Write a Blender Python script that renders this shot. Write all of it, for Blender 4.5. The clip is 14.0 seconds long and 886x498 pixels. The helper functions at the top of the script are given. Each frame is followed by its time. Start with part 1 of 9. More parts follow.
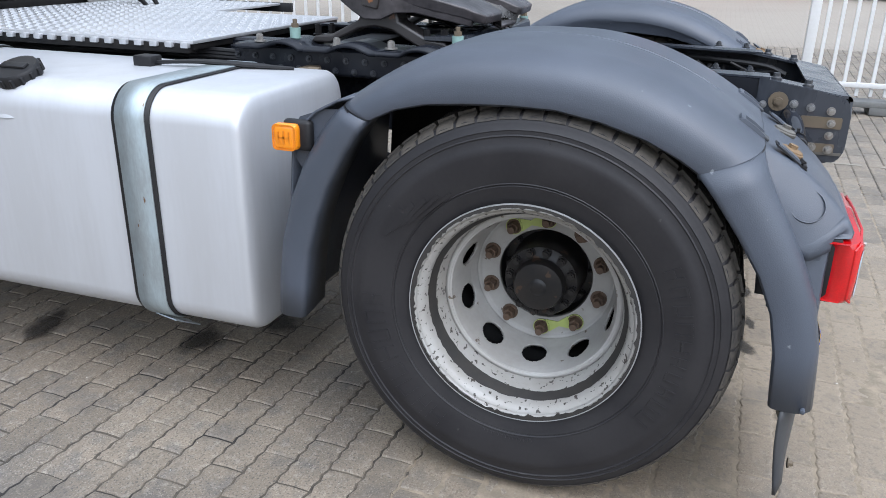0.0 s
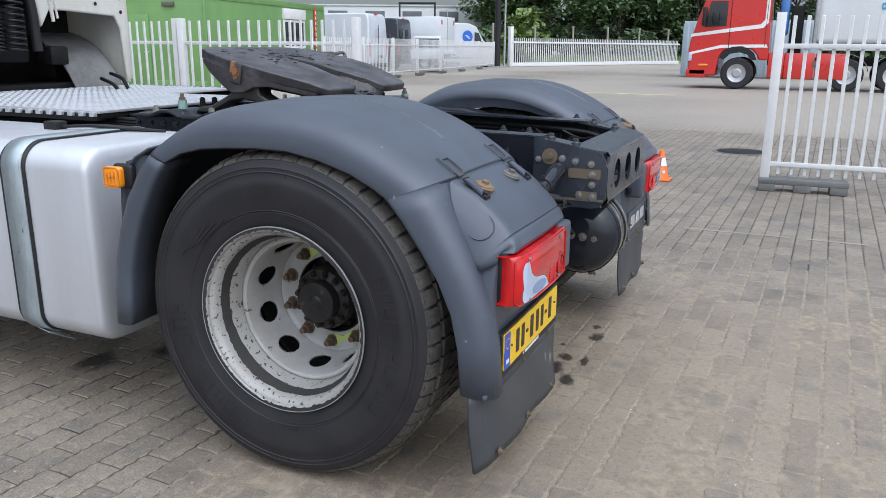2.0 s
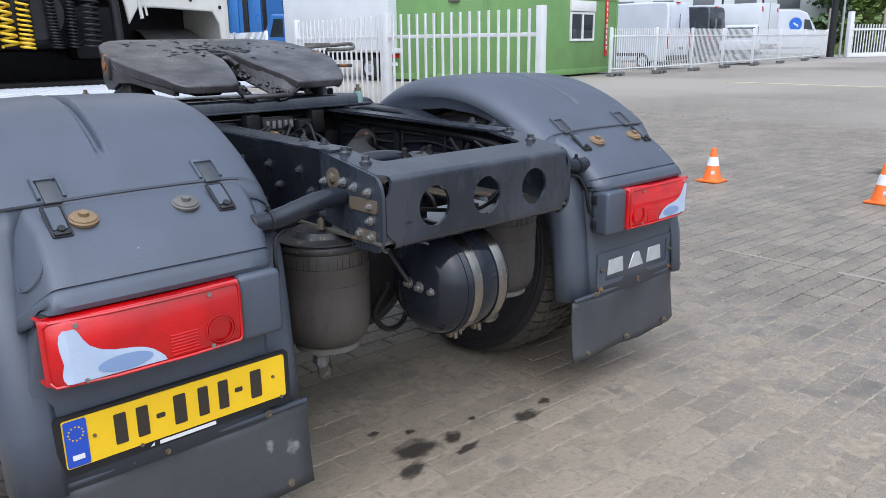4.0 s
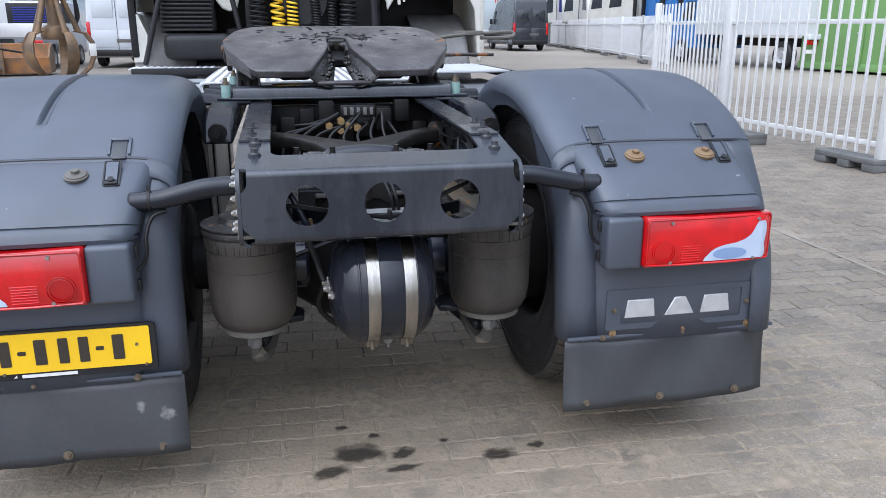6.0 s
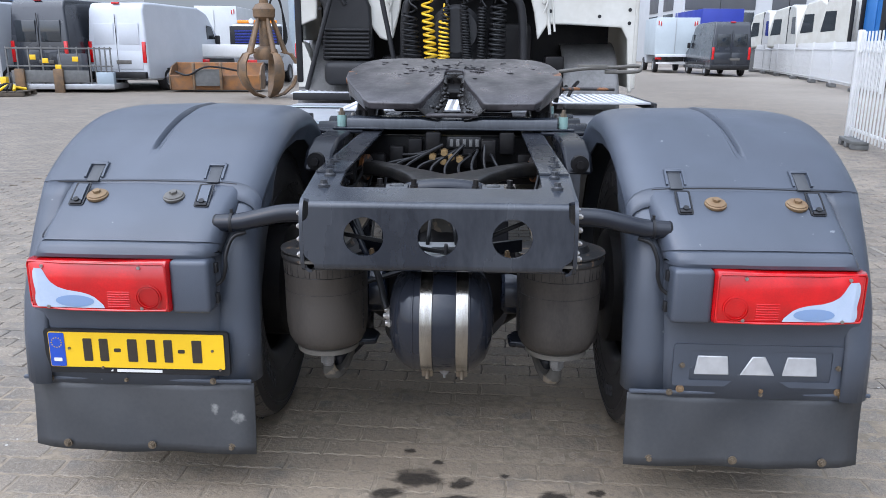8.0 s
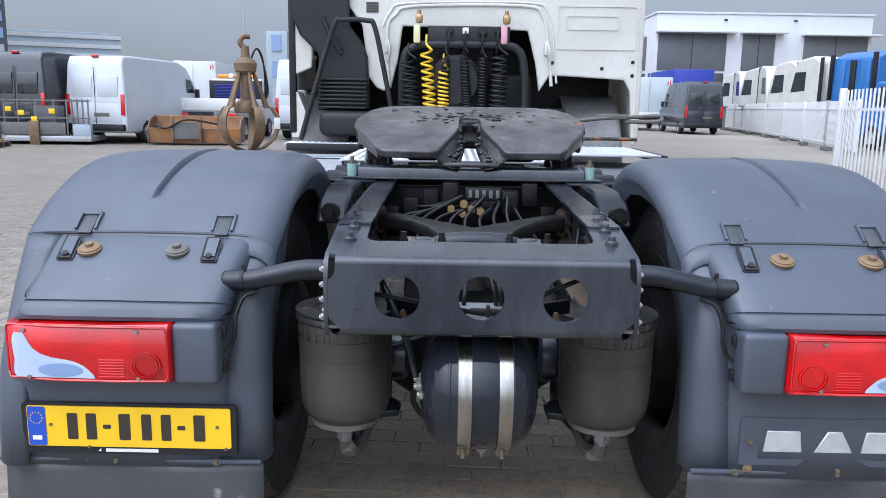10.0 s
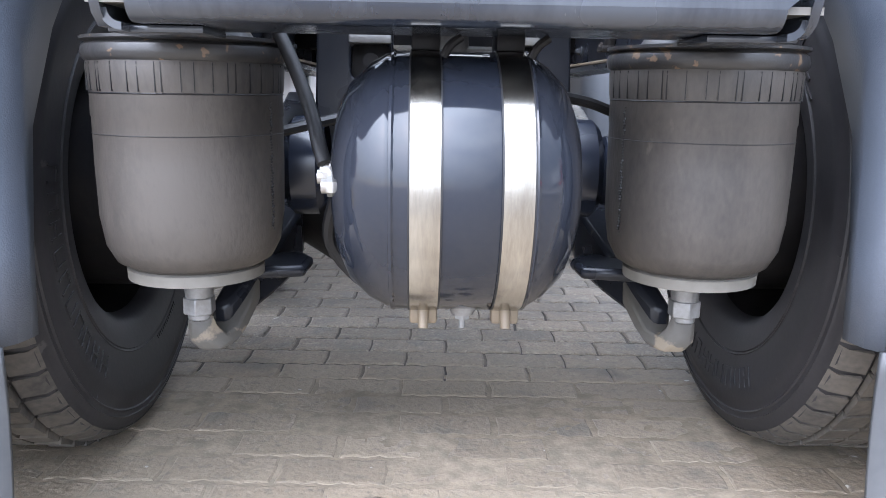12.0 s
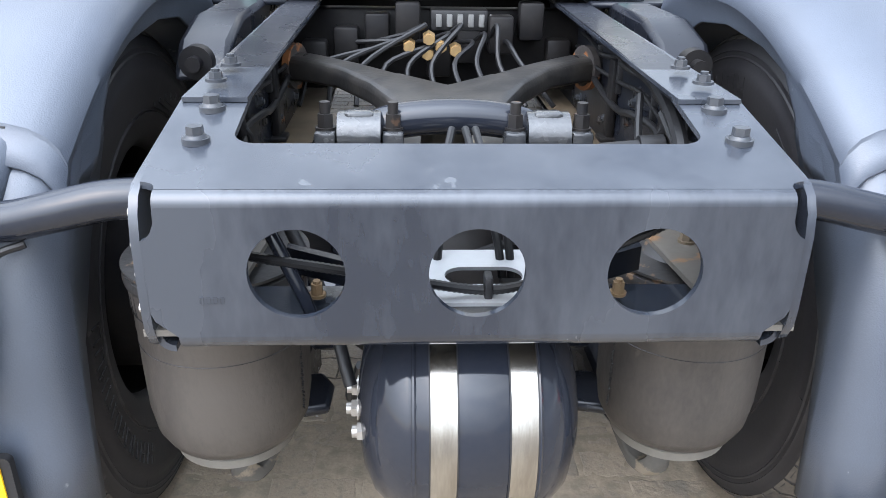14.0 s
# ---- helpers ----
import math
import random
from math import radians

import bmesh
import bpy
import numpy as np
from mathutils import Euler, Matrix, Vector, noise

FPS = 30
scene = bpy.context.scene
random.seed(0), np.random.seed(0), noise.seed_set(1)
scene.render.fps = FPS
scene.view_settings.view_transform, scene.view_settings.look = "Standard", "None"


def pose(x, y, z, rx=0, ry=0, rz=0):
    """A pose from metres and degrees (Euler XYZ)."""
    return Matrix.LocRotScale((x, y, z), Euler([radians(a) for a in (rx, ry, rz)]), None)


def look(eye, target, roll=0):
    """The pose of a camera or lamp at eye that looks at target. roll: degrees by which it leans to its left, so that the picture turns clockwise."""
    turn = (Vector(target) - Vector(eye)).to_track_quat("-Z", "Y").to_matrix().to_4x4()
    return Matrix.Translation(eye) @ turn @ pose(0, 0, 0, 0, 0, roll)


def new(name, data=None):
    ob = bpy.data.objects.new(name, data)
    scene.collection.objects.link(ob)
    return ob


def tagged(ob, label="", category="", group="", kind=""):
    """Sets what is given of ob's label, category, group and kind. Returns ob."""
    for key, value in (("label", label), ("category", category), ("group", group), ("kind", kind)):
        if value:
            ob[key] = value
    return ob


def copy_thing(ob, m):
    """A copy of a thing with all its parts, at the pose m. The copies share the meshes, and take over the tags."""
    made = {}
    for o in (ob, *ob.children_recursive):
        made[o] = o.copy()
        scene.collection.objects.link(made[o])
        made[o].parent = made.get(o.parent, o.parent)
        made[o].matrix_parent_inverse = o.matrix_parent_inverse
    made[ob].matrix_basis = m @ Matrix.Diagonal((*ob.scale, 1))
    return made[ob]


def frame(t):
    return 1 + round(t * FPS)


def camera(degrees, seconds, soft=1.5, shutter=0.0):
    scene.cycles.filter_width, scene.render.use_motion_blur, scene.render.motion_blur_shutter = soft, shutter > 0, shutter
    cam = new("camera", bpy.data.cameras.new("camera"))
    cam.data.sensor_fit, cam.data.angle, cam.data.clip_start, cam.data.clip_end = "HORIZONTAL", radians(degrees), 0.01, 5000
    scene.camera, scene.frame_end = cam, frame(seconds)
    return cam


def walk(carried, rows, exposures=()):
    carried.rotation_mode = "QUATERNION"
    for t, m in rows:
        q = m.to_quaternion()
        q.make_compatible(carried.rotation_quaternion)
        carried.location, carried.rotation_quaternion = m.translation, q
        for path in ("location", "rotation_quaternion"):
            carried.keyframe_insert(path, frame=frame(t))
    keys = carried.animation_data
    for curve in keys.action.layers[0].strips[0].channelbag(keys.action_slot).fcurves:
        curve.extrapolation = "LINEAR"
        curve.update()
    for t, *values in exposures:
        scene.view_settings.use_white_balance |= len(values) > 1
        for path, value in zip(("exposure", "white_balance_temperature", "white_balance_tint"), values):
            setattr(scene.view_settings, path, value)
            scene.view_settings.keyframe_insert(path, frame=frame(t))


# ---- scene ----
cam = camera(59.3, 14.0, soft=0.2)
PATH = [
    (0, (-2.928, -0.372, 1.355), (-1.163, 0.229, 0.631), 1.0),
    (0.5, (-3.09, -0.543, 1.34), (-1.274, 0.029, 0.728), 1.1),
    (1, (-3.249, -0.676, 1.347), (-1.4, -0.116, 0.83), 1.3),
    (1.5, (-3.222, -0.978, 1.329), (-1.396, -0.332, 0.831), 1.0),
    (2, (-3.055, -1.341, 1.312), (-1.286, -0.554, 0.809), 0.4),
    (2.5, (-2.693, -1.613, 1.314), (-0.984, -0.705, 0.806), 0.2),
    (3, (-2.333, -1.871, 1.295), (-0.654, -0.914, 0.781), 0.5),
    (3.5, (-1.961, -2.072, 1.282), (-0.409, -0.923, 0.763), -0.1),
    (4, (-1.538, -2.268, 1.286), (-0.236, -0.841, 0.769), -0.7),
    (4.2, (-1.395, -2.366, 1.269), (-0.212, -0.837, 0.758), -1.0),
    (6.3, (-0.091, -2.722, 1.32), (0.114, -0.808, 0.774), -0.3),
    (6.5, (0.005, -2.709, 1.331), (0.079, -0.785, 0.791), -0.5),
    (7, (0.128, -2.718, 1.338), (0.1, -0.792, 0.798), -0.1),
    (7.5, (0.122, -2.789, 1.332), (0.047, -0.865, 0.793), 0.3),
    (8, (0.093, -2.772, 1.357), (0.017, -0.837, 0.855), 0.4),
    (8.2, (0.063, -2.754, 1.392), (-0.003, -0.795, 0.99), 0.7),
    (10.3, (-0.082, -2.419, 1.265), (-0.083, -0.45, 0.918), 0.9),
    (10.5, (-0.066, -2.309, 1.189), (-0.056, -0.338, 0.854), 0.9),
    (11, (-0.022, -2.035, 1.059), (0.012, -0.069, 0.695), 0.9),
    (11.5, (-0.037, -1.746, 0.932), (0.014, 0.217, 0.553), 0.9),
    (12, (-0.039, -1.581, 0.707), (0.023, 0.376, 0.302), 0.9),
    (12.5, (-0.036, -1.561, 0.643), (0.027, 0.417, 0.353), 0.8),
    (13, (-0.046, -1.575, 0.662), (0.027, 0.402, 0.371), 0.9),
    (13.3, (-0.052, -1.586, 0.776), (0.024, 0.378, 0.406), 1.0),
    (13.4, (-0.05, -1.591, 0.84), (0.025, 0.364, 0.428), 1.1),
    (13.5, (-0.055, -1.589, 0.902), (0.032, 0.36, 0.462), 1.0),
    (13.7, (-0.061, -1.584, 1.06), (0.027, 0.332, 0.493), 1.0),
    (14, (-0.076, -1.538, 1.238), (0.013, 0.288, 0.428), 0.9),
]
walk(cam, [(t, look(eye, target, roll)) for t, eye, target, roll in PATH],
     [(0, 0.41, 6800, 13), (1.5, 0.10, 6800, 13), (2.5, 0.12, 6720, 13), (4, 0.22, 6620, 14), (8.2, 0.42, 6500, 15), (10.3, 0.44, 6400, 15), (11, 0.82, 6570, 15), (11.5, 1.24, 6600, 15), (12, 2.2, 6450, 16), (12.5, 2.52, 6450, 16), (13, 2.52, 6450, 16), (13.5, 2.28, 6450, 15), (14, 1.68, 6850, 13)])

# ---- light ----
SUN_EL, SUN_AZ = radians(48), radians(222)
world = bpy.data.worlds.new("sky")
scene.world = world
world.use_nodes = True
wn, wl = world.node_tree.nodes, world.node_tree.links
wn.clear()
w_out, w_bg = wn.new("ShaderNodeOutputWorld"), wn.new("ShaderNodeBackground")
w_sky, w_co, w_map = wn.new("ShaderNodeTexSky"), wn.new("ShaderNodeTexCoord"), wn.new("ShaderNodeMapping")
w_noise, w_ramp, w_mix = wn.new("ShaderNodeTexNoise"), wn.new("ShaderNodeValToRGB"), wn.new("ShaderNodeMix")
w_sky.sky_type, w_sky.sun_disc = 'NISHITA', False
w_sky.sun_elevation, w_sky.sun_rotation = SUN_EL, SUN_AZ
w_sky.dust_density, w_sky.air_density = 1.5, 1.0
w_map.inputs["Scale"].default_value = (1.0, 1.0, 3.2)
w_noise.inputs["Scale"].default_value, w_noise.inputs["Detail"].default_value = 1.6, 7.0
w_ramp.color_ramp.elements[0].position, w_ramp.color_ramp.elements[1].position = 0.30, 0.62
w_ramp.color_ramp.elements[0].color = (0.35, 0.35, 0.35, 1)
w_ramp.color_ramp.elements[1].color = (0.95, 0.95, 0.95, 1)
w_mix.data_type = 'RGBA'
w_mix.inputs["B"].default_value = (6.0, 7.15, 8.6, 1)
wl.new(w_co.outputs["Generated"], w_map.inputs["Vector"])
wl.new(w_map.outputs["Vector"], w_noise.inputs["Vector"])
wl.new(w_noise.outputs["Fac"], w_ramp.inputs["Fac"])
wl.new(w_ramp.outputs["Color"], w_mix.inputs["Factor"])
wl.new(w_sky.outputs["Color"], w_mix.inputs["A"])
w_bg.inputs["Strength"].default_value = 0.12
# an overcast sky is darker towards the horizon than overhead
w_sep, w_grad, w_mul = wn.new("ShaderNodeSeparateXYZ"), wn.new("ShaderNodeMapRange"), wn.new("ShaderNodeMix")
w_grad.inputs["From Max"].default_value = 1.0
w_grad.inputs["To Min"].default_value, w_grad.inputs["To Max"].default_value = 0.48, 1.75
w_mul.data_type, w_mul.blend_type = 'RGBA', 'MULTIPLY'
w_mul.inputs["Factor"].default_value = 1.0
wl.new(w_co.outputs["Generated"], w_sep.inputs["Vector"])
wl.new(w_sep.outputs["Z"], w_grad.inputs["Value"])
wl.new(w_mix.outputs["Result"], w_mul.inputs["A"])
wl.new(w_grad.outputs["Result"], w_mul.inputs["B"])
# the clouds glow where the sun stands behind them
w_dot, w_pow, w_gain, w_glow = wn.new("ShaderNodeVectorMath"), wn.new("ShaderNodeMath"), wn.new("ShaderNodeMath"), wn.new("ShaderNodeMix")
w_dot.operation, w_pow.operation, w_gain.operation = 'DOT_PRODUCT', 'POWER', 'MULTIPLY_ADD'
w_dot.inputs[1].default_value = (math.sin(SUN_AZ) * math.cos(SUN_EL), math.cos(SUN_AZ) * math.cos(SUN_EL), math.sin(SUN_EL))
w_pow.use_clamp, w_pow.inputs[1].default_value = True, 2.0
w_clip = wn.new("ShaderNodeMath")
w_clip.operation, w_clip.inputs[1].default_value = 'MAXIMUM', 0.0
w_gain.inputs[1].default_value, w_gain.inputs[2].default_value = 2.5, 0.70
w_glow.data_type, w_glow.blend_type = 'RGBA', 'MULTIPLY'
w_glow.inputs["Factor"].default_value = 1.0
wl.new(w_co.outputs["Generated"], w_dot.inputs[0])
wl.new(w_dot.outputs["Value"], w_clip.inputs[0])
wl.new(w_clip.outputs[0], w_pow.inputs[0])
wl.new(w_pow.outputs[0], w_gain.inputs[0])
wl.new(w_mul.outputs["Result"], w_glow.inputs["A"])
wl.new(w_gain.outputs[0], w_glow.inputs["B"])
wl.new(w_glow.outputs["Result"], w_bg.inputs["Color"])
wl.new(w_bg.outputs["Background"], w_out.inputs["Surface"])

sun = new("sun", bpy.data.lights.new("sun", "SUN"))
sun.data.energy, sun.data.angle, sun.data.color = 0.55, radians(140), (1.0, 0.97, 0.93)
sun_dir = Vector((math.sin(SUN_AZ) * math.cos(SUN_EL), math.cos(SUN_AZ) * math.cos(SUN_EL), math.sin(SUN_EL)))
sun.matrix_world = look((0, 0, 30), Vector((0, 0, 30)) - sun_dir)


# ---- materials ----
def material(name, color, rough=0.5, metal=0.0, dark=None, scale=6.0, grain=60.0, amount=0.5, bump=0.1,
             coat=0.0, spots=None, spot_color=(0.2, 0.1, 0.04), spot_scale=14.0, stretch=(1, 1, 1), vary=0.0,
             transmission=0.0, rough_var=0.12, spec=0.5):
    """A surface with large stains, fine grain, relief and, with spots, sharp-edged patches of wear or rust."""
    m = bpy.data.materials.new(name)
    m.use_nodes = True
    n, l = m.node_tree.nodes, m.node_tree.links
    b = n["Principled BSDF"]
    co, mp = n.new("ShaderNodeTexCoord"), n.new("ShaderNodeMapping")
    mp.inputs["Scale"].default_value = stretch
    l.new(co.outputs["Object"], mp.inputs["Vector"])
    big, fine = n.new("ShaderNodeTexNoise"), n.new("ShaderNodeTexNoise")
    for node, s, d in ((big, scale, 5.0), (fine, grain, 3.0)):
        node.inputs["Scale"].default_value, node.inputs["Detail"].default_value = s, d
        l.new(mp.outputs["Vector"], node.inputs["Vector"])
    dark = dark or tuple(c * 0.65 for c in color)
    mix = n.new("ShaderNodeMix")
    mix.data_type = 'RGBA'
    mix.inputs["A"].default_value, mix.inputs["B"].default_value = (*color, 1), (*dark, 1)
    add = n.new("ShaderNodeMath")
    add.operation = 'MULTIPLY_ADD'
    add.inputs[1].default_value, add.inputs[2].default_value = 0.35, -0.1
    l.new(fine.outputs["Fac"], add.inputs[0])
    ramp = n.new("ShaderNodeMapRange")
    ramp.inputs["From Min"].default_value, ramp.inputs["From Max"].default_value = 0.38, 0.72
    ramp.inputs["To Max"].default_value = amount
    plus = n.new("ShaderNodeMath")
    plus.operation = 'ADD'
    l.new(big.outputs["Fac"], plus.inputs[0])
    l.new(add.outputs[0], plus.inputs[1])
    l.new(plus.outputs[0], ramp.inputs["Value"])
    l.new(ramp.outputs["Result"], mix.inputs["Factor"])
    col = mix.outputs["Result"]
    if vary:
        info, hsv, vr = n.new("ShaderNodeObjectInfo"), n.new("ShaderNodeHueSaturation"), n.new("ShaderNodeMapRange")
        geo, both = n.new("ShaderNodeNewGeometry"), n.new("ShaderNodeMath")
        both.operation = 'ADD'
        l.new(info.outputs["Random"], both.inputs[0])
        l.new(geo.outputs["Random Per Island"], both.inputs[1])
        fr = n.new("ShaderNodeMath")
        fr.operation = 'FRACT'
        l.new(both.outputs[0], fr.inputs[0])
        vr.inputs["To Min"].default_value, vr.inputs["To Max"].default_value = 1 - vary, 1 + vary
        l.new(fr.outputs[0], vr.inputs["Value"])
        l.new(vr.outputs["Result"], hsv.inputs["Value"])
        l.new(col, hsv.inputs["Color"])
        col = hsv.outputs["Color"]
    rr = n.new("ShaderNodeMapRange")
    rr.inputs["To Min"].default_value, rr.inputs["To Max"].default_value = max(0.02, rough - rough_var), min(1, rough + rough_var)
    l.new(big.outputs["Fac"], rr.inputs["Value"])
    rsock = rr.outputs["Result"]
    if spots is not None:
        sp, st = n.new("ShaderNodeTexNoise"), n.new("ShaderNodeMapRange")
        sp.inputs["Scale"].default_value, sp.inputs["Detail"].default_value = spot_scale, 8.0
        l.new(mp.outputs["Vector"], sp.inputs["Vector"])
        st.inputs["From Min"].default_value, st.inputs["From Max"].default_value = spots, spots + 0.03
        l.new(sp.outputs["Fac"], st.inputs["Value"])
        m2 = n.new("ShaderNodeMix")
        m2.data_type = 'RGBA'
        m2.inputs["B"].default_value = (*spot_color, 1)
        l.new(col, m2.inputs["A"])
        l.new(st.outputs["Result"], m2.inputs["Factor"])
        col = m2.outputs["Result"]
    l.new(col, b.inputs["Base Color"])
    l.new(rsock, b.inputs["Roughness"])
    b.inputs["Metallic"].default_value = metal
    b.inputs["Specular IOR Level"].default_value = spec
    b.inputs["Coat Weight"].default_value = coat
    b.inputs["Coat Roughness"].default_value = 0.06
    b.inputs["Transmission Weight"].default_value = transmission
    if bump:
        bp = n.new("ShaderNodeBump")
        bp.inputs["Strength"].default_value, bp.inputs["Distance"].default_value = bump, 0.004
        l.new(plus.outputs[0], bp.inputs["Height"])
        l.new(bp.outputs["Normal"], b.inputs["Normal"])
    return m


M_FENDER = material("fender_plastic", (0.061, 0.072, 0.093), 0.38, dark=(0.045, 0.053, 0.067), scale=4.5, grain=420, amount=0.7, bump=0.3, spots=0.725, spot_color=(0.17, 0.185, 0.2), spot_scale=34)
M_FRAME = material("frame_paint", (0.0075, 0.009, 0.0135), 0.28, dark=(0.014, 0.015, 0.018), scale=7, grain=90, bump=0.12, amount=0.6, spots=0.70, spot_color=(0.05, 0.046, 0.042), spot_scale=22, spec=0.25)
M_CROSS = material("crossmember_paint", (0.010, 0.0135, 0.021), 0.22, dark=(0.032, 0.037, 0.046), scale=6, grain=60, bump=0.05, amount=0.95, rough_var=0.2, spots=0.665, spot_color=(0.05, 0.055, 0.063), spot_scale=11, spec=0.55, coat=0.12, stretch=(1.5, 1.2, 0.45))
M_GLOSS = material("tank_dark_paint", (0.010, 0.0125, 0.019), 0.08, dark=(0.02, 0.021, 0.025), scale=6, grain=120, bump=0.02, coat=0.1, rough_var=0.03, spec=0.3)
M_CHAMBER = material("chamber_paint", (0.008, 0.011, 0.02), 0.22, dark=(0.015, 0.017, 0.022), scale=8, grain=90, bump=0.05, spec=0.4)
M_TYRE = material("tyre_rubber", (0.0148, 0.0143, 0.0163), 0.50, dark=(0.026, 0.0245, 0.0258), scale=7, grain=90, bump=0.18, amount=0.7, spots=0.71, spot_color=(0.055, 0.051, 0.05), spot_scale=18, spec=0.32)
M_TREAD = material("worn_tread", (0.026, 0.0245, 0.023), 0.8, dark=(0.095, 0.082, 0.067), scale=5, grain=80, bump=0.5, amount=0.9)
M_RIM = material("rim_paint", (0.36, 0.355, 0.34), 0.38, dark=(0.25, 0.236, 0.215), scale=7, grain=70, bump=0.12, spots=0.67, spot_color=(0.10, 0.075, 0.055), spot_scale=26)
M_RIM_EDGE = material("chipped_rim_edge", (0.34, 0.333, 0.315), 0.4, dark=(0.24, 0.222, 0.195), scale=9, grain=60, bump=0.2, spots=0.60, spot_color=(0.04, 0.033, 0.028), spot_scale=75)
M_RUBBER_LINE = material("bead_dirt", (0.016, 0.0155, 0.015), 0.7, dark=(0.04, 0.034, 0.028), scale=20, grain=90)
M_HUB = material("hub_black", (0.010, 0.010, 0.011), 0.40, dark=(0.03, 0.025, 0.021), scale=14, grain=90, bump=0.3, spots=0.64, spot_color=(0.06, 0.036, 0.024), spot_scale=30, spec=0.35)
M_NUT = material("rusty_nut", (0.11, 0.065, 0.04), 0.7, dark=(0.06, 0.045, 0.035), scale=40, grain=200, bump=0.5)
M_LIME = material("lime_marker", (0.42, 0.5, 0.15), 0.5, scale=20, dark=(0.3, 0.35, 0.11))
M_TANK = material("brushed_aluminium", (0.505, 0.52, 0.545), 0.34, metal=0.35, dark=(0.43, 0.435, 0.445), scale=3, grain=30, amount=0.6, stretch=(2.0, 2.2, 0.3), bump=0.03)
M_STRAP = material("steel_strap", (0.36, 0.43, 0.46), 0.4, metal=0.5, dark=(0.2, 0.2, 0.19), scale=8, grain=60, spots=0.68, spot_color=(0.15, 0.08, 0.04), stretch=(1, 3, 1))
M_BAND = material("polished_band", (0.40, 0.385, 0.355), 0.2, metal=1.0, dark=(0.24, 0.22, 0.19), scale=9, grain=90, bump=0.08, amount=0.8, stretch=(4, 1, 0.6))
M_BLACK = material("black_plastic", (0.011, 0.011, 0.0125), 0.48, dark=(0.022, 0.0215, 0.0215), scale=9, grain=120, spec=0.3)
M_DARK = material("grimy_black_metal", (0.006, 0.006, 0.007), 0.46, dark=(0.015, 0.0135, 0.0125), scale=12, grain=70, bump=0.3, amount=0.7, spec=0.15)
M_LINER = material("dusty_arch_liner", (0.15, 0.148, 0.145), 0.6, dark=(0.075, 0.073, 0.07), scale=5, grain=50, bump=0.2, amount=0.9)
M_CABLE = material("cable_rubber", (0.008, 0.008, 0.009), 0.42, dark=(0.016, 0.016, 0.016), scale=20, spec=0.25)
M_GREASE = material("greasy_steel", (0.066, 0.059, 0.062), 0.34, dark=(0.02, 0.018, 0.019), scale=9, grain=55, bump=0.8, amount=1.0, rough_var=0.25, spots=0.715, spot_color=(0.11, 0.05, 0.025), spot_scale=12)
M_TAR = material("black_grease", (0.008, 0.0075, 0.0075), 0.28, dark=(0.02, 0.017, 0.015), scale=30, grain=120, bump=0.9)
M_PIVOT = material("rust_stained_black", (0.04, 0.034, 0.032), 0.5, dark=(0.02, 0.019, 0.019), scale=14, grain=80, bump=0.5, spots=0.52, spot_color=(0.22, 0.085, 0.03), spot_scale=16)
M_PEDESTAL = material("pedestal_paint", (0.03, 0.027, 0.027), 0.4, dark=(0.017, 0.016, 0.016), scale=10, grain=70, bump=0.3, spots=0.64, spot_color=(0.12, 0.055, 0.028), spot_scale=9)
M_RED = material("red_lens", (0.62, 0.003, 0.005), 0.14, dark=(0.33, 0.002, 0.003), scale=9, grain=260, bump=0.12, coat=0.5, amount=0.8)
M_LENS = material("clear_lens", (0.43, 0.50, 0.60), 0.2, dark=(0.30, 0.38, 0.52), scale=14, grain=200, bump=0.1, coat=0.5)
M_LENS_BLUE = material("blue_glass", (0.17, 0.27, 0.45), 0.18, dark=(0.2, 0.27, 0.4), scale=40, grain=200, coat=0.5)
M_AMBER = material("amber_lens", (0.85, 0.27, 0.01), 0.2, dark=(0.6, 0.16, 0.005), scale=30, grain=300, bump=0.15, coat=0.5)
M_AMBER_DARK = material("amber_lens_rib", (0.76, 0.225, 0.009), 0.3, dark=(0.3, 0.07, 0.005), scale=30, grain=300)
M_YELLOW = material("plate_yellow", (0.78, 0.48, 0.012), 0.35, dark=(0.68, 0.4, 0.01), scale=10, grain=160, amount=0.4)
M_BLUE = material("plate_blue", (0.015, 0.07, 0.42), 0.35, scale=10, amount=0.3)
M_INK = material("plate_ink", (0.03, 0.022, 0.015), 0.5, scale=30)
M_WHITE = material("white_paint", (0.68, 0.68, 0.67), 0.4, dark=(0.54, 0.53, 0.5), scale=2.2, grain=30, amount=0.5, bump=0.04)
M_FENCE = material("fence_white", (0.60, 0.60, 0.595), 0.42, dark=(0.5, 0.5, 0.48), scale=5, grain=40, amount=0.5, bump=0.05)
M_CREAM = material("cab_white", (0.53, 0.52, 0.475), 0.36, dark=(0.42, 0.4, 0.35), scale=3, grain=24, amount=0.6, bump=0.04, coat=0.2)
M_BAG = material("dusty_bellows_rubber", (0.024, 0.0215, 0.020), 0.5, dark=(0.058, 0.050, 0.043), scale=7, grain=110, bump=0.4, amount=0.85, stretch=(1.3, 1.3, 0.6), spots=0.70, spot_color=(0.085, 0.075, 0.062), spot_scale=9, spec=0.4)
M_BEAD = material("rust_flecked_black", (0.018, 0.018, 0.019), 0.4, dark=(0.035, 0.032, 0.03), scale=16, grain=90, bump=0.4, spots=0.61, spot_color=(0.12, 0.078, 0.048), spot_scale=42)
M_BRACKET = material("dusty_brown_steel", (0.11, 0.1, 0.085), 0.5, dark=(0.05, 0.047, 0.044), scale=10, grain=70, bump=0.3, spots=0.62, spot_color=(0.18, 0.1, 0.05), spot_scale=18)
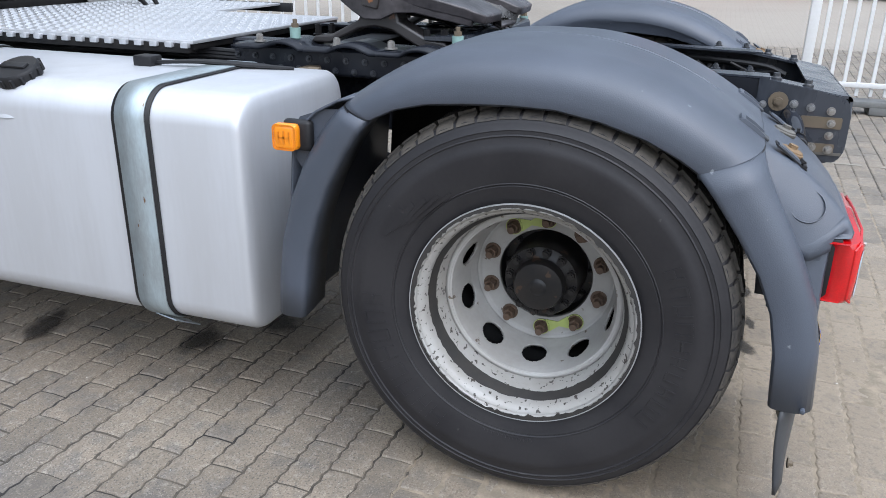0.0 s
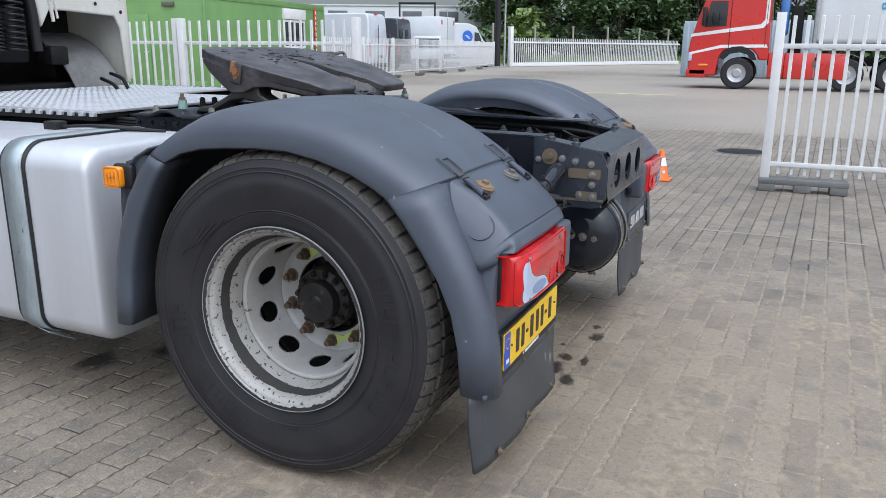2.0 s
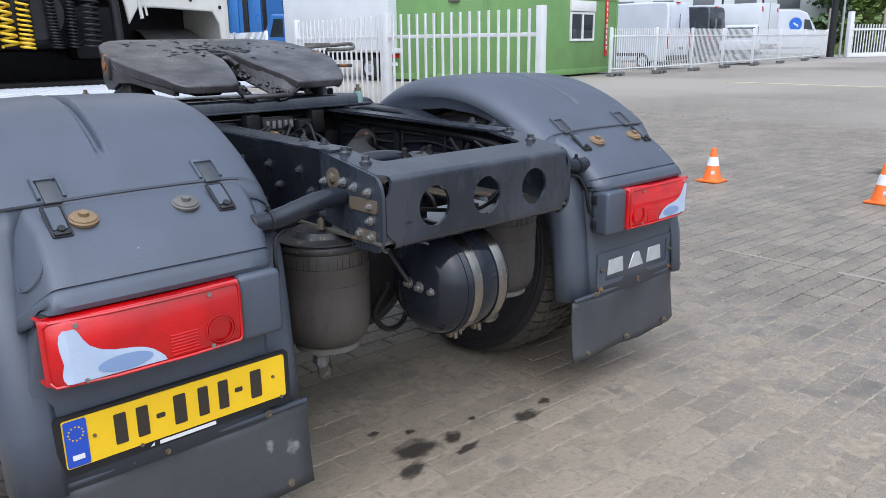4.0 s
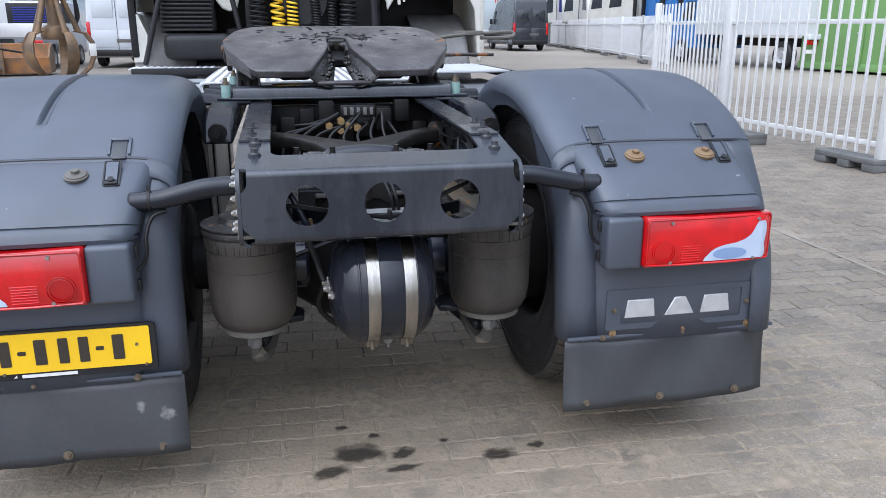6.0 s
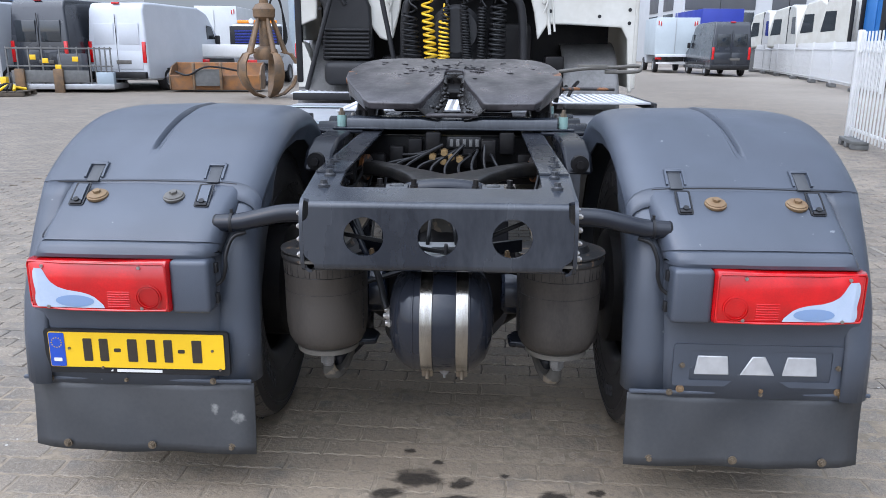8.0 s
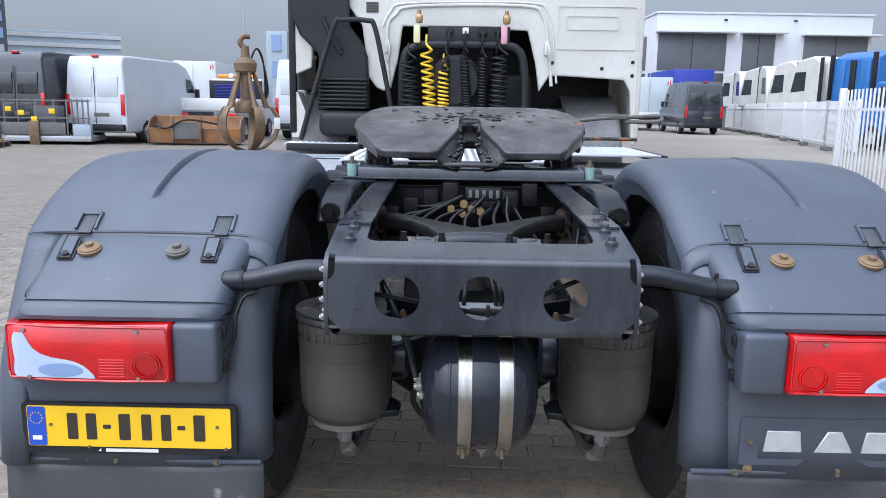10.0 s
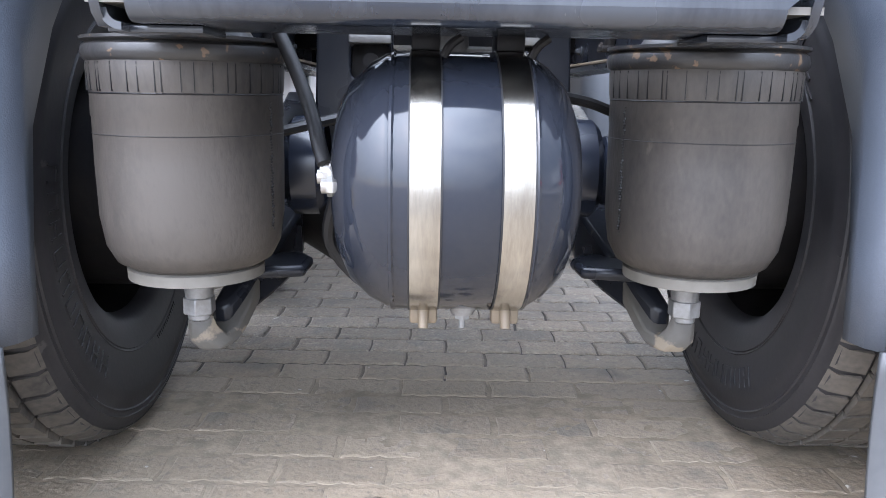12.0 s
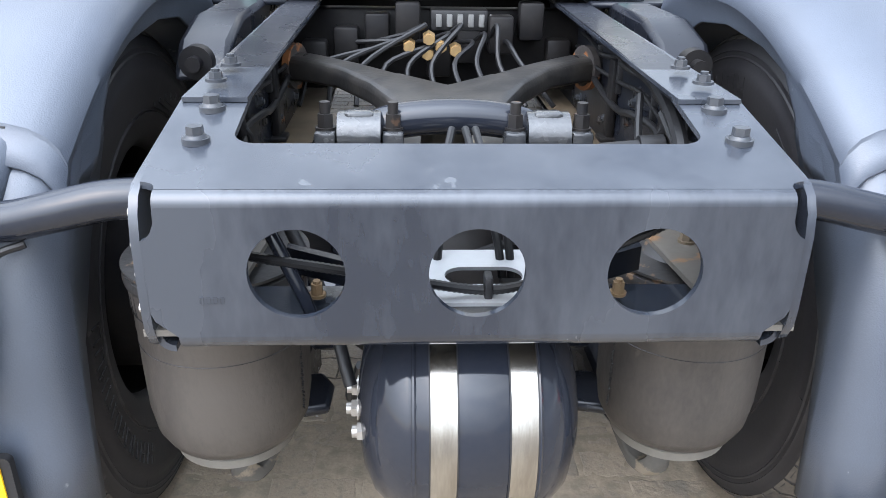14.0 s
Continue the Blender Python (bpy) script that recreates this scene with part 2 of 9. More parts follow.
M_FOOTCAST = material("dusty_cast_iron", (0.06, 0.055, 0.047), 0.7, dark=(0.03, 0.028, 0.025), scale=18, grain=90, bump=0.5, spots=0.6, spot_color=(0.13, 0.105, 0.075), spot_scale=14)
M_ARM = material("oily_forged_steel", (0.012, 0.012, 0.0125), 0.36, dark=(0.032, 0.029, 0.026), scale=14, grain=80, bump=0.35, amount=0.8, spec=0.25)
M_CLAMP = material("wet_black_paint", (0.018, 0.02, 0.023), 0.25, dark=(0.05, 0.05, 0.05), scale=30, grain=120, bump=0.4, coat=0.4)
M_CAST = material("cast_steel", (0.1, 0.1, 0.1), 0.5, metal=0.4, dark=(0.2, 0.19, 0.17), scale=12, grain=60, bump=0.4)
M_PALE = material("pale_composite", (0.115, 0.107, 0.093), 0.6, dark=(0.06, 0.054, 0.046), scale=14, grain=70, bump=0.2)
M_FLAP = material("mudflap_rubber", (0.03, 0.033, 0.038), 0.5, dark=(0.05, 0.052, 0.055), scale=4.5, grain=80, amount=0.9, spots=0.71, spot_color=(0.2, 0.2, 0.19), spot_scale=5)
M_BOLT = material("zinc_bolt", (0.38, 0.37, 0.35), 0.33, metal=0.7, dark=(0.22, 0.2, 0.18), scale=60, grain=200, amount=0.8)
M_BOLT_DARK = material("painted_bolt", (0.022, 0.026, 0.033), 0.33, dark=(0.05, 0.05, 0.05), scale=40, grain=200)
M_RUST = material("rusty_steel", (0.17, 0.10, 0.05), 0.65, metal=0.2, dark=(0.25, 0.18, 0.10), scale=22, grain=120, bump=0.4)
M_OLIVE = material("primer_plate", (0.135, 0.103, 0.068), 0.55, metal=0.2, dark=(0.1, 0.08, 0.06), scale=16, grain=90)
M_MINT = material("mint_bushing", (0.22, 0.36, 0.33), 0.5, dark=(0.14, 0.2, 0.18), scale=20)
M_DECK = material("deck_aluminium", (0.52, 0.53, 0.55), 0.38, metal=0.6, dark=(0.36, 0.36, 0.36), scale=6, grain=80)
M_BADGE = material("badge_silver", (0.55, 0.56, 0.57), 0.35, metal=0.4, scale=20)
M_COIL_Y = material("yellow_hose", (0.75, 0.47, 0.02), 0.35, dark=(0.5, 0.3, 0.02), scale=20)
M_PINK = material("pink_coupling", (0.62, 0.3, 0.36), 0.45, scale=20)
M_CREAMY = material("pale_yellow_coupling", (0.62, 0.6, 0.33), 0.45, scale=20)
M_BRASS = material("brass_fitting", (0.40, 0.265, 0.12), 0.4, metal=0.7, dark=(0.2, 0.13, 0.07), scale=30)
M_GALV = material("galvanised", (0.4, 0.41, 0.42), 0.45, metal=0.5, dark=(0.28, 0.28, 0.28), scale=6, grain=40)
M_GREEN = material("container_green", (0.135, 0.27, 0.085), 0.5, dark=(0.11, 0.22, 0.075), scale=1.5, grain=20, amount=0.7, bump=0.04)
M_GLASS = material("dark_glass", (0.02, 0.025, 0.03), 0.06, scale=2, bump=0, rough_var=0.03, spec=0.8)
M_TRUCK_RED = material("truck_red", (0.52, 0.022, 0.018), 0.3, dark=(0.42, 0.02, 0.017), scale=2, grain=20, coat=0.4, bump=0.02)
M_TRAILER = material("trailer_white", (0.57, 0.59, 0.6), 0.42, dark=(0.47, 0.49, 0.49), scale=1, grain=14, bump=0.03)
M_GREYBLUE = material("greyblue_steel", (0.3, 0.36, 0.4), 0.5, dark=(0.24, 0.29, 0.33), scale=2, grain=20)
M_ORANGE = material("cone_orange", (0.85, 0.15, 0.015), 0.45, dark=(0.65, 0.11, 0.012), scale=10, grain=60)
M_FOOT = material("recycled_foot", (0.13, 0.13, 0.125), 0.75, dark=(0.08, 0.08, 0.078), scale=9, grain=60, bump=0.4)
M_BLUECAB = material("blue_cab", (0.02, 0.13, 0.36), 0.32, dark=(0.018, 0.11, 0.3), scale=2, coat=0.3)
M_VANBLACK = material("van_black", (0.018, 0.021, 0.028), 0.25, dark=(0.03, 0.034, 0.04), scale=2, coat=0.4, bump=0.02)
M_VANWHITE = material("van_white", (0.48, 0.5, 0.53), 0.35, dark=(0.4, 0.42, 0.45), scale=1.6, grain=16, coat=0.3, bump=0.02)
M_OXIDE = material("worn_orange_steel", (0.36, 0.15, 0.045), 0.65, dark=(0.17, 0.1, 0.06), scale=4, grain=40, bump=0.3, amount=0.9)
M_GRAB = material("rusty_grab_steel", (0.2, 0.115, 0.055), 0.6, metal=0.2, dark=(0.09, 0.065, 0.045), scale=4, grain=40, bump=0.4, amount=0.9)
M_SHUTTER = material("grey_shutter", (0.10, 0.105, 0.115), 0.5, dark=(0.075, 0.08, 0.09), scale=1.2, grain=12)
M_BOXGREY = material("grey_box_panel", (0.42, 0.47, 0.49), 0.5, dark=(0.34, 0.38, 0.4), scale=1.2, grain=14)
M_STEELBOLT = material("dull_steel_bolt", (0.23, 0.235, 0.24), 0.38, metal=0.4, dark=(0.09, 0.08, 0.07), scale=40, grain=200)
M_HALL = material("hall_white", (0.5, 0.51, 0.52), 0.5, dark=(0.44, 0.45, 0.46), scale=0.6, grain=8, bump=0.02)
M_TOWER = material("tower_cladding", (0.075, 0.085, 0.105), 0.5, dark=(0.06, 0.067, 0.08), scale=0.5, grain=4)
M_LEAF = material("leaves", (0.06, 0.105, 0.036), 0.6, dark=(0.032, 0.060, 0.022), scale=1.2, grain=9, vary=0.35, bump=0)
M_LEAF_LIGHT = material("light_leaves", (0.11, 0.17, 0.035), 0.6, dark=(0.06, 0.1, 0.02), scale=1.2, grain=9, vary=0.3, bump=0)
M_BARK = material("bark", (0.09, 0.07, 0.05), 0.85, dark=(0.05, 0.04, 0.03), scale=8, grain=40, bump=0.6)
M_GRASS = material("meadow", (0.16, 0.2, 0.06), 0.9, dark=(0.1, 0.13, 0.045), scale=0.8, grain=8, bump=0.3)
M_TRAILBLUE = material("tarp_blue", (0.012, 0.03, 0.28), 0.45, scale=1)
M_SIGNBLUE = material("sign_blue", (0.01, 0.12, 0.5), 0.4, scale=4)
M_CONCRETE = material("concrete_line", (0.27, 0.245, 0.205), 0.85, dark=(0.17, 0.152, 0.125), scale=3, grain=40, bump=0.3)
M_TEAL = material("logo_teal", (0.03, 0.3, 0.5), 0.4, scale=6)


def paver_material(name, pattern):
    """Grey-brown concrete pavers: blotches, aggregate, wet-dark and sandy patches; pattern adds the joints of the far field."""
    m = bpy.data.materials.new(name)
    m.use_nodes = True
    n, l = m.node_tree.nodes, m.node_tree.links
    b = n["Principled BSDF"]
    co = n.new("ShaderNodeNewGeometry")
    pos = co.outputs["Position"]

    def noise_at(scale, detail, lo, hi):
        t, r = n.new("ShaderNodeTexNoise"), n.new("ShaderNodeMapRange")
        t.inputs["Scale"].default_value, t.inputs["Detail"].default_value = scale, detail
        r.inputs["From Min"].default_value, r.inputs["From Max"].default_value = lo, hi
        l.new(pos, t.inputs["Vector"])
        l.new(t.outputs["Fac"], r.inputs["Value"])
        return r.outputs["Result"]

    def blend(a, bcol, fac, mode='MIX'):
        x = n.new("ShaderNodeMix")
        x.data_type, x.blend_type = 'RGBA', mode
        if isinstance(a, tuple):
            x.inputs["A"].default_value = (*a, 1)
        else:
            l.new(a, x.inputs["A"])
        if isinstance(bcol, tuple):
            x.inputs["B"].default_value = (*bcol, 1)
        else:
            l.new(bcol, x.inputs["B"])
        if isinstance(fac, float):
            x.inputs["Factor"].default_value = fac
        else:
            l.new(fac, x.inputs["Factor"])
        return x.outputs["Result"]

    def times(sock, k):
        x = n.new("ShaderNodeMath")
        x.operation = 'MULTIPLY'
        x.inputs[1].default_value = k
        l.new(sock, x.inputs[0])
        return x.outputs[0]

    c = blend((0.178, 0.142, 0.106), (0.240, 0.196, 0.148), noise_at(0.8, 4, 0.35, 0.65))
    c = blend(c, (0.135, 0.114, 0.092), times(noise_at(2.6, 7, 0.46, 0.66), 0.85))
    c = blend(c, (0.12, 0.11, 0.1), times(noise_at(13, 6, 0.52, 0.68), 0.7))
    c = blend(c, (0.34, 0.306, 0.252), times(noise_at(38, 5, 0.54, 0.72), 0.6))
    c = blend(c, (0.07, 0.062, 0.054), times(noise_at(150, 2, 0.52, 0.66), 0.75))
    c = blend(c, (0.36, 0.315, 0.255), times(noise_at(210, 2, 0.57, 0.7), 0.7))
    # the worn lane behind the tail, its joints filled with pale sand
    sep, wob, up, lo, both2 = n.new("ShaderNodeSeparateXYZ"), n.new("ShaderNodeMath"), n.new("ShaderNodeMapRange"), n.new("ShaderNodeMapRange"), n.new("ShaderNodeMath")
    l.new(pos, sep.inputs["Vector"])
    wob.operation, both2.operation = 'MULTIPLY_ADD', 'MULTIPLY'
    l.new(noise_at(2.2, 4, 0.2, 0.8), wob.inputs[0])
    wob.inputs[1].default_value = -0.22
    l.new(sep.outputs["Y"], wob.inputs[2])
    up.inputs["From Min"].default_value, up.inputs["From Max"].default_value = 0.42, 0.16
    lo.inputs["From Min"].default_value, lo.inputs["From Max"].default_value = -2.8, -1.2
    l.new(wob.outputs[0], up.inputs["Value"])
    l.new(wob.outputs[0], lo.inputs["Value"])
    l.new(up.outputs["Result"], both2.inputs[0])
    l.new(lo.outputs["Result"], both2.inputs[1])
    # the lane wears off towards the sides
    side, off, all3 = n.new("ShaderNodeMapRange"), n.new("ShaderNodeMath"), n.new("ShaderNodeMath")
    off.operation, all3.operation = 'ABSOLUTE', 'MULTIPLY'
    l.new(sep.outputs["X"], off.inputs[0])
    side.inputs["From Min"].default_value, side.inputs["From Max"].default_value = 1.7, 0.5
    side.inputs["To Min"].default_value = 0.0
    l.new(off.outputs[0], side.inputs["Value"])
    l.new(both2.outputs[0], all3.inputs[0])
    l.new(side.outputs["Result"], all3.inputs[1])
    both2 = all3
    c = blend(c, (0.27, 0.214, 0.153), times(both2.outputs[0], 0.72))
    c = blend(c, (0.155, 0.128, 0.100), times(noise_at(45, 5, 0.53, 0.68), 0.65))
    c = blend(c, (0.1, 0.09, 0.08), times(noise_at(5, 6, 0.56, 0.68), 0.5))
    c = blend(c, (0.5, 0.48, 0.44), times(noise_at(26, 2, 0.745, 0.76), 0.8))
    if pattern:
        br = n.new("ShaderNodeTexBrick")
        br.inputs["Color1"].default_value, br.inputs["Color2"].default_value = (1.05, 1.04, 1.03, 1), (0.95, 0.95, 0.96, 1)
        br.inputs["Mortar"].default_value = (0.4, 0.38, 0.35, 1)
        br.inputs["Scale"].default_value = 1.0
        br.inputs["Brick Width"].default_value, br.inputs["Row Height"].default_value = 0.21, 0.1055
        br.inputs["Mortar Size"].default_value, br.inputs["Mortar Smooth"].default_value = 0.008, 0.4
        l.new(pos, br.inputs["Vector"])
        c = blend(c, br.outputs["Color"], 1.0, 'MULTIPLY')
        # open asphalt and worn tracks in the yard beyond the fence
        east, open_ = n.new("ShaderNodeMapRange"), n.new("ShaderNodeMath")
        east.inputs["From Min"].default_value, east.inputs["From Max"].default_value = 7.0, 12.0
        l.new(sep.outputs["X"], east.inputs["Value"])
        open_.operation = 'MULTIPLY'
        l.new(times(noise_at(0.06, 3, 0.36, 0.52), 0.8), open_.inputs[0])
        l.new(east.outputs["Result"], open_.inputs[1])
        c = blend(c, (0.29, 0.253, 0.21), open_.outputs[0])
    else:
        info, geo, both, fr, vr, hs = (n.new("ShaderNodeObjectInfo"), n.new("ShaderNodeNewGeometry"), n.new("ShaderNodeMath"),
                                       n.new("ShaderNodeMath"), n.new("ShaderNodeMapRange"), n.new("ShaderNodeHueSaturation"))
        both.operation, fr.operation = 'ADD', 'FRACT'
        l.new(info.outputs["Random"], both.inputs[0])
        l.new(geo.outputs["Random Per Island"], both.inputs[1])
        l.new(both.outputs[0], fr.inputs[0])
        vr.inputs["To Min"].default_value, vr.inputs["To Max"].default_value = 0.85, 1.09
        l.new(fr.outputs[0], vr.inputs["Value"])
        l.new(vr.outputs["Result"], hs.inputs["Value"])
        l.new(c, hs.inputs["Color"])
        c = hs.outputs["Color"]
    l.new(c, b.inputs["Base Color"])
    b.inputs["Roughness"].default_value = 0.62
    bp, t2 = n.new("ShaderNodeBump"), n.new("ShaderNodeTexNoise")
    t2.inputs["Scale"].default_value, t2.inputs["Detail"].default_value = 70, 6
    l.new(pos, t2.inputs["Vector"])
    l.new(t2.outputs["Fac"], bp.inputs["Height"])
    bp.inputs["Strength"].default_value, bp.inputs["Distance"].default_value = 0.75, 0.004
    l.new(bp.outputs["Normal"], b.inputs["Normal"])
    return m


M_PAVER = paver_material("concrete_paver", False)
M_PAVED = paver_material("paved_yard", True)
M_LANE_LINE = material("worn_lane_paint", (0.46, 0.41, 0.26), 0.7, dark=(0.33, 0.29, 0.22), scale=2, grain=30, bump=0.2, amount=0.9)
M_LANE_SAND = material("lane_sand", (0.29, 0.234, 0.170), 0.95, dark=(0.18, 0.147, 0.108), scale=24, grain=140, bump=0.5, amount=0.95)
M_SAND = material("joint_sand", (0.13, 0.107, 0.08), 0.95, dark=(0.022, 0.02, 0.018), scale=5, grain=120, bump=0.5, amount=1.0)


# ---- mesh helpers ----
def part(name, bm, mat, parent=None, label="", smooth=38):
    """Links a bmesh as one mesh object under parent."""
    bmesh.ops.recalc_face_normals(bm, faces=bm.faces[:])
    me = bpy.data.meshes.new(name)
    bm.to_mesh(me)
    bm.free()
    me.materials.append(mat)
    me.shade_smooth()
    me.set_sharp_from_angle(angle=radians(smooth))
    ob = new(name, me)
    ob.parent = parent
    return tagged(ob, label)


def twin(name, ob, m, parent, label=""):
    """Another object on the same mesh."""
    o = new(name, ob.data)
    o.parent = parent
    o.matrix_basis = m
    return tagged(o, label)


def thing(name, label, category, group="", at=(0, 0, 0), turn=0.0, kind=""):
    e = new(name)
    e.empty_display_size = 0.1
    e.matrix_basis = pose(*at, 0, 0, turn)
    return tagged(e, label, category, group, kind)


def box(bm, c, size, bevel=0.0, m=None, seg=2):
    m = m or Matrix.Identity(4)
    v = bmesh.ops.create_cube(bm, size=1.0, matrix=m @ Matrix.Translation(c) @ Matrix.Diagonal((*size, 1)))["verts"]
    if bevel:
        es = list({e for x in v for e in x.link_edges})
        bmesh.ops.bevel(bm, geom=es, offset=bevel, segments=seg, profile=0.5, affect='EDGES', clamp_overlap=True)
    return bm


def cyl(bm, a, b, r, r2=None, seg=20, caps=True):
    a, b = Vector(a), Vector(b)
    d = b - a
    m = Matrix.Translation((a + b) / 2) @ d.to_track_quat("Z", "Y").to_matrix().to_4x4()
    bmesh.ops.create_cone(bm, cap_ends=caps, segments=seg, radius1=r, radius2=r if r2 is None else r2, depth=d.length, matrix=m)
    return bm


def lathe(bm, profile, centre, axis="X", seg=48, sign=1, close=False):
    """Turns (radius, along) pairs about an axis through centre."""
    rings = []
    for r, a in profile:
        ring = []
        for k in range(seg):
            t = 2 * math.pi * k / seg
            u, v = r * math.cos(t), r * math.sin(t)
            p = (a * sign, u, v) if axis == "X" else (u, v, a * sign) if axis == "Z" else (u, a * sign, v)
            ring.append(bm.verts.new(Vector(centre) + Vector(p)))
        rings.append(ring)
    pairs = list(zip(rings, rings[1:])) + ([(rings[-1], rings[0])] if close else [])
    for p, q in pairs:
        for k in range(seg):
            bm.faces.new((p[k], p[(k + 1) % seg], q[(k + 1) % seg], q[k]))
    if not close:
        for ring, (r, a) in ((rings[0], profile[0]), (rings[-1], profile[-1])):
            if r > 1e-4 and r < 0.02:
                bm.faces.new(ring)
    return bm


def smooth_path(pts, n=6):
    """Catmull-Rom points through pts."""
    p = [Vector(q) for q in pts]
    p = [2 * p[0] - p[1]] + p + [2 * p[-1] - p[-2]]
    out = []
    for i in range(1, len(p) - 2):
        for k in range(n):
            t = k / n
            a, b, c, d = p[i - 1], p[i], p[i + 1], p[i + 2]
            out.append(0.5 * ((2 * b) + (c - a) * t + (2 * a - 5 * b + 4 * c - d) * t * t + (3 * b - a - 3 * c + d) * t ** 3))
    out.append(p[-2])
    return out


def tube(bm, pts, r, seg=8, n=6, raw=False):
    pts = [Vector(p) for p in pts] if raw else smooth_path(pts, n)
    rings, up = [], Vector((0.13, 0.29, 0.95))
    for i, p in enumerate(pts):
        d = (pts[min(i + 1, len(pts) - 1)] - pts[max(i - 1, 0)]).normalized()
        u = (up - d * up.dot(d)).normalized()
        up = u
        v = d.cross(u)
        rings.append([bm.verts.new(p + r * (math.cos(2 * math.pi * k / seg) * u + math.sin(2 * math.pi * k / seg) * v)) for k in range(seg)])
    for a, b in zip(rings, rings[1:]):
        for k in range(seg):
            bm.faces.new((a[k], a[(k + 1) % seg], b[(k + 1) % seg], b[k]))
    bm.faces.new(rings[0])
    bm.faces.new(rings[-1])
    return bm


def slab(bm, outline, depth, m, holes=(), bevel=0.0):
    """A plate cut to a 2D outline with holes, lying in the local xy plane and depth thick along local z."""
    edges = []
    for loop in (outline, *holes):
        vs = [bm.verts.new(m @ Vector((x, y, 0))) for x, y in loop]
        edges += [bm.edges.new((vs[i], vs[(i + 1) % len(vs)])) for i in range(len(vs))]
    if holes:
        faces = [g for g in bmesh.ops.triangle_fill(bm, edges=edges, use_beauty=True)["geom"] if isinstance(g, bmesh.types.BMFace)]
    else:
        faces = [bm.faces.new([e.verts[0] for e in edges])]
    ext = bmesh.ops.extrude_face_region(bm, geom=faces)["geom"]
    off = m.to_3x3() @ Vector((0, 0, depth))
    bmesh.ops.translate(bm, vec=off, verts=[g for g in ext if isinstance(g, bmesh.types.BMVert)])
    return bm


def ring_points(cx, cy, r, n=28):
    return [(cx + r * math.cos(2 * math.pi * k / n), cy + r * math.sin(2 * math.pi * k / n)) for k in range(n)]


def rounded(w, h, r, n=5, cx=0.0, cy=0.0):
    """Outline of a rounded rectangle."""
    out = []
    for sx, sy, a0 in ((1, 1, 0), (-1, 1, 90), (-1, -1, 180), (1, -1, 270)):
        for k in range(n + 1):
            a = radians(a0 + 90 * k / n)
            out.append((cx + sx * (w / 2 - r) + r * math.cos(a), cy + sy * (h / 2 - r) + r * math.sin(a)))
    return out


def loft(bm, rows, cap=False, wrap=False):
    """Skin between rows of points of equal count."""
    vs = [[bm.verts.new(p) for p in row] for row in rows]
    for a, b in zip(vs, vs[1:]):
        k = len(a)
        for i in range(k if wrap else k - 1):
            bm.faces.new((a[i], a[(i + 1) % k], b[(i + 1) % k], b[i]))
    if cap:
        bm.faces.new(vs[0])
        bm.faces.new(vs[-1])
    return bm


def solid(ob, t, offset=-1.0):
    s = ob.modifiers.new("thick", "SOLIDIFY")
    s.thickness, s.offset = t, offset
    return ob


def soften(ob, w, seg=2, angle=40):
    b = ob.modifiers.new("edge", "BEVEL")
    b.width, b.segments, b.limit_method, b.angle_limit = w, seg, 'ANGLE', radians(angle)
    return ob


def B():
    return bmesh.new()


def lerp(a, b, t):
    return a + (b - a) * t


def curve_at(pts, y):
    """Height at y along (y, z) points in falling or rising order of y, linear between them."""
    q = sorted(pts)
    if y <= q[0][0]:
        return q[0][1]
    for (a, za), (b, zb) in zip(q, q[1:]):
        if y <= b:
            return lerp(za, zb, (y - a) / (b - a))
    return q[-1][1]


PY = Matrix(((1, 0, 0, 0), (0, 0, 1, 0), (0, 1, 0, 0), (0, 0, 0, 1)))     # local x, y, z to world x, z, y
PX = Matrix(((0, 0, 1, 0), (1, 0, 0, 0), (0, 1, 0, 0), (0, 0, 0, 1)))     # local x, y, z to world y, z, x


def hexbolt(bm, p, d, r=0.011, h=0.012, washer=0.018):
    """A hexagon head on a washer, pointing along d."""
    p, d = Vector(p), Vector(d).normalized()
    cyl(bm, p, p + d * 0.004, washer, seg=14)
    cyl(bm, p + d * 0.004, p + d * (0.004 + h), r, r * 0.94, seg=6)
    cyl(bm, p + d * (0.004 + h), p + d * (0.008 + h), r * 0.6, seg=8)
    return bm


# ---- ground ----
bm = B()
R_FAR = 900.0
vs = [bm.verts.new(p) for p in ((-R_FAR, -R_FAR, -0.012), (R_FAR, -R_FAR, -0.012), (R_FAR, R_FAR, -0.012), (-R_FAR, R_FAR, -0.012))]
bm.faces.new(vs)
ground = tagged(part("ground", bm, M_PAVED), "grey-brown concrete-paved truck yard reaching the horizon", "ground", kind="structure")


# ---- the tractor unit ----
truck = thing("tractor_truck", "white tractor truck with dark grey fenders parked on pavers", "truck")

ARCH_F = [(0.60, 0.407), (0.592, 0.50), (0.578, 0.60), (0.55, 0.70), (0.515, 0.786), (0.465, 0.879), (0.43, 0.93), (0.403, 0.963)]
ARCH_T = [(0.395, 0.965), (0.33, 0.996), (0.25, 1.014), (0.15, 1.022), (0.05, 1.026), (-0.05, 1.024), (-0.15, 1.006), (-0.25, 0.976), (-0.32, 0.943), (-0.365, 0.915)]
ARCH_IN = [(0.36, 0.90), (0.28, 0.97), (0.14, 1.03), (0.0, 1.044), (-0.17, 1.031), (-0.27, 1.006), (-0.335, 0.945), (-0.345, 0.925)]
ARCH_R = [(-0.365, 0.915), (-0.41, 0.86), (-0.465, 0.785), (-0.52, 0.70), (-0.557, 0.615), (-0.578, 0.52), (-0.588, 0.39)]


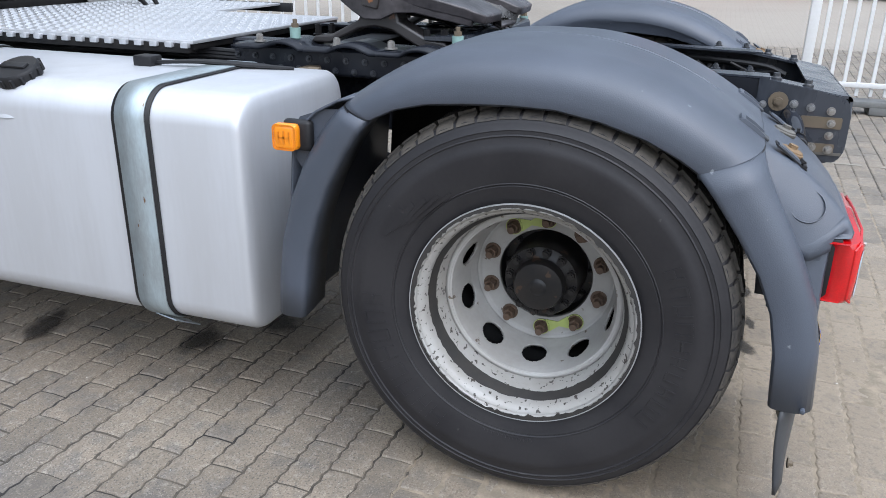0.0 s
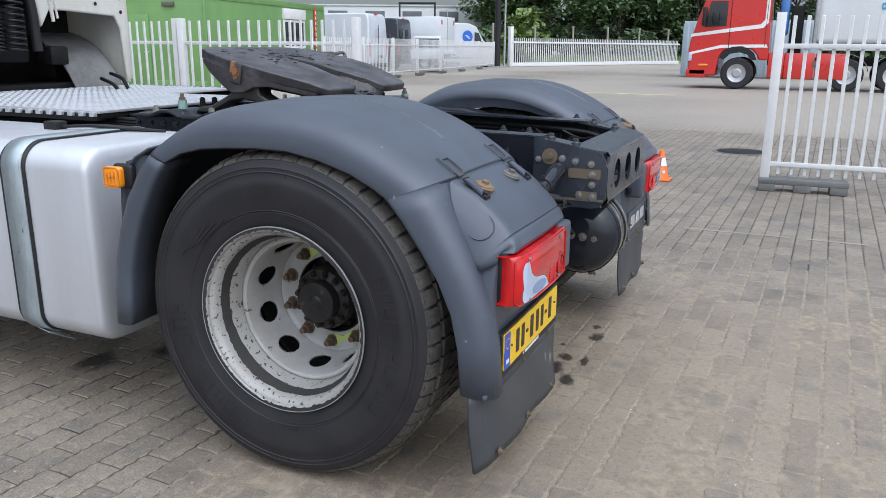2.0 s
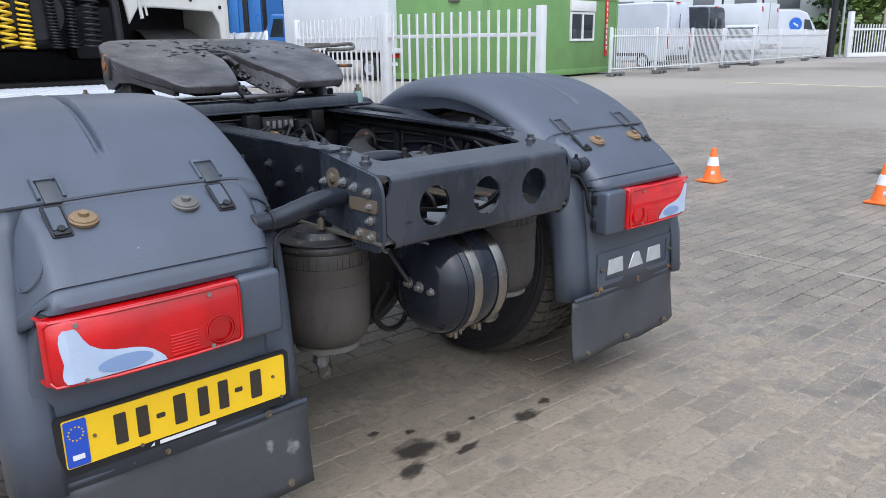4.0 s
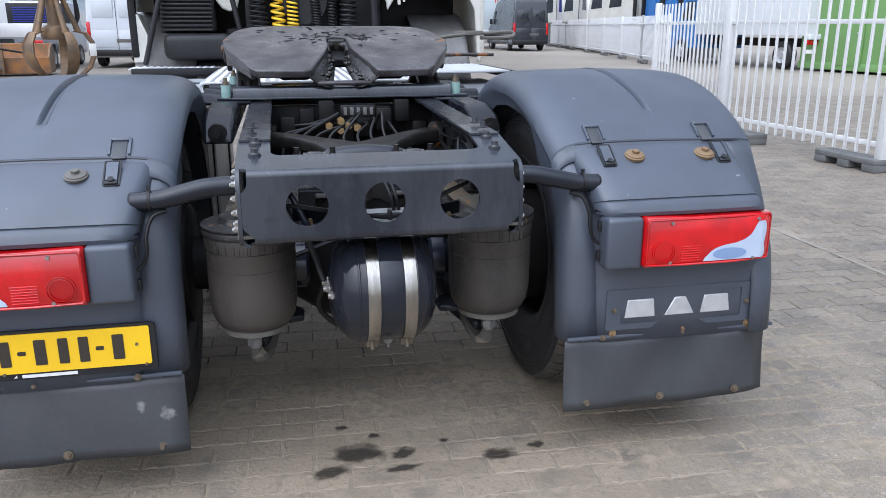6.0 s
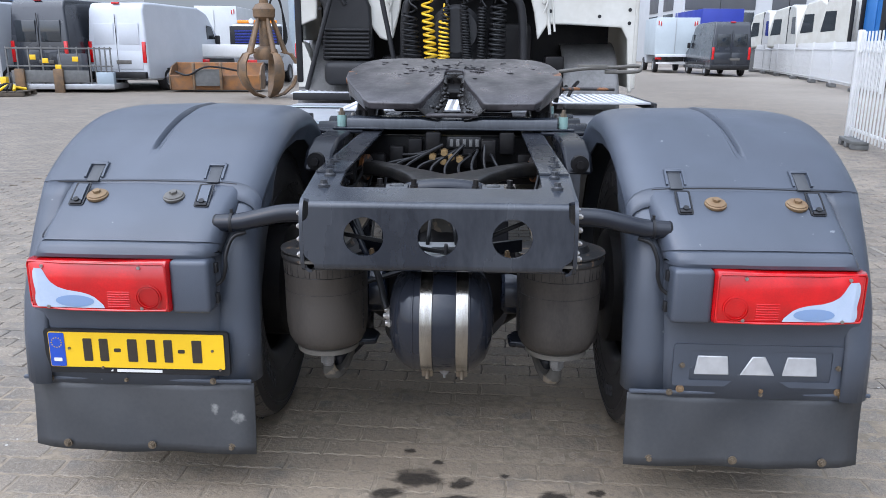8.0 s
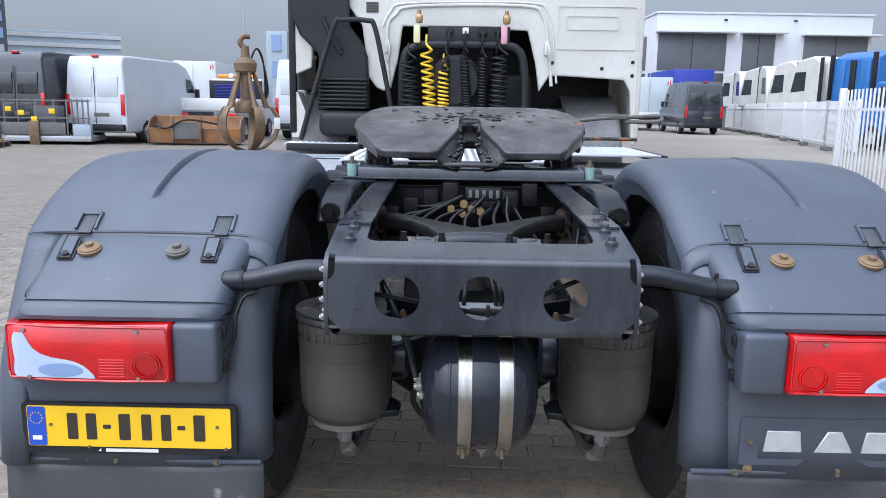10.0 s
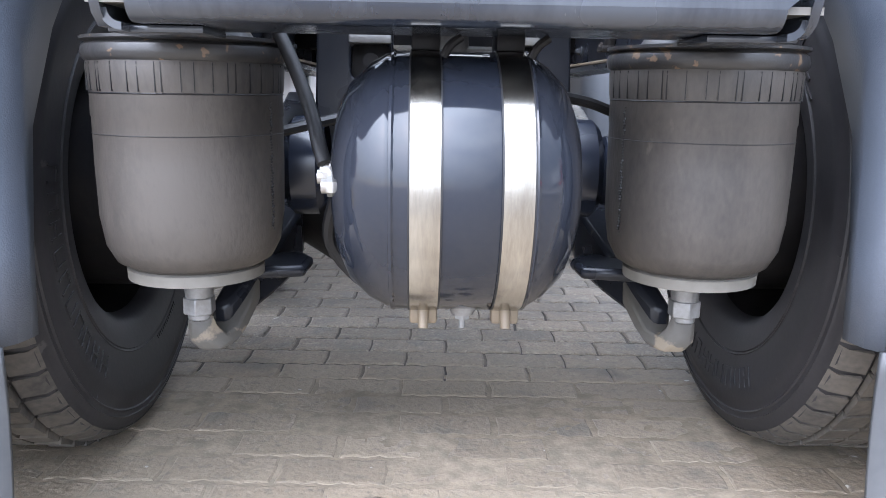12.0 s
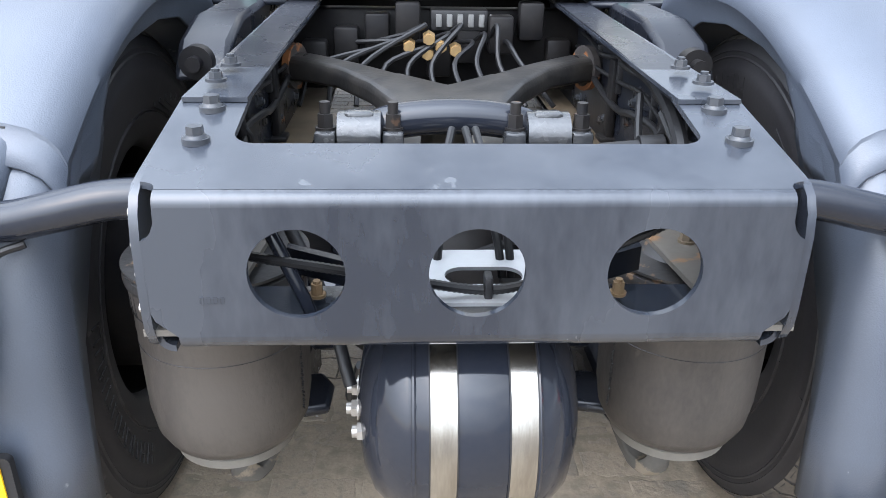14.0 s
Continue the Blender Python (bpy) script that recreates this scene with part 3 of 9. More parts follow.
# outward place of the fender skin at each share of the way from the arch edge to the crown
FLANGE = [(1.236, 0.0), (1.2425, 0.04), (1.244, 0.10), (1.2435, 0.22), (1.242, 0.36), (1.239, 0.48), (1.2335, 0.59), (1.225, 0.69), (1.212, 0.78), (1.194, 0.86), (1.171, 0.925), (1.142, 0.97), (1.105, 1.0)]
# the lower sections turn back in behind their crest instead
CREST = FLANGE[:9] + [(1.196, 0.835), (1.180, 0.845), (1.163, 0.83), (1.150, 0.79)]


def arch_band(bm, s, arch, width, twist=0.0, end=None, start=None):
    """The raised flange that runs along the wheel arch."""
    rows = []
    for i, (y, z) in enumerate(arch):
        n = Vector((0, y, z - 0.45)).normalized()
        w = width * (1 + twist * (i / (len(arch) - 1)) ** 2)
        a = Vector((0, y, z))
        if start:
            k = max(0.0, 1 - i / 3)
            n = (n * w).lerp(Vector((0, *start)), k)
            w = n.length
            n.normalize()
        if end:
            # lean the last stretch into the slanted seam
            k = max(0.0, (i - len(arch) + 4) / 3)
            n = (n * w).lerp(Vector((0, *end)), k)
            w = n.length
            n.normalize()
        row = [(s * 1.10, a.y + n.y * 0.012, a.z + n.z * 0.012), (s * 1.225, a.y, a.z)]
        near = max(0.0, 1 - i / 2) if start else max(0.0, (i - len(arch) + 3) / 2) if end else 0.0
        for (x, k), (x2, k2) in zip(FLANGE, CREST):
            q = a + n * (lerp(k2, k, near) * w)
            row.append((s * lerp(x2, x, near), q.y, q.z))
        rows.append(row)
    loft(bm, rows)


def fender(s):
    # dome over the tyres
    bm = B()
    rows = []
    flat = [k / 20 for k in range(21)]
    for k in range(61):
        t = k / 60
        yt = lerp(0.487, -0.494, t)
        full = max(0.0, min(1.0, yt / 0.32))
        zt = 1.148 - 0.74 * yt * yt + 0.03 * full * full * (3 - 2 * full)
        ya = lerp(0.403, -0.365, t)
        za = curve_at(ARCH_T, ya)
        rear_in = max(0.0, (t - 0.55) / 0.45)
        xi = 0.528 + 0.017 * rear_in * rear_in
        # inner wall down to its own arch edge
        yi = lerp(0.375, -0.342, t)
        zi = curve_at(ARCH_IN, yi)
        wall = [(0.548, 1.0), (0.5475, 0.94), (0.542, 0.6), (xi + 0.006, 0.2), (xi + 0.001, 0.06)]
        sec = [(xi, 0.055), (xi + 0.006, 0.036), (xi + 0.02, 0.019), (xi + 0.042, 0.008), (xi + 0.07, 0.002)]
        crease = 0.868 + 0.08 * max(0.0, -yt)
        sec += [(lerp(xi + 0.09, crease - 0.03, u), 0.0) for u in flat] + [(crease + 0.0018 * d, 0.0) for d in range(-15, 16)] + [(lerp(crease + 0.03, 1.085, u), 0.0) for u in flat]
        row = []
        for x, k2 in wall:
            row.append((s * x, lerp(yt, yi, k2), lerp(zt - 0.058, zi, k2) - 0.012))
        for x, d in sec:
            y, z = yt, zt - d
            u = x - crease
            fade = max(0.0, min(1.0, (yt + 0.385) / 0.03)) * max(0.0, min(1.0, (0.30 - yt) / 0.18))
            groove = max(0.0, min(1.0, (0.0155 - abs(u)) / 0.008))
            z += fade * ((0.005 * math.exp(-u / 0.05) if u > 0 else 0.005 * math.exp(u / 0.012)) - 0.016 * groove)
            z -= 0.010 * ((x - 0.85) / 0.35) ** 2
            row.append((s * x, y, z))
        for x, g in reversed(FLANGE):
            row.append((s * x, lerp(ya, yt, g), lerp(za, zt - 0.005, g)))
        rows.append(row)
    # lip that tucks under the rear piece
    last = rows[-1]
    for dy, dz, dx in ((-0.001, -0.006, 0.004), (-0.016, -0.026, 0.024), (-0.036, -0.046, 0.045)):
        rows.append([(x - s * dx * (abs(x) > 1.10), y + dy * (0.1 if abs(x) > 1.06 else 1.0), z + dz * (0.55 if abs(x) > 1.06 else 1.0)) for x, y, z in last])
    loft(bm, rows)
    dome = part("fender_top", bm, M_FENDER, truck, "dark grey plastic fender top with a swept ridge", 28)
    solid(dome, 0.006, 0)
    # thin black beads drawn for the shade in the seam gaps
    for run, dy, dz, low in ((last, -0.003, -0.0045, 0.605), (rows[0], 0.004, -0.003, 1.12)):
        bm = B()
        tube(bm, [(x - s * 0.001, y + dy, z + dz) for x, y, z in run if low < abs(x) < 1.2405][::3 if low < 1 else 1], 0.0021, 6)
        part("seam_seal", bm, M_BLACK, dome)
    # front lower piece
    bm = B()
    arch_band(bm, s, ARCH_F, 0.112, 0.0, (0.084, 0.030))
    slab(bm, [(0.46, 0.975), (0.545, 0.968), (0.61, 0.945), (0.632, 0.91), (0.628, 0.84), (0.60, 0.80), (0.56, 0.80), (0.50, 0.90)], 0.004, Matrix.Translation((s * 1.185, 0, 0)) @ PX)
    prof = [(0.44, 1.012), (0.50, 0.996), (0.56, 0.965), (0.61, 0.92), (0.63, 0.86), (0.645, 0.66), (0.655, 0.41)]
    loft(bm, [[(s * x, y, z) for y, z in prof] for x in (1.20, 0.95, 0.72, 0.56)])
    front = part("fender_front", bm, M_FENDER, truck, "", 45)
    solid(front, 0.006, 0)
    bm = B()
    box(bm, (s * 1.196, 0.612, 0.902), (0.03, 0.08, 0.08), 0.012, seg=3)
    part("lamp_base", bm, M_BLACK, front)
    bm = B()
    box(bm, (s * 1.218, 0.634, 0.90), (0.034, 0.068, 0.068), 0.012, seg=3)
    part("side_marker_lens", bm, M_AMBER, front, "amber square side marker lens")
    bm = B()
    for y, z, w, h in ((0.634, 0.90, 0.005, 0.034), (0.634, 0.90, 0.03, 0.005), (0.619, 0.90, 0.004, 0.03), (0.649, 0.90, 0.004, 0.03)):
        box(bm, (s * 1.2352, y, z), (0.002, w, h), 0)
    slab(bm, rounded(0.066, 0.066, 0.012, 5, 0.634, 0.90), 0.0016, Matrix.Translation((s * 1.2345 - 0.0008, 0, 0)) @ PX, [rounded(0.058, 0.058, 0.010, 5, 0.634, 0.90)])
    part("lens_pattern", bm, M_AMBER_DARK, front)
    # rear piece
    bm = B()
    arch_band(bm, s, ARCH_R, 0.108, 0.05, None, (-0.128, 0.046))
    prof = [(-0.46, 0.969), (-0.488, 0.957), (-0.503, 0.951), (-0.53, 0.938), (-0.57, 0.916), (-0.62, 0.880), (-0.658, 0.846), (-0.678, 0.824), (-0.675, 0.8215), (-0.676, 0.8185), (-0.687, 0.8155), (-0.695, 0.803), (-0.702, 0.789), (-0.699, 0.780),
            (-0.66, 0.776), (-0.655, 0.70), (-0.655, 0.60), (-0.657, 0.50), (-0.66, 0.378)]
    rows = []
    # slanted cheek first, from the flange to the edge of the slope: step outwards, inset and drop from that edge
    for out_, inset, drop in ((0.056, 0.15, 0.085), (0.053, 0.09, 0.066), (0.049, 0.055, 0.052), (0.032, 0.030, 0.030), (0.012, 0.010, 0.010), (0.004, 0.003, 0.003), (-0.006, 0.0, 0.0), (-0.04, 0.0, 0.0)):
        row = []
        for y, z in prof:
            up = max(0.0, min(1.0, (z - 0.785) / 0.03))
            edge = curve_at([(0.37, 1.226), (0.5, 1.212), (0.62, 1.187), (0.775, 1.150), (0.785, 1.134), (0.80, 1.130), (0.83, 1.118), (0.87, 1.110), (0.92, 1.104), (0.95, 1.110), (0.97, 1.118)], z)
            deep = min(inset, curve_at([(0.37, 0.045), (0.6, 0.055), (0.785, 0.05), (0.80, 0.03), (0.84, 0.13), (0.93, 0.12), (0.97, 0.03)], z))
            low = max(0.0, min(1.0, (0.977 - z) / 0.035))
            row.append((s * (edge + (out_ * up * low if out_ > 0 else out_)), y + deep, z - up * low * drop))
        rows.append(row)
    for x, inset in ((0.9, -0.004), (0.70, 0.0), (0.655, 0.003), (0.64, 0.012), (0.628, 0.03), (0.62, 0.055)):
        rows.append([(s * (x + (curve_at([(0.77, 0.015), (0.80, 0.012), (0.97, -0.035)], z) if x < 0.85 else 0.0)), y + min(inset, 0.15), z - 0.35 * inset * (z > 0.79)) for y, z in prof])
    loft(bm, rows)
    # outer cheek between the flange and the tail
    cheek = [(-0.42, 0.83), (-0.46, 0.838), (-0.51, 0.828), (-0.56, 0.805), (-0.60, 0.785), (-0.64, 0.765), (-0.64, 0.70), (-0.64, 0.40), (-0.60, 0.40), (-0.585, 0.55), (-0.54, 0.70), (-0.47, 0.82)]
    slab(bm, cheek, 0.004, Matrix.Translation((s * 1.160 - 0.002, 0, 0)) @ PX)
    # inner pillar
    rows = []
    for z, y in ((0.955, -0.440), (0.942, -0.466), (0.928, -0.492), (0.916, -0.514), (0.90, -0.534), (0.85, -0.575), (0.78, -0.61), (0.65, -0.628), (0.5, -0.64), (0.378, -0.65)):
        ye = curve_at([(0.378, -0.575), (0.5, -0.565), (0.65, -0.54), (0.77, -0.47), (0.86, -0.385), (0.91, -0.346), (0.93, -0.36), (0.965, -0.38)], z)
        rows.append([(s * x, y + d, z) for x, d in ((0.66, 0.0), (0.61, 0.001), (0.585, 0.006), (0.566, 0.018), (0.553, 0.036), (0.547 + 0.2 * max(0, z - 0.925), 0.06), (0.546 + 0.3 * max(0, z - 0.925), max(0.066, ye - y)))])
    loft(bm, rows)
    rear = part("fender_rear", bm, M_FENDER, truck, "dark grey plastic rear fender section", 42)
    solid(rear, 0.005, 0)
    # added black sheet that blocks the light through the front of the wheel arch
    bm = B()
    slab(bm, [(0.36, 0.90), (0.40, 0.955), (0.50, 0.965), (0.59, 0.92), (0.618, 0.85), (0.638, 0.5), (0.575, 0.5), (0.545, 0.68), (0.46, 0.83)], 0.006, Matrix.Translation((s * 0.56, 0, 0)) @ PX)
    part("arch_liner", bm, M_DARK, truck)
    # narrow moulded slot on the inner shoulder, its shade drawn as a half-sunk black bead
    bm = B()
    tube(bm, [(s * (0.565 + 0.004 * math.sin(k)), lerp(0.13, -0.11, k / 8), 1.1185 - 0.020 * (k / 8) ** 3 - 0.001 * k) for k in range(9)], 0.0045, 8)
    part("moulded_slot", bm, M_BLACK, dome)
    # latches, straps and rusty washers on the slope
    for x in (1.065, 0.695):
        bm = B()
        mm = Matrix.Translation((s * x, -0.556, 0.931)) @ Matrix.Rotation(radians(37), 4, 'X')
        # black ring drawn for the shade in the gap round the lever
        slab(bm, rounded(0.044, 0.09, 0.006), 0.003, mm, [rounded(0.036, 0.082, 0.005)])
        box(bm, (0, -0.036, 0.004), (0.034, 0.012, 0.008), 0.003, mm)
        cyl(bm, mm @ Vector((0, -0.028, 0.006)), mm @ Vector((0, -0.028, 0.012)), 0.008, seg=14)
        part("latch", bm, M_BLACK, rear)
        bm = B()
        rows = [[mm @ Vector((p, y, q + h)) for p, q in ((-0.016, -0.004), (-0.0145, 0.004), (0.0145, 0.004), (0.016, -0.004))] for y, h in ((0.038, 0.001), (0.02, 0.003), (-0.012, 0.003), (-0.026, 0.001))]
        loft(bm, rows, True, True)
        part("latch_lever", bm, M_FENDER, rear)
    for x in (1.05, 0.685):
        bm = B()
        mm = Matrix.Translation((s * x, -0.468, 0.986)) @ Matrix.Rotation(radians(34), 4, 'X')
        for dx in (-0.026, 0.026):
            rows = [[mm @ Vector((dx + p, y, q)) for p, q in ((-0.0055, -0.008), (-0.003, h), (0.003, h), (0.0055, -0.008))] for y, h in ((-0.030, 0.006), (0.0, 0.009), (0.028, 0.008), (0.042, -0.002))]
            loft(bm, rows, True, True)
        box(bm, (0, 0.031, 0.002), (0.052, 0.014, 0.012), 0.003, mm)
        part("latch_tab", bm, M_FENDER, rear)
        bm = B()
        box(bm, (0, -0.01, 0.0), (0.036, 0.07, 0.006), 0.0015, mm)
        part("latch_strap", bm, M_FLAP, rear)
    for x, mat in ((1.012, M_RUST), (0.784, M_PALE if s < 0 else M_RUST)):
        bm = B()
        mm = Matrix.Translation((s * x, -0.557, 0.925)) @ Matrix.Rotation(radians(20), 4, 'X')
        lathe(bm, [(0.028, -0.004), (0.031, 0.0), (0.031, 0.006), (0.0275, 0.008), (0.027, 0.011), (0.022, 0.013), (0.012, 0.014)], (0, 0, 0), "Z", 28)
        cyl(bm, (0, 0, -0.01), (0, 0, 0.022), 0.011, seg=6)
        bmesh.ops.transform(bm, matrix=mm, verts=bm.verts[:])
        part("washer_bolt", bm, mat, rear, "rusty washer and bolt")
    if s < 0:
        bm = B()
        lathe(bm, [(0.036, -0.002), (0.037, 0.0012), (0.0385, 0.0012), (0.0395, -0.002)], (0, 0, 0), "X", 28, -1)
        bmesh.ops.transform(bm, matrix=Matrix.Translation((s * 1.1425, -0.600, 0.8425)) @ Vector((-1, 0, 0)).rotation_difference(Vector((-0.813, -0.148, 0.559))).to_matrix().to_4x4(), verts=bm.verts[:])
        part("blanking_cap", bm, M_FENDER, rear)
    # tail lamp
    bm = B()
    rows = []
    for x, f, h in ((0.752, -0.66, 0.0), (0.752, -0.725, 0.0), (0.757, -0.733, -0.003), (0.90, -0.737, 0), (1.08, -0.732, 0), (1.125, -0.730, 0), (1.15, -0.720, 0.001), (1.166, -0.702, 0.003), (1.164, -0.682, 0.004), (1.152, -0.664, 0.006)):
        rows.append([(s * x, -0.65 if f == -0.66 else y, z) for y, z in
                     ((-0.655, 0.773 - h), (f + 0.008, 0.774 - h), (f, 0.764 - h), (f - 0.001, 0.70), (f, 0.642 + h), (f + 0.008, 0.632 + h), (-0.655, 0.634 + h))])
    loft(bm, rows)
    lamp = part("tail_lamp", bm, M_RED, truck, "red and clear rear lamp cluster", 50)

    # black housing; its colour also gives the shade of the recess beside the lamp
    bm = B()
    box(bm, (s * 0.952, -0.668, 0.703), (0.406, 0.03, 0.148), 0.004)
    part("housing", bm, M_BLACK, lamp)

    def lamp_face(fx, fz):
        x = 1.165 - fx * 0.413
        f = curve_at([(0.757, -0.733), (0.90, -0.737), (1.08, -0.732), (1.125, -0.730), (1.15, -0.720), (1.166, -0.702)], x)
        return Vector((s * x, f - 0.0014, 0.632 + fz * 0.142))

    bm = B()
    spans = [(0.06, 0.075, 0.555), (0.13, 0.062, 0.545), (0.2, 0.06, 0.52), (0.28, 0.065, 0.49), (0.34, 0.07, 0.45), (0.38, 0.07, 0.40), (0.42, 0.068, 0.30), (0.48, 0.064, 0.235), (0.57, 0.06, 0.19), (0.68, 0.058, 0.165), (0.78, 0.064, 0.15), (0.85, 0.08, 0.135)]
    rows = []
    for k in range(45):
        fz = lerp(0.06, 0.85, k / 44)
        lo, hi = curve_at([(q[0], q[1]) for q in spans], fz), curve_at([(q[0], q[2]) for q in spans], fz)
        rows.append([lamp_face(lerp(lo, hi, j / 36), fz) for j in range(37)])
    loft(bm, rows)
    part("clear_section", bm, M_LENS, lamp, "clear wavy section of lamp lens")
    # blue ellipse coloured in as a reflection inside the clear section
    bm = B()
    c = bm.verts.new(lamp_face(0.36, 0.2) + Vector((0, -0.0022, 0)))
    ring = [bm.verts.new(lamp_face(0.35 + 0.135 * math.cos(k * 0.2618), 0.2 + 0.12 * math.sin(k * 0.2618)) + Vector((0, -0.0014, 0))) for k in range(24)]
    for i in range(24):
        bm.faces.new((ring[i], ring[(i + 1) % 24], c))
    part("reflector", bm, M_LENS_BLUE, lamp)
    bm = B()
    p = lamp_face(0.86, 0.3)
    for r in (0.03, 0.036):
        lathe(bm, [(r, -0.0005), (r, -0.003), (r - 0.003, -0.0035), (r - 0.003, -0.0005)], p, "Y", 28)
    part("lens_ring", bm, M_RED, lamp)
    for k in range(7):
        bm = B()
        tube(bm, [lamp_face(fx, 0.1 + 0.05 * k) + Vector((0, 0.001, 0)) for fx in (0.58, 0.66, 0.73)], 0.0022, 6, 2)
        part("lens_rib", bm, M_RED, lamp)
    bm = B()
    rim = [lamp_face(fx, fz) + Vector((0, 0.0005, 0)) for fx, fz in ((0.01, 0.1), (0.01, 0.9), (0.03, 0.975), (0.3, 0.98), (0.7, 0.98), (0.97, 0.975), (0.985, 0.9), (0.985, 0.1), (0.97, 0.03), (0.7, 0.02), (0.3, 0.02), (0.03, 0.03), (0.01, 0.1))]
    tube(bm, rim, 0.0035, 6, 1)
    part("lens_rim", bm, M_RED, lamp)
    for fx, fz in ((0.14, 0.9), (0.81, 0.9), (0.16, 0.07), (0.81, 0.07)):
        bm = B()
        q = lamp_face(fx, fz)
        cyl(bm, q + Vector((0, 0.002, 0)), q - Vector((0, 0.003, 0)), 0.005, seg=10)
        part("screw", bm, M_BOLT, lamp)
    bm = B()
    box(bm, (s * 0.697, -0.685, 0.70), (0.112, 0.075, 0.156), 0.014, seg=3)
    cover = part("lamp_cover", bm, M_FENDER, truck)
    for z in (0.745, 0.655):
        bm = B()
        box(bm, (s * 0.638, -0.665, z), (0.012, 0.02, 0.03), 0.003)
        part("clip", bm, M_BLACK, cover)
    # mudflap
    bm = B()
    rows = []
    for k in range(9):
        z = lerp(0.385, 0.158, k / 8)
        rows.append([(s * lerp(0.552, 1.244, j / 12), -0.652 - 0.012 * k / 8 + 0.006 * math.sin(j * 1.1 + k * 0.4) + (0.034 if j == 12 else 0.010 if j == 11 else 0.0), z + 0.001 * math.sin(j * 1.7)) for j in range(13)])
    loft(bm, rows)
    flap = part("mudflap", bm, M_FLAP, truck, "scuffed black rubber mudflap")
    solid(flap, 0.008, 0)
    for x in (0.625, 0.87, 1.13):
        bm = B()
        hexbolt(bm, (s * x, -0.667, 0.181), (0, -1, 0), 0.009, 0.006, 0.013)
        part("bolt", bm, M_OLIVE, flap)
    bm = B()
    box(bm, (s * 0.9, -0.658, 0.392), (0.69, 0.012, 0.012), 0.004)
    part("flap_rail", bm, M_FENDER, flap)
    for x in (0.67, 0.93, 1.16):
        bm = B()
        hexbolt(bm, (s * x, -0.661, 0.392), (0, -1, 0), 0.007, 0.004, 0.01)
        part("bolt", bm, M_OLIVE, flap)
    # support tube with its cable
    bm = B()
    tube(bm, [(s * 0.365, -0.60, 0.895), (s * 0.45, -0.605, 0.893), (s * 0.52, -0.61, 0.879), (s * 0.58, -0.61, 0.866), (s * 0.645, -0.61, 0.862)], 0.0265, 20)
    sup = part("fender_tube", bm, M_GLOSS, truck, "glossy black fender support tube")
    bm = B()
    lathe(bm, [(0.0005, 0.0), (0.024, 0.0), (0.0265, -0.004), (0.027, -0.006)], (s * 0.651, -0.61, 0.862), "X", 24, s)
    part("end_cap", bm, M_BLACK, sup)
    bm = B()
    lathe(bm, [(0.0266, -0.004), (0.0285, -0.004), (0.0285, 0.004), (0.0266, 0.004)], (s * 0.60, -0.61, 0.865), "X", 24)
    box(bm, (s * 0.60, -0.61, 0.898), (0.008, 0.008, 0.012))
    part("cable_tie", bm, M_BLACK, sup)
    bm = B()
    tube(bm, [(s * 0.56, -0.615, 0.838), (s * 0.595, -0.63, 0.825), (s * 0.612, -0.648, 0.78), (s * 0.613, -0.655, 0.74), (s * 0.625, -0.655, 0.705), (s * 0.642, -0.66, 0.69)], 0.0055, 8)
    part("lamp_cable", bm, M_CABLE, sup)
    return rear


fender(-1)
fender(1)

# number plate and badge panel, their characters shown as plain bars
bm = B()
slab(bm, rounded(0.548, 0.135, 0.01), 0.012, Matrix.Translation((-0.886, -0.676, 0.484)) @ PY)
plate = part("plate_holder", bm, M_BLACK, truck, "black plastic number plate holder")
bm = B()
slab(bm, rounded(0.52, 0.108, 0.006), 0.003, Matrix.Translation((-0.886, -0.679, 0.490)) @ PY)
part("number_plate", bm, M_YELLOW, plate, "yellow number plate with dark bars")
bm = B()
slab(bm, rounded(0.046, 0.104, 0.005), 0.0015, Matrix.Translation((-1.121, -0.6805, 0.490)) @ PY)
part("blue_strip", bm, M_BLUE, plate)
for x, w, h in ((-1.03, 0.042, 0.07), (-0.982, 0.042, 0.07), (-0.942, 0.02, 0.011), (-0.897, 0.046, 0.07), (-0.841, 0.04, 0.07), (-0.791, 0.04, 0.07), (-0.752, 0.02, 0.011), (-0.706, 0.046, 0.07)):
    bm = B()
    slab(bm, rounded(w * (0.62 if h > 0.05 else 1.0), h, 0.003), 0.0015, Matrix.Translation((x, -0.6805, 0.491)) @ PY)
    part("character_bar", bm, M_INK, plate)
bm = B()
slab(bm, rounded(0.024, 0.011, 0.001), 0.001, Matrix.Translation((-1.121, -0.682, 0.459)) @ PY)
part("strip_bar", bm, M_WHITE, plate)
for k in range(12):
    a = k * math.pi / 6
    bm = B()
    slab(bm, ring_points(-1.121 + 0.015 * math.cos(a), 0.512 + 0.015 * math.sin(a), 0.0018, 6), 0.001, Matrix.Translation((0, -0.682, 0)) @ PY)
    part("strip_dot", bm, M_YELLOW, plate)
bm = B()
slab(bm, [(-0.97, 0.423), (-0.962, 0.431), (-0.962, 0.423)], 0.001, Matrix.Translation((0, -0.677, 0)) @ PY)
slab(bm, rounded(0.135, 0.0085, 0.001, 2, -0.882, 0.4262), 0.001, Matrix.Translation((0, -0.6775, 0)) @ PY)
part("maker_bar", bm, M_WHITE, plate)
for x, z in ((-1.085, 0.495), (-0.66, 0.495), (-0.99, 0.436), (-0.64, 0.436)):
    bm = B()
    cyl(bm, (x, -0.679, z), (x, -0.683, z), 0.004, seg=8)
    part("screw", bm, M_OLIVE, plate)

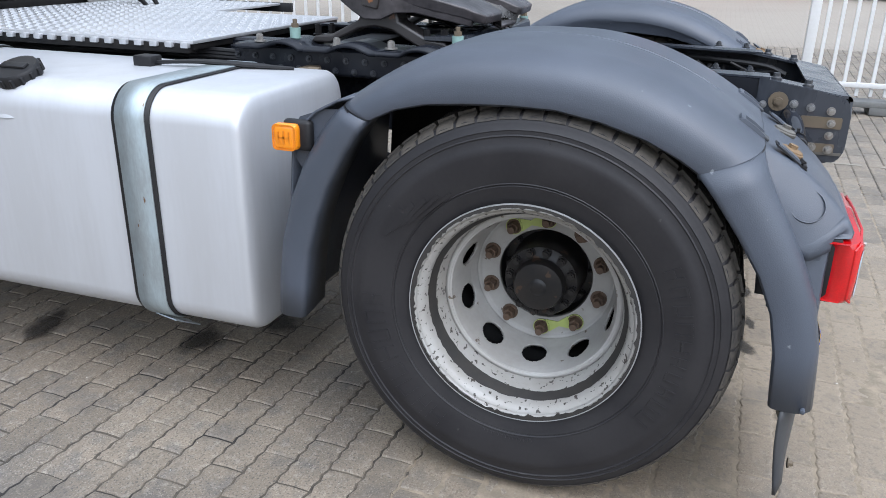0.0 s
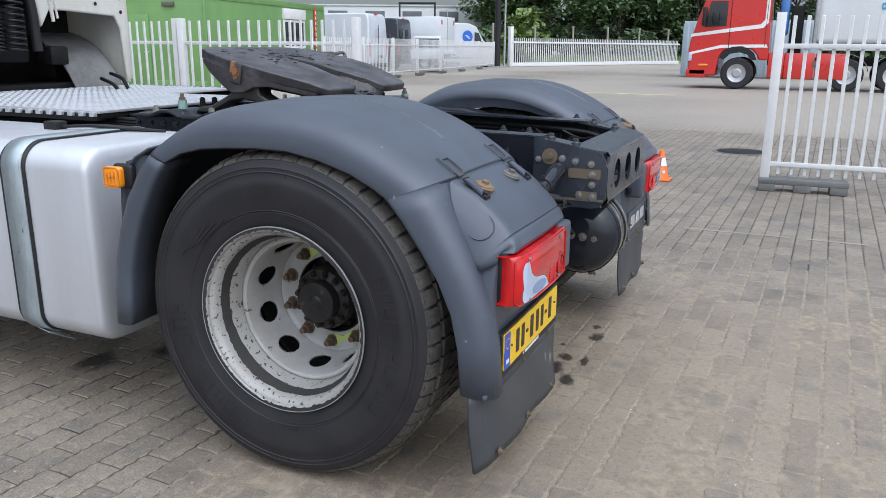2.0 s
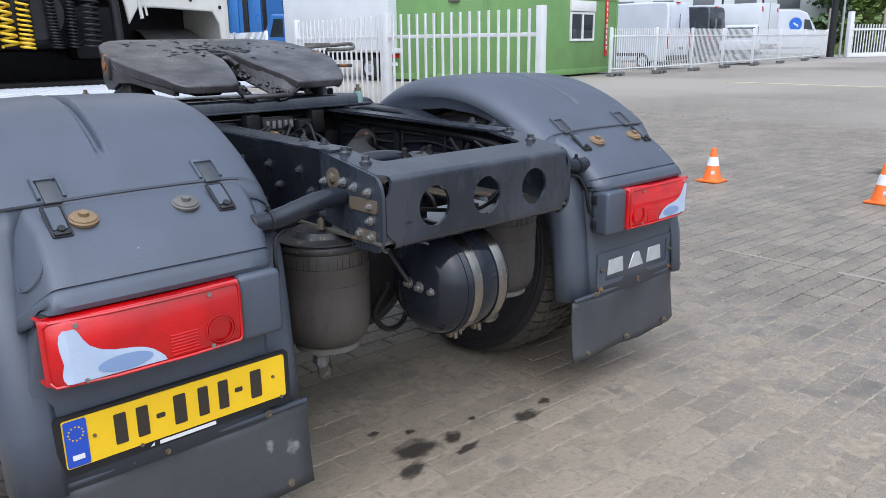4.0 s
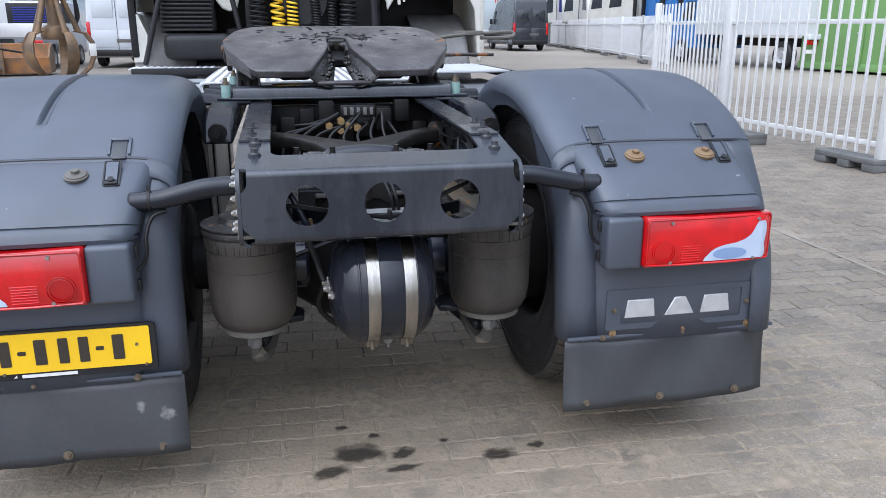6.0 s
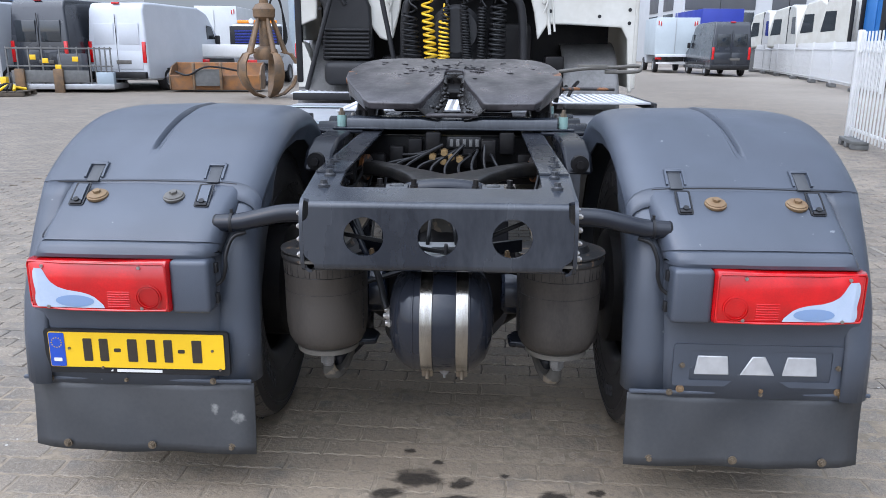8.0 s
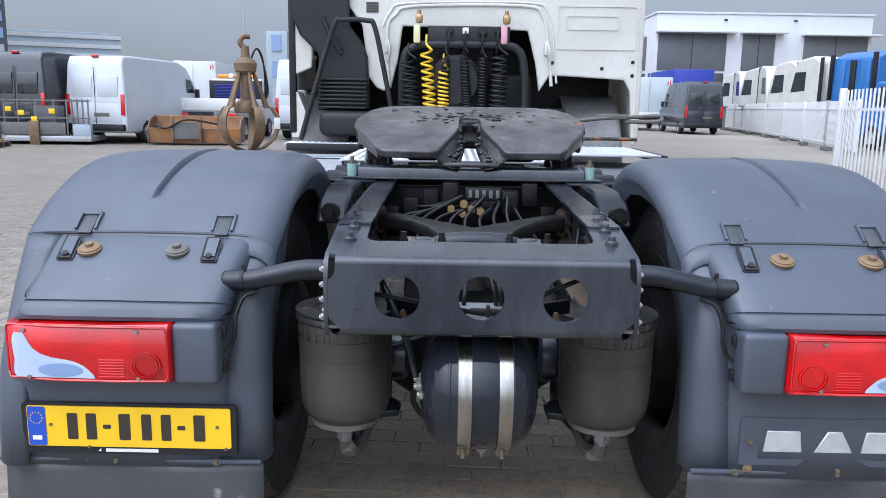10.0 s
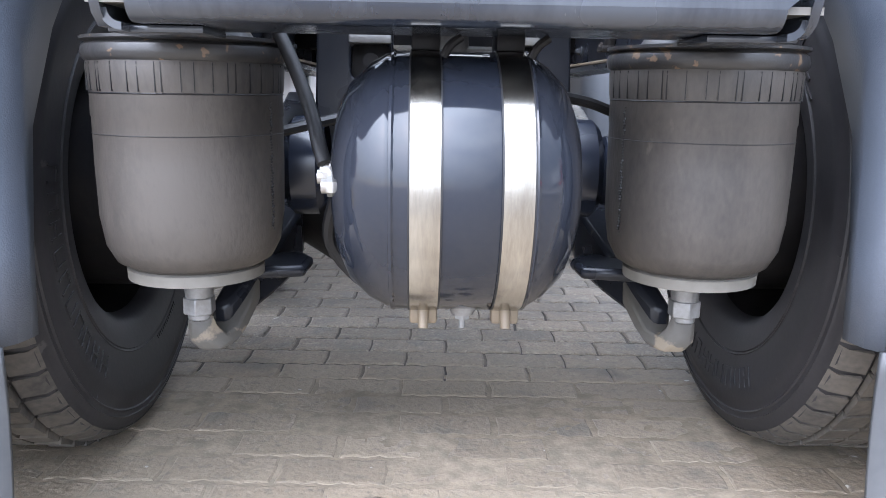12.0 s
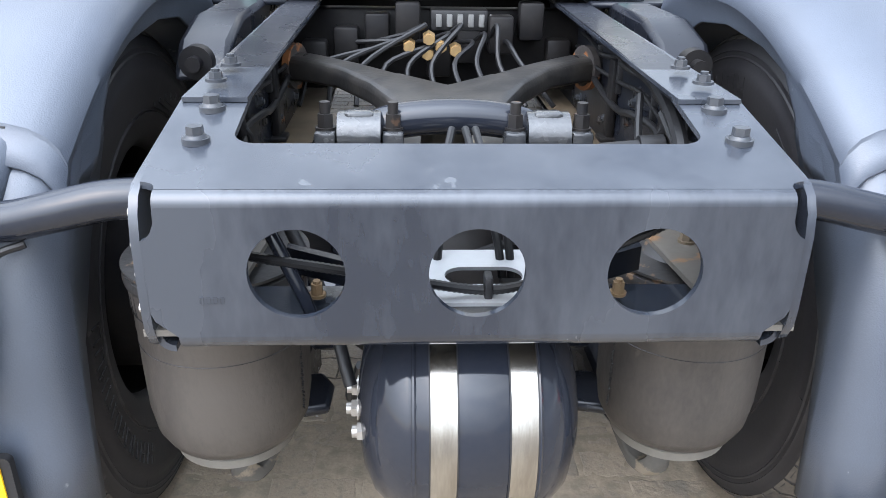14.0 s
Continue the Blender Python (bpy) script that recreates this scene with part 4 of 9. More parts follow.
bm = B()
slab(bm, rounded(0.495, 0.128, 0.01), 0.008, Matrix.Translation((0.922, -0.664, 0.478)) @ PY, [rounded(0.40, 0.092, 0.006)])
badge = part("badge_panel", bm, M_FENDER, truck, "grey panel with silver badge blocks")
bm = B()
slab(bm, rounded(0.398, 0.09, 0.006), 0.003, Matrix.Translation((0.922, -0.6605, 0.478)) @ PY)
part("badge_inset", bm, M_FENDER, badge)
for x, top in ((0.785, 0.085), (0.915, 0.036), (1.035, 0.08)):
    bm = B()
    slab(bm, [(x - 0.05, 0.45), (x + 0.05, 0.45), (x + top / 2, 0.508), (x - top / 2, 0.508)], 0.006, Matrix.Translation((0, -0.666, 0)) @ PY)
    soften(part("badge_block", bm, M_BADGE, badge), 0.003)
for x in (0.70, 1.14):
    bm = B()
    hexbolt(bm, (x, -0.665, 0.478), (0, -1, 0), 0.006, 0.004, 0.008)
    part("bolt", bm, M_OLIVE, badge)
for x in (0.70, 0.93, 1.15):
    bm = B()
    hexbolt(bm, (x, -0.66, 0.403), (0, -1, 0), 0.007, 0.004, 0.012)
    part("bolt", bm, M_RUST, badge)


# ---- wheels ----
AXLE_Z, TYRE_R = 0.512, 0.514


def tyre_mesh(bm):
    """Carcass of a truck tyre, axis x, centred on the tread."""
    prof = [(0.262, -0.100), (0.272, -0.122), (0.287, -0.134), (0.32, -0.142), (0.332, -0.1455), (0.334, -0.1435), (0.338, -0.1465), (0.34, -0.145), (0.37, -0.152), (0.41, -0.154), (0.425, -0.155), (0.43, -0.152), (0.448, -0.150), (0.451, -0.152), (0.454, -0.149), (0.462, -0.1485), (0.464, -0.150), (0.467, -0.1465), (0.478, -0.143), (0.492, -0.136),
            (0.498, -0.128), (0.501, -0.10), (0.503, -0.05), (0.503, 0.05)]
    full = prof + [(r, -a) for r, a in reversed(prof[:-1])]
    lathe(bm, full, (0, 0, 0), "X", 96)


def sidewall_marks(bm):
    """Raised sidewall marks as plain bars: wide strokes and thin rims, so low that they show in the sheen alone."""
    rnd = random.Random(21)
    rx = lambda rr: curve_at([(0.325, 0.1425), (0.37, 0.1525), (0.41, 0.1545), (0.45, 0.151)], rr)

    def stroke(sgn, r0, r1, a0, a1, up=0.0019):
        p = [(r0, a0), (r1, a0), (r1, a1), (r0, a1)]
        lo = [bm.verts.new((sgn * (rx(q) - 0.001), q * math.cos(b), q * math.sin(b))) for q, b in p]
        hi = [bm.verts.new((sgn * (rx(q) + up), q * math.cos(b), q * math.sin(b))) for q, b in p]
        bm.faces.new(hi)
        for i in range(4):
            bm.faces.new((lo[i], lo[(i + 1) % 4], hi[(i + 1) % 4], hi[i]))

    for sgn in (-1, 1):
        for r, h, a0, a1, step in ((0.385, 0.020, 152, 215, 6.6), (0.39, 0.028, 300, 360, 8.0)):
            a = a0
            while a < a1:
                b, w = radians(a), radians(step * rnd.uniform(0.55, 0.72))
                for k in range(2):
                    stroke(sgn, r - h, r + h, b + k * (w - 0.009), b + k * (w - 0.009) + 0.009)
                level = rnd.choice((r - h, r + h - 0.006, r - 0.003))
                stroke(sgn, level, level + 0.006, b + 0.009, b + w - 0.009)
                a += step
        for k in range(14):
            stroke(sgn, 0.345, 0.352, radians(262 + 1.6 * k), radians(262.9 + 1.6 * k), 0.001)
        for k in range(5):
            b = radians(38 - 3 * k)
            stroke(sgn, 0.345 + 0.010 * k, 0.352 + 0.012 * k, b, b + radians(20 - 2 * k))
        for k in range(3):
            stroke(sgn, 0.335, 0.448, radians(96 + 118 * k), radians(96.25 + 118 * k), 0.0008)


def tread_mesh(bm):
    n = 58
    for k in range(n):
        a = 2 * math.pi * k / n
        m = Matrix.Rotation(a, 4, 'X')
        for x0, x1, sk in ((-0.141, -0.093, 0.0), (-0.084, -0.034, 0.35), (-0.026, 0.026, 0.1), (0.034, 0.084, 0.6), (0.093, 0.141, 0.0)):
            w = 2 * math.pi * TYRE_R / n * (0.84 if abs(x0 + x1) > 0.2 else 0.88)
            o = sk * w
            top = TYRE_R - (0.006 if abs(x0 + x1) > 0.2 else 0.0)
            v = []
            for r, g in ((0.487, 1.0), (top, 0.94)):
                for x, y in ((x0, -w / 2), (x1, -w / 2), (x1, w / 2), (x0, w / 2)):
                    xx = x if abs(x) < 0.135 or r < 0.5 else math.copysign(abs(x) - 0.012, x)
                    zz = r - (0.01 if abs(xx) > 0.12 and r > 0.5 else 0)
                    v.append(bm.verts.new(m @ Vector((xx, y * g + o + 0.12 * x * (1 if abs(x0 + x1) < 0.2 else 0), zz))))
            for f in ((0, 1, 2, 3), (4, 5, 6, 7), (0, 1, 5, 4), (1, 2, 6, 5), (2, 3, 7, 6), (3, 0, 4, 7)):
                bm.faces.new([v[i] for i in f])


def rear_wheels(s):
    cx = s * 1.096
    hub = Vector((s * 1.096, 0, AXLE_Z))
    # dished rim: profile along the axle, measured outwards from the tyre centre
    bm = B()
    prof = [(0.287, 0.139), (0.291, 0.143), (0.295, 0.141), (0.295, 0.136), (0.288, 0.134), (0.281, 0.128), (0.275, 0.120), (0.272, 0.110), (0.269, 0.095), (0.265, 0.085), (0.257, 0.07), (0.250, 0.04),
            (0.249, 0.01), (0.249, -0.06)]
    lathe(bm, [(r, a) for r, a in prof], hub, "X", 72, s)
    lip = part("wheel", bm, M_RIM_EDGE, truck, "pale grey ten-hole steel wheel with chipped lip")
    solid(lip, 0.006, 0)
    bm = B()
    ragged = random.Random(7 if s < 0 else 8)
    inner, outer = [], []
    for k in range(120):
        t = 2 * math.pi * k / 120
        w0, w1 = 0.1025 + ragged.uniform(-0.0022, 0.0022) + 0.002 * math.sin(5 * t), 0.071 + ragged.uniform(-0.0012, 0.0012) + 0.003 * math.sin(3 * t + 1)
        for lst, a in ((inner, w0), (outer, w1)):
            r = curve_at([(0.04, 0.250), (0.07, 0.257), (0.085, 0.265), (0.095, 0.269), (0.110, 0.272)], a) - 0.0042
            lst.append(hub + Vector((s * a, r * math.cos(t), r * math.sin(t))))
    half = [(p + q) / 2 for p, q in zip(inner, outer)]
    half = [hub + Vector((v.x - hub.x, (v.y - hub.y) * 0.996, (v.z - hub.z) * 0.996)) for v in half]
    loft(bm, [inner, half, outer], False, True)
    part("bead_dirt_line", bm, M_RUBBER_LINE, lip)
    # black chipped line along the edge of the lip
    bm = B()
    inner, outer = [], []
    for k in range(200):
        t = 2 * math.pi * k / 200
        deep = 0.001 + 0.004 * max(0.0, math.sin(3 * t + 0.7)) + ragged.uniform(0, 0.005) * (ragged.random() < 0.55)
        for lst, r, a in ((inner, 0.2950 - 1.2 * deep, 0.1478), (outer, 0.3015, 0.1474)):
            lst.append(hub + Vector((s * a, r * math.cos(t), r * math.sin(t))))
    loft(bm, [inner, outer], False, True)
    part("chipped_line", bm, M_RUBBER_LINE, lip)
    bm = B()
    lathe(bm, [(0.3005, 0.144), (0.3012, 0.1482), (0.3034, 0.1482), (0.3042, 0.144)], hub, "X", 96, s)
    part("lip_edge", bm, M_GALV, lip)
    # disc with oval openings, built as a ring grid whose holes are left out
    bm = B()
    dprof = [(0.250, -0.005), (0.246, 0.012), (0.240, 0.020), (0.232, 0.022)]
    lathe(bm, dprof, hub, "X", 120, s)

    # the cone between rim and bolt circle carries the openings
    seg_n, ring_n = 420, 54
    grid = []
    for i in range(ring_n + 1):
        # arc length parameter from the rim inwards
        u = i / ring_n
        a = lerp(0.022, -0.135, u)
        r = curve_at([(-0.150, 0.186), (-0.135, 0.203), (-0.10, 0.214), (-0.045, 0.222), (0.0, 0.228), (0.022, 0.232)], a)
        grid.append([(r, a, 2 * math.pi * k / seg_n) for k in range(seg_n)])
    vv = [[bm.verts.new(hub + Vector((s * a, r * math.cos(t), r * math.sin(t)))) for r, a, t in row] for row in grid]

    def open_at(a, t):
        w = (t / (2 * math.pi / 10)) % 1.0 - 0.5
        return (w * 0.137 / 0.037) ** 2 + ((a + 0.066) / 0.041) ** 2 < 1.0

    for i in range(ring_n):
        for k in range(seg_n):
            a = (grid[i][k][1] + grid[i + 1][k][1]) / 2
            if not open_at(a, (k + 0.5) * 2 * math.pi / seg_n):
                bm.faces.new((vv[i][k], vv[i][(k + 1) % seg_n], vv[i + 1][(k + 1) % seg_n], vv[i + 1][k]))
    lathe(bm, [(0.203, -0.135), (0.196, -0.146), (0.186, -0.150), (0.140, -0.150), (0.138, -0.156)], hub, "X", 120, s)
    disc = part("wheel_disc", bm, M_RIM, lip, "pale grey dished wheel disc", 50)
    solid(disc, 0.008, 0)
    # nuts
    for k in range(10):
        a = radians(18 + 36 * k)
        p = hub + Vector((s * -0.150, 0.1675 * math.cos(a), 0.1675 * math.sin(a)))
        bm = B()
        cyl(bm, p, p + Vector((s * 0.006, 0, 0)), 0.024, seg=18)
        cyl(bm, p + Vector((s * 0.006, 0, 0)), p + Vector((s * 0.03, 0, 0)), 0.018, 0.0165, seg=6)
        cyl(bm, p + Vector((s * 0.03, 0, 0)), p + Vector((s * 0.048, 0, 0)), 0.0105, seg=10)
        part("wheel_nut", bm, M_NUT, lip, "rusty wheel nut")
    for k in (1, 6):
        a0, a1 = radians(18 + 36 * k), radians(18 + 36 * (k + 1))
        bm = B()
        pts = []
        for a in (a0, a1):
            c = Vector((0, 0.1675 * math.cos(a), 0.1675 * math.sin(a)))
            lathe(bm, [(0.0225, 0.0), (0.0245, 0.0), (0.0245, 0.003), (0.0225, 0.003)], hub + Vector((s * -0.144, c.y, c.z)), "X", 24, s)
            pts.append(c)
        mid = (pts[0] + pts[1]) / 2
        d = (pts[1] - pts[0]).normalized()
        n = Vector((0, -d.z, d.y))
        q = [pts[0] + n * 0.02, mid + n * 0.007, pts[1] + n * 0.02, pts[1] - n * 0.02, mid - n * 0.007, pts[0] - n * 0.02]
        q = [p + d * (0.018 if i in (0, 5) else -0.018 if i in (2, 3) else 0) for i, p in enumerate(q)]
        slab(bm, [(p.y, p.z) for p in q], 0.003, Matrix.Translation((hub.x + s * -0.143, 0, hub.z)) @ PX)
        part("nut_indicator", bm, M_LIME, lip, "lime green loose-nut indicator")
    # hub
    bm = B()
    lathe(bm, [(0.139, -0.156), (0.136, -0.215), (0.112, -0.215), (0.108, -0.15), (0.107, -0.10), (0.103, -0.092), (0.082, -0.088), (0.074, -0.082), (0.072, -0.056), (0.068, -0.050), (0.060, -0.048), (0.0005, -0.046)], hub, "X", 48, s)
    part("hub", bm, M_HUB, lip, "black greasy axle hub")
    for k in range(12):
        a = radians(30 * k + 8)
        bm = B()
        p = hub + Vector((s * -0.090, 0.091 * math.cos(a), 0.091 * math.sin(a)))
        hexbolt(bm, p, (s, 0, 0), 0.012, 0.012, 0.014)
        part("hub_bolt", bm, M_HUB, lip)
    bm = B()
    lathe(bm, [(0.0005, -0.042), (0.016, -0.042), (0.02, -0.044), (0.026, -0.047)], hub, "X", 24, s)
    part("hub_cap", bm, M_HUB, lip)
    for k in range(10):
        a = radians(36 * k)
        bm = B()
        p = hub + Vector((s * -0.212, 0.123 * math.cos(a), 0.123 * math.sin(a)))
        hexbolt(bm, p, (s, 0, 0), 0.01, 0.014, 0.012)
        part("hub_bolt", bm, M_HUB, lip)
    # balance weight
    bm = B()
    a = radians(-74)
    box(bm, (0, 0, 0), (0.006, 0.05, 0.011), 0.002)
    bmesh.ops.transform(bm, matrix=Matrix.Translation(hub + Vector((s * 0.143, 0.078, -0.286))) @ Matrix.Rotation(radians(15), 4, 'X'), verts=bm.verts[:])
    part("balance_weight", bm, M_WHITE, lip)
    for ob in (lip, *lip.children):
        ob.data.transform(Matrix.Translation((0, 0, AXLE_Z)) @ Matrix.Diagonal((1, 0.957, 0.957, 1)) @ Matrix.Translation((0, 0, -AXLE_Z)))
    return lip


wheel_left, wheel_right = rear_wheels(-1), rear_wheels(1)
bm = B()
tyre_mesh(bm)
tyre = part("tyre", bm, M_TYRE, wheel_left, "worn black truck tyre")
tyre.matrix_basis = pose(-1.096, 0, AXLE_Z)
bm = B()
sidewall_marks(bm)
marks = tagged(part("raised_lettering", bm, M_TYRE, wheel_left), kind="stuff")
marks.matrix_basis = pose(-1.096, 0, AXLE_Z)
bm = B()
tread_mesh(bm)
tread = part("tread", bm, M_TREAD, wheel_left, "dusty tread blocks")
tread.matrix_basis = pose(-1.096, 0, AXLE_Z)
for x, w, r in ((-0.752, wheel_left, 17), (1.096, wheel_right, 40), (0.752, wheel_right, 90)):
    twin("tyre", tyre, pose(x, 0, AXLE_Z, r), w, "worn black truck tyre")
    tagged(twin("raised_lettering", marks, pose(x, 0, AXLE_Z, r), w), kind="stuff")
    twin("tread", tread, pose(x, 0, AXLE_Z, r), w, "dusty tread blocks")
for s, w in ((-1, wheel_left), (1, wheel_right)):
    bm = B()
    lathe(bm, [(0.302, -0.13), (0.30, -0.12), (0.285, -0.11), (0.27, -0.06), (0.25, 0.0), (0.25, 0.1), (0.2, 0.12), (0.14, 0.125)], (s * 0.752, 0, AXLE_Z), "X", 60, s)
    solid(part("inner_rim", bm, M_DARK, w, "", 45), 0.006, 0)
    bm = B()
    lathe(bm, [(0.296, -0.128), (0.302, -0.134), (0.308, -0.134), (0.309, -0.129)], (s * 0.752, 0, AXLE_Z), "X", 72, s)
    solid(part("inner_rim_lip", bm, M_OLIVE, w, "dusty brown inner rim lip"), 0.003, 0)
    bm = B()
    lathe(bm, [(0.0005, -0.15), (0.19, -0.15), (0.205, -0.14), (0.205, 0.06), (0.15, 0.09)], (s * 0.72, 0, AXLE_Z), "X", 48, s)
    part("brake_drum", bm, M_DARK, w)


# ---- chassis ----
CM_Y, CM_TOP, CM_LOW = -0.770, 0.957, 0.768


def top_z(y):
    return 0.962 + 0.17 * (y - CM_Y) if y < -0.50 else 1.008 + 0.02 * min(1.0, (y + 0.5) / 1.0)


for s in (-1, 1):
    # frame rail: web with top and bottom flange
    bm = B()
    ys = (-0.52, 0.0, 0.6, 1.4, 2.4, 3.4)
    rows = []
    for y in ys:
        zt, zb = top_z(y), 0.745 - 0.01 * (y > 0.5)
        rows.append([(s * 0.285, y, zt - 0.009), (s * 0.285, y, zt), (s * 0.359, y, zt), (s * 0.366, y, zt - 0.008), (s * 0.366, y, zb + 0.008), (s * 0.359, y, zb), (s * 0.285, y, zb),
                     (s * 0.285, y, zb + 0.009), (s * 0.356, y, zb + 0.012), (s * 0.356, y, zt - 0.012)])
    loft(bm, rows, True, True)
    rail = part("frame_rail", bm, M_FRAME, truck, "dark painted steel frame rail", 30)
    for y, z, r in [(-0.50 + 0.055 * k, 0.83 + 0.11 * ((k * 7) % 3) / 2, 0.009) for k in range(22)]:
        bm = B()
        hexbolt(bm, (s * 0.366, y, z), (s, 0, 0), 0.009, 0.008, 0.013)
        part("rail_bolt", bm, M_BOLT_DARK, rail)
    for y, z in ((-0.35, 0.86), (-0.28, 0.80), (-0.1, 0.9), (0.1, 0.82), (0.3, 0.88), (0.38, 0.8)):
        bm = B()
        hexbolt(bm, (s * 0.356, y, z), (-s, 0, 0), 0.009, 0.008, 0.013)
        part("rail_bolt", bm, M_BOLT_DARK, rail)
    bm = B()
    box(bm, (s * 0.325, 0.3, 0.758), (0.08, 1.6, 0.006), 0.002)
    part("flange_dust", bm, M_OLIVE, rail, "dusty lower flange")
    for y in (-0.30, 0.05):
        bm = B()
        box(bm, (s * 0.347, y, 0.87), (0.016, 0.035, 0.17), 0.004)
        box(bm, (s * 0.345, y, 0.79), (0.04, 0.05, 0.012), 0.004)
        part("web_bracket", bm, M_DARK, rail)
    # top flange strip and bolts
    bm = B()
    slab(bm, [(0.283, -0.53), (0.367, -0.53), (0.367, 0.62), (0.283, 0.62)] if s > 0 else [(-0.283, -0.53), (-0.367, -0.53), (-0.367, 0.62), (-0.283, 0.62)], 0.006, pose(0, 0, 1.0085, 0.9))
    part("flange_strip", bm, M_CROSS, rail)
    for y in (-0.47, -0.37):
        bm = B()
        hexbolt(bm, (s * 0.335, y, top_z(y) + 0.006), (0, 0, 1), 0.0098, 0.009, 0.0145)
        part("flange_bolt", bm, M_BOLT_DARK, rail)

# end crossmember: bent plate with three round openings
bm = B()
W_IN, W_OUT, W_SIDE = 0.343, 0.360, 0.366
half = [(W_IN - 0.010, CM_LOW + 0.022), (W_IN - 0.006, CM_LOW + 0.026), (W_OUT - 0.004, CM_LOW + 0.042), (W_OUT, CM_LOW + 0.052), (W_OUT, CM_TOP - 0.050), (W_OUT - 0.006, CM_TOP - 0.047), (W_OUT - 0.012, CM_TOP - 0.040), (W_IN + 0.001, CM_TOP - 0.030), (W_IN, CM_TOP - 0.012)]
out = half + [(-x, z) for x, z in reversed(half)]
slab(bm, out, 0.009, Matrix.Translation((0, CM_Y, 0)) @ PY, [ring_points(x, 0.867, 0.0535, 40) for x in (-0.198, 0, 0.198)])
rows = []
for k in range(7):
    a = radians(90 * k / 6 * 0.88)
    rows.append([(x, CM_Y + 0.016 * (1 - math.cos(a)), CM_TOP - 0.012 + 0.016 * math.sin(a)) for x in (-W_IN, 0, W_IN)])
    last = rows[-1]
for d in (0.009,):
    rows2 = [[(x, y + 0.009 * math.cos(radians(79 * i / 6)), z - 0.009 * math.sin(radians(79 * i / 6))) for x, y, z in row] for i, row in enumerate(rows)]
loft(bm, rows + rows2[::-1] + rows[:1])
mtop = Matrix(((1, 0, 0, 0), (0, math.cos(0.168), 0, CM_Y + 0.0145), (0, math.sin(0.168), 1, CM_TOP + 0.0025), (0, 0, 0, 1)))
y_open = 0.110
arc = [(0.283 - 0.03 + 0.03 * math.sin(radians(9 * k)), y_open + 0.03 - 0.03 * math.cos(radians(9 * k))) for k in range(11)]
outline = [(-W_IN, 0.0), (W_IN, 0.0), (W_IN + 0.001, 0.006), (W_IN + 0.005, 0.012), (W_OUT - 0.004, 0.016), (W_OUT + 0.0015, 0.017), (W_OUT + 0.0015, 0.262), (0.284, 0.262)] + [(x, y) for x, y in reversed(arc)] + [(-x, y) for x, y in arc] + [(-0.284, 0.262), (-W_OUT - 0.0015, 0.262), (-W_OUT - 0.0015, 0.017), (-W_OUT + 0.004, 0.016), (-W_IN - 0.005, 0.012), (-W_IN - 0.001, 0.006)]
slab(bm, outline, 0.008, mtop @ Matrix.Translation((0, 0, -0.0068)))
for s in (-1, 1):
    side = [(CM_Y + 0.004, CM_LOW + 0.03), (CM_Y + 0.014, CM_LOW + 0.008), (CM_Y + 0.03, CM_LOW - 0.004), (-0.66, CM_LOW - 0.006), (-0.60, 0.80), (-0.50, 0.815), (-0.50, 1.004), (CM_Y + 0.05, CM_TOP + 0.008), (CM_Y + 0.032, CM_TOP + 0.004), (CM_Y + 0.018, CM_TOP - 0.006), (CM_Y + 0.008, CM_TOP - 0.024), (CM_Y + 0.003, CM_TOP - 0.05), (CM_Y + 0.002, CM_LOW + 0.05)]
    slab(bm, side, 0.010, Matrix.Translation((s * W_SIDE - 0.005, 0, 0)) @ PX)
    box(bm, (s * 0.318, -0.675, CM_LOW - 0.0045), (0.10, 0.10, 0.008), 0.002)
    # rounded lower corner between the side plate and its foot
    rows = []
    for k in range(6):
        a = radians(90 * k / 5)
        q = Vector((W_SIDE - 0.022 + 0.022 * math.sin(a), 0, CM_LOW + 0.014 - 0.022 * math.cos(a)))
        rows.append([(s * q.x, y, q.z) for y in (-0.75, -0.63)])
    inner = [[(x - s * 0.008 * math.sin(radians(18 * k)), y, z + 0.008 * math.cos(radians(18 * k))) for x, y, z in row] for k, row in enumerate(rows)]
    loft(bm, [a + b[::-1] for a, b in zip(rows, inner)], True, True)
# the face bends back below the openings into a lower flange
rows, rows2 = [], []
for k in range(8):
    a = radians(90 * k / 7)
    y, z = CM_Y + 0.024 * (1 - math.cos(a)), CM_LOW + 0.024 - 0.024 * math.sin(a)
    rows.append([(x, y, z) for x in (-W_IN + 0.010, 0, W_IN - 0.010)])
    rows2.append([(x, y + 0.008 * math.cos(a), z + 0.008 * math.sin(a)) for x in (-W_IN + 0.010, 0, W_IN - 0.010)])
rows.append([(x, -0.615, CM_LOW) for x in (-W_IN + 0.045, 0, W_IN - 0.045)])
rows2.append([(x, -0.615, CM_LOW + 0.008) for x in (-W_IN + 0.045, 0, W_IN - 0.045)])
loft(bm, rows + rows2[::-1] + rows[:1])
cross = part("end_crossmember", bm, M_CROSS, truck, "dark blue-grey pressed steel crossmember with three openings", 32)
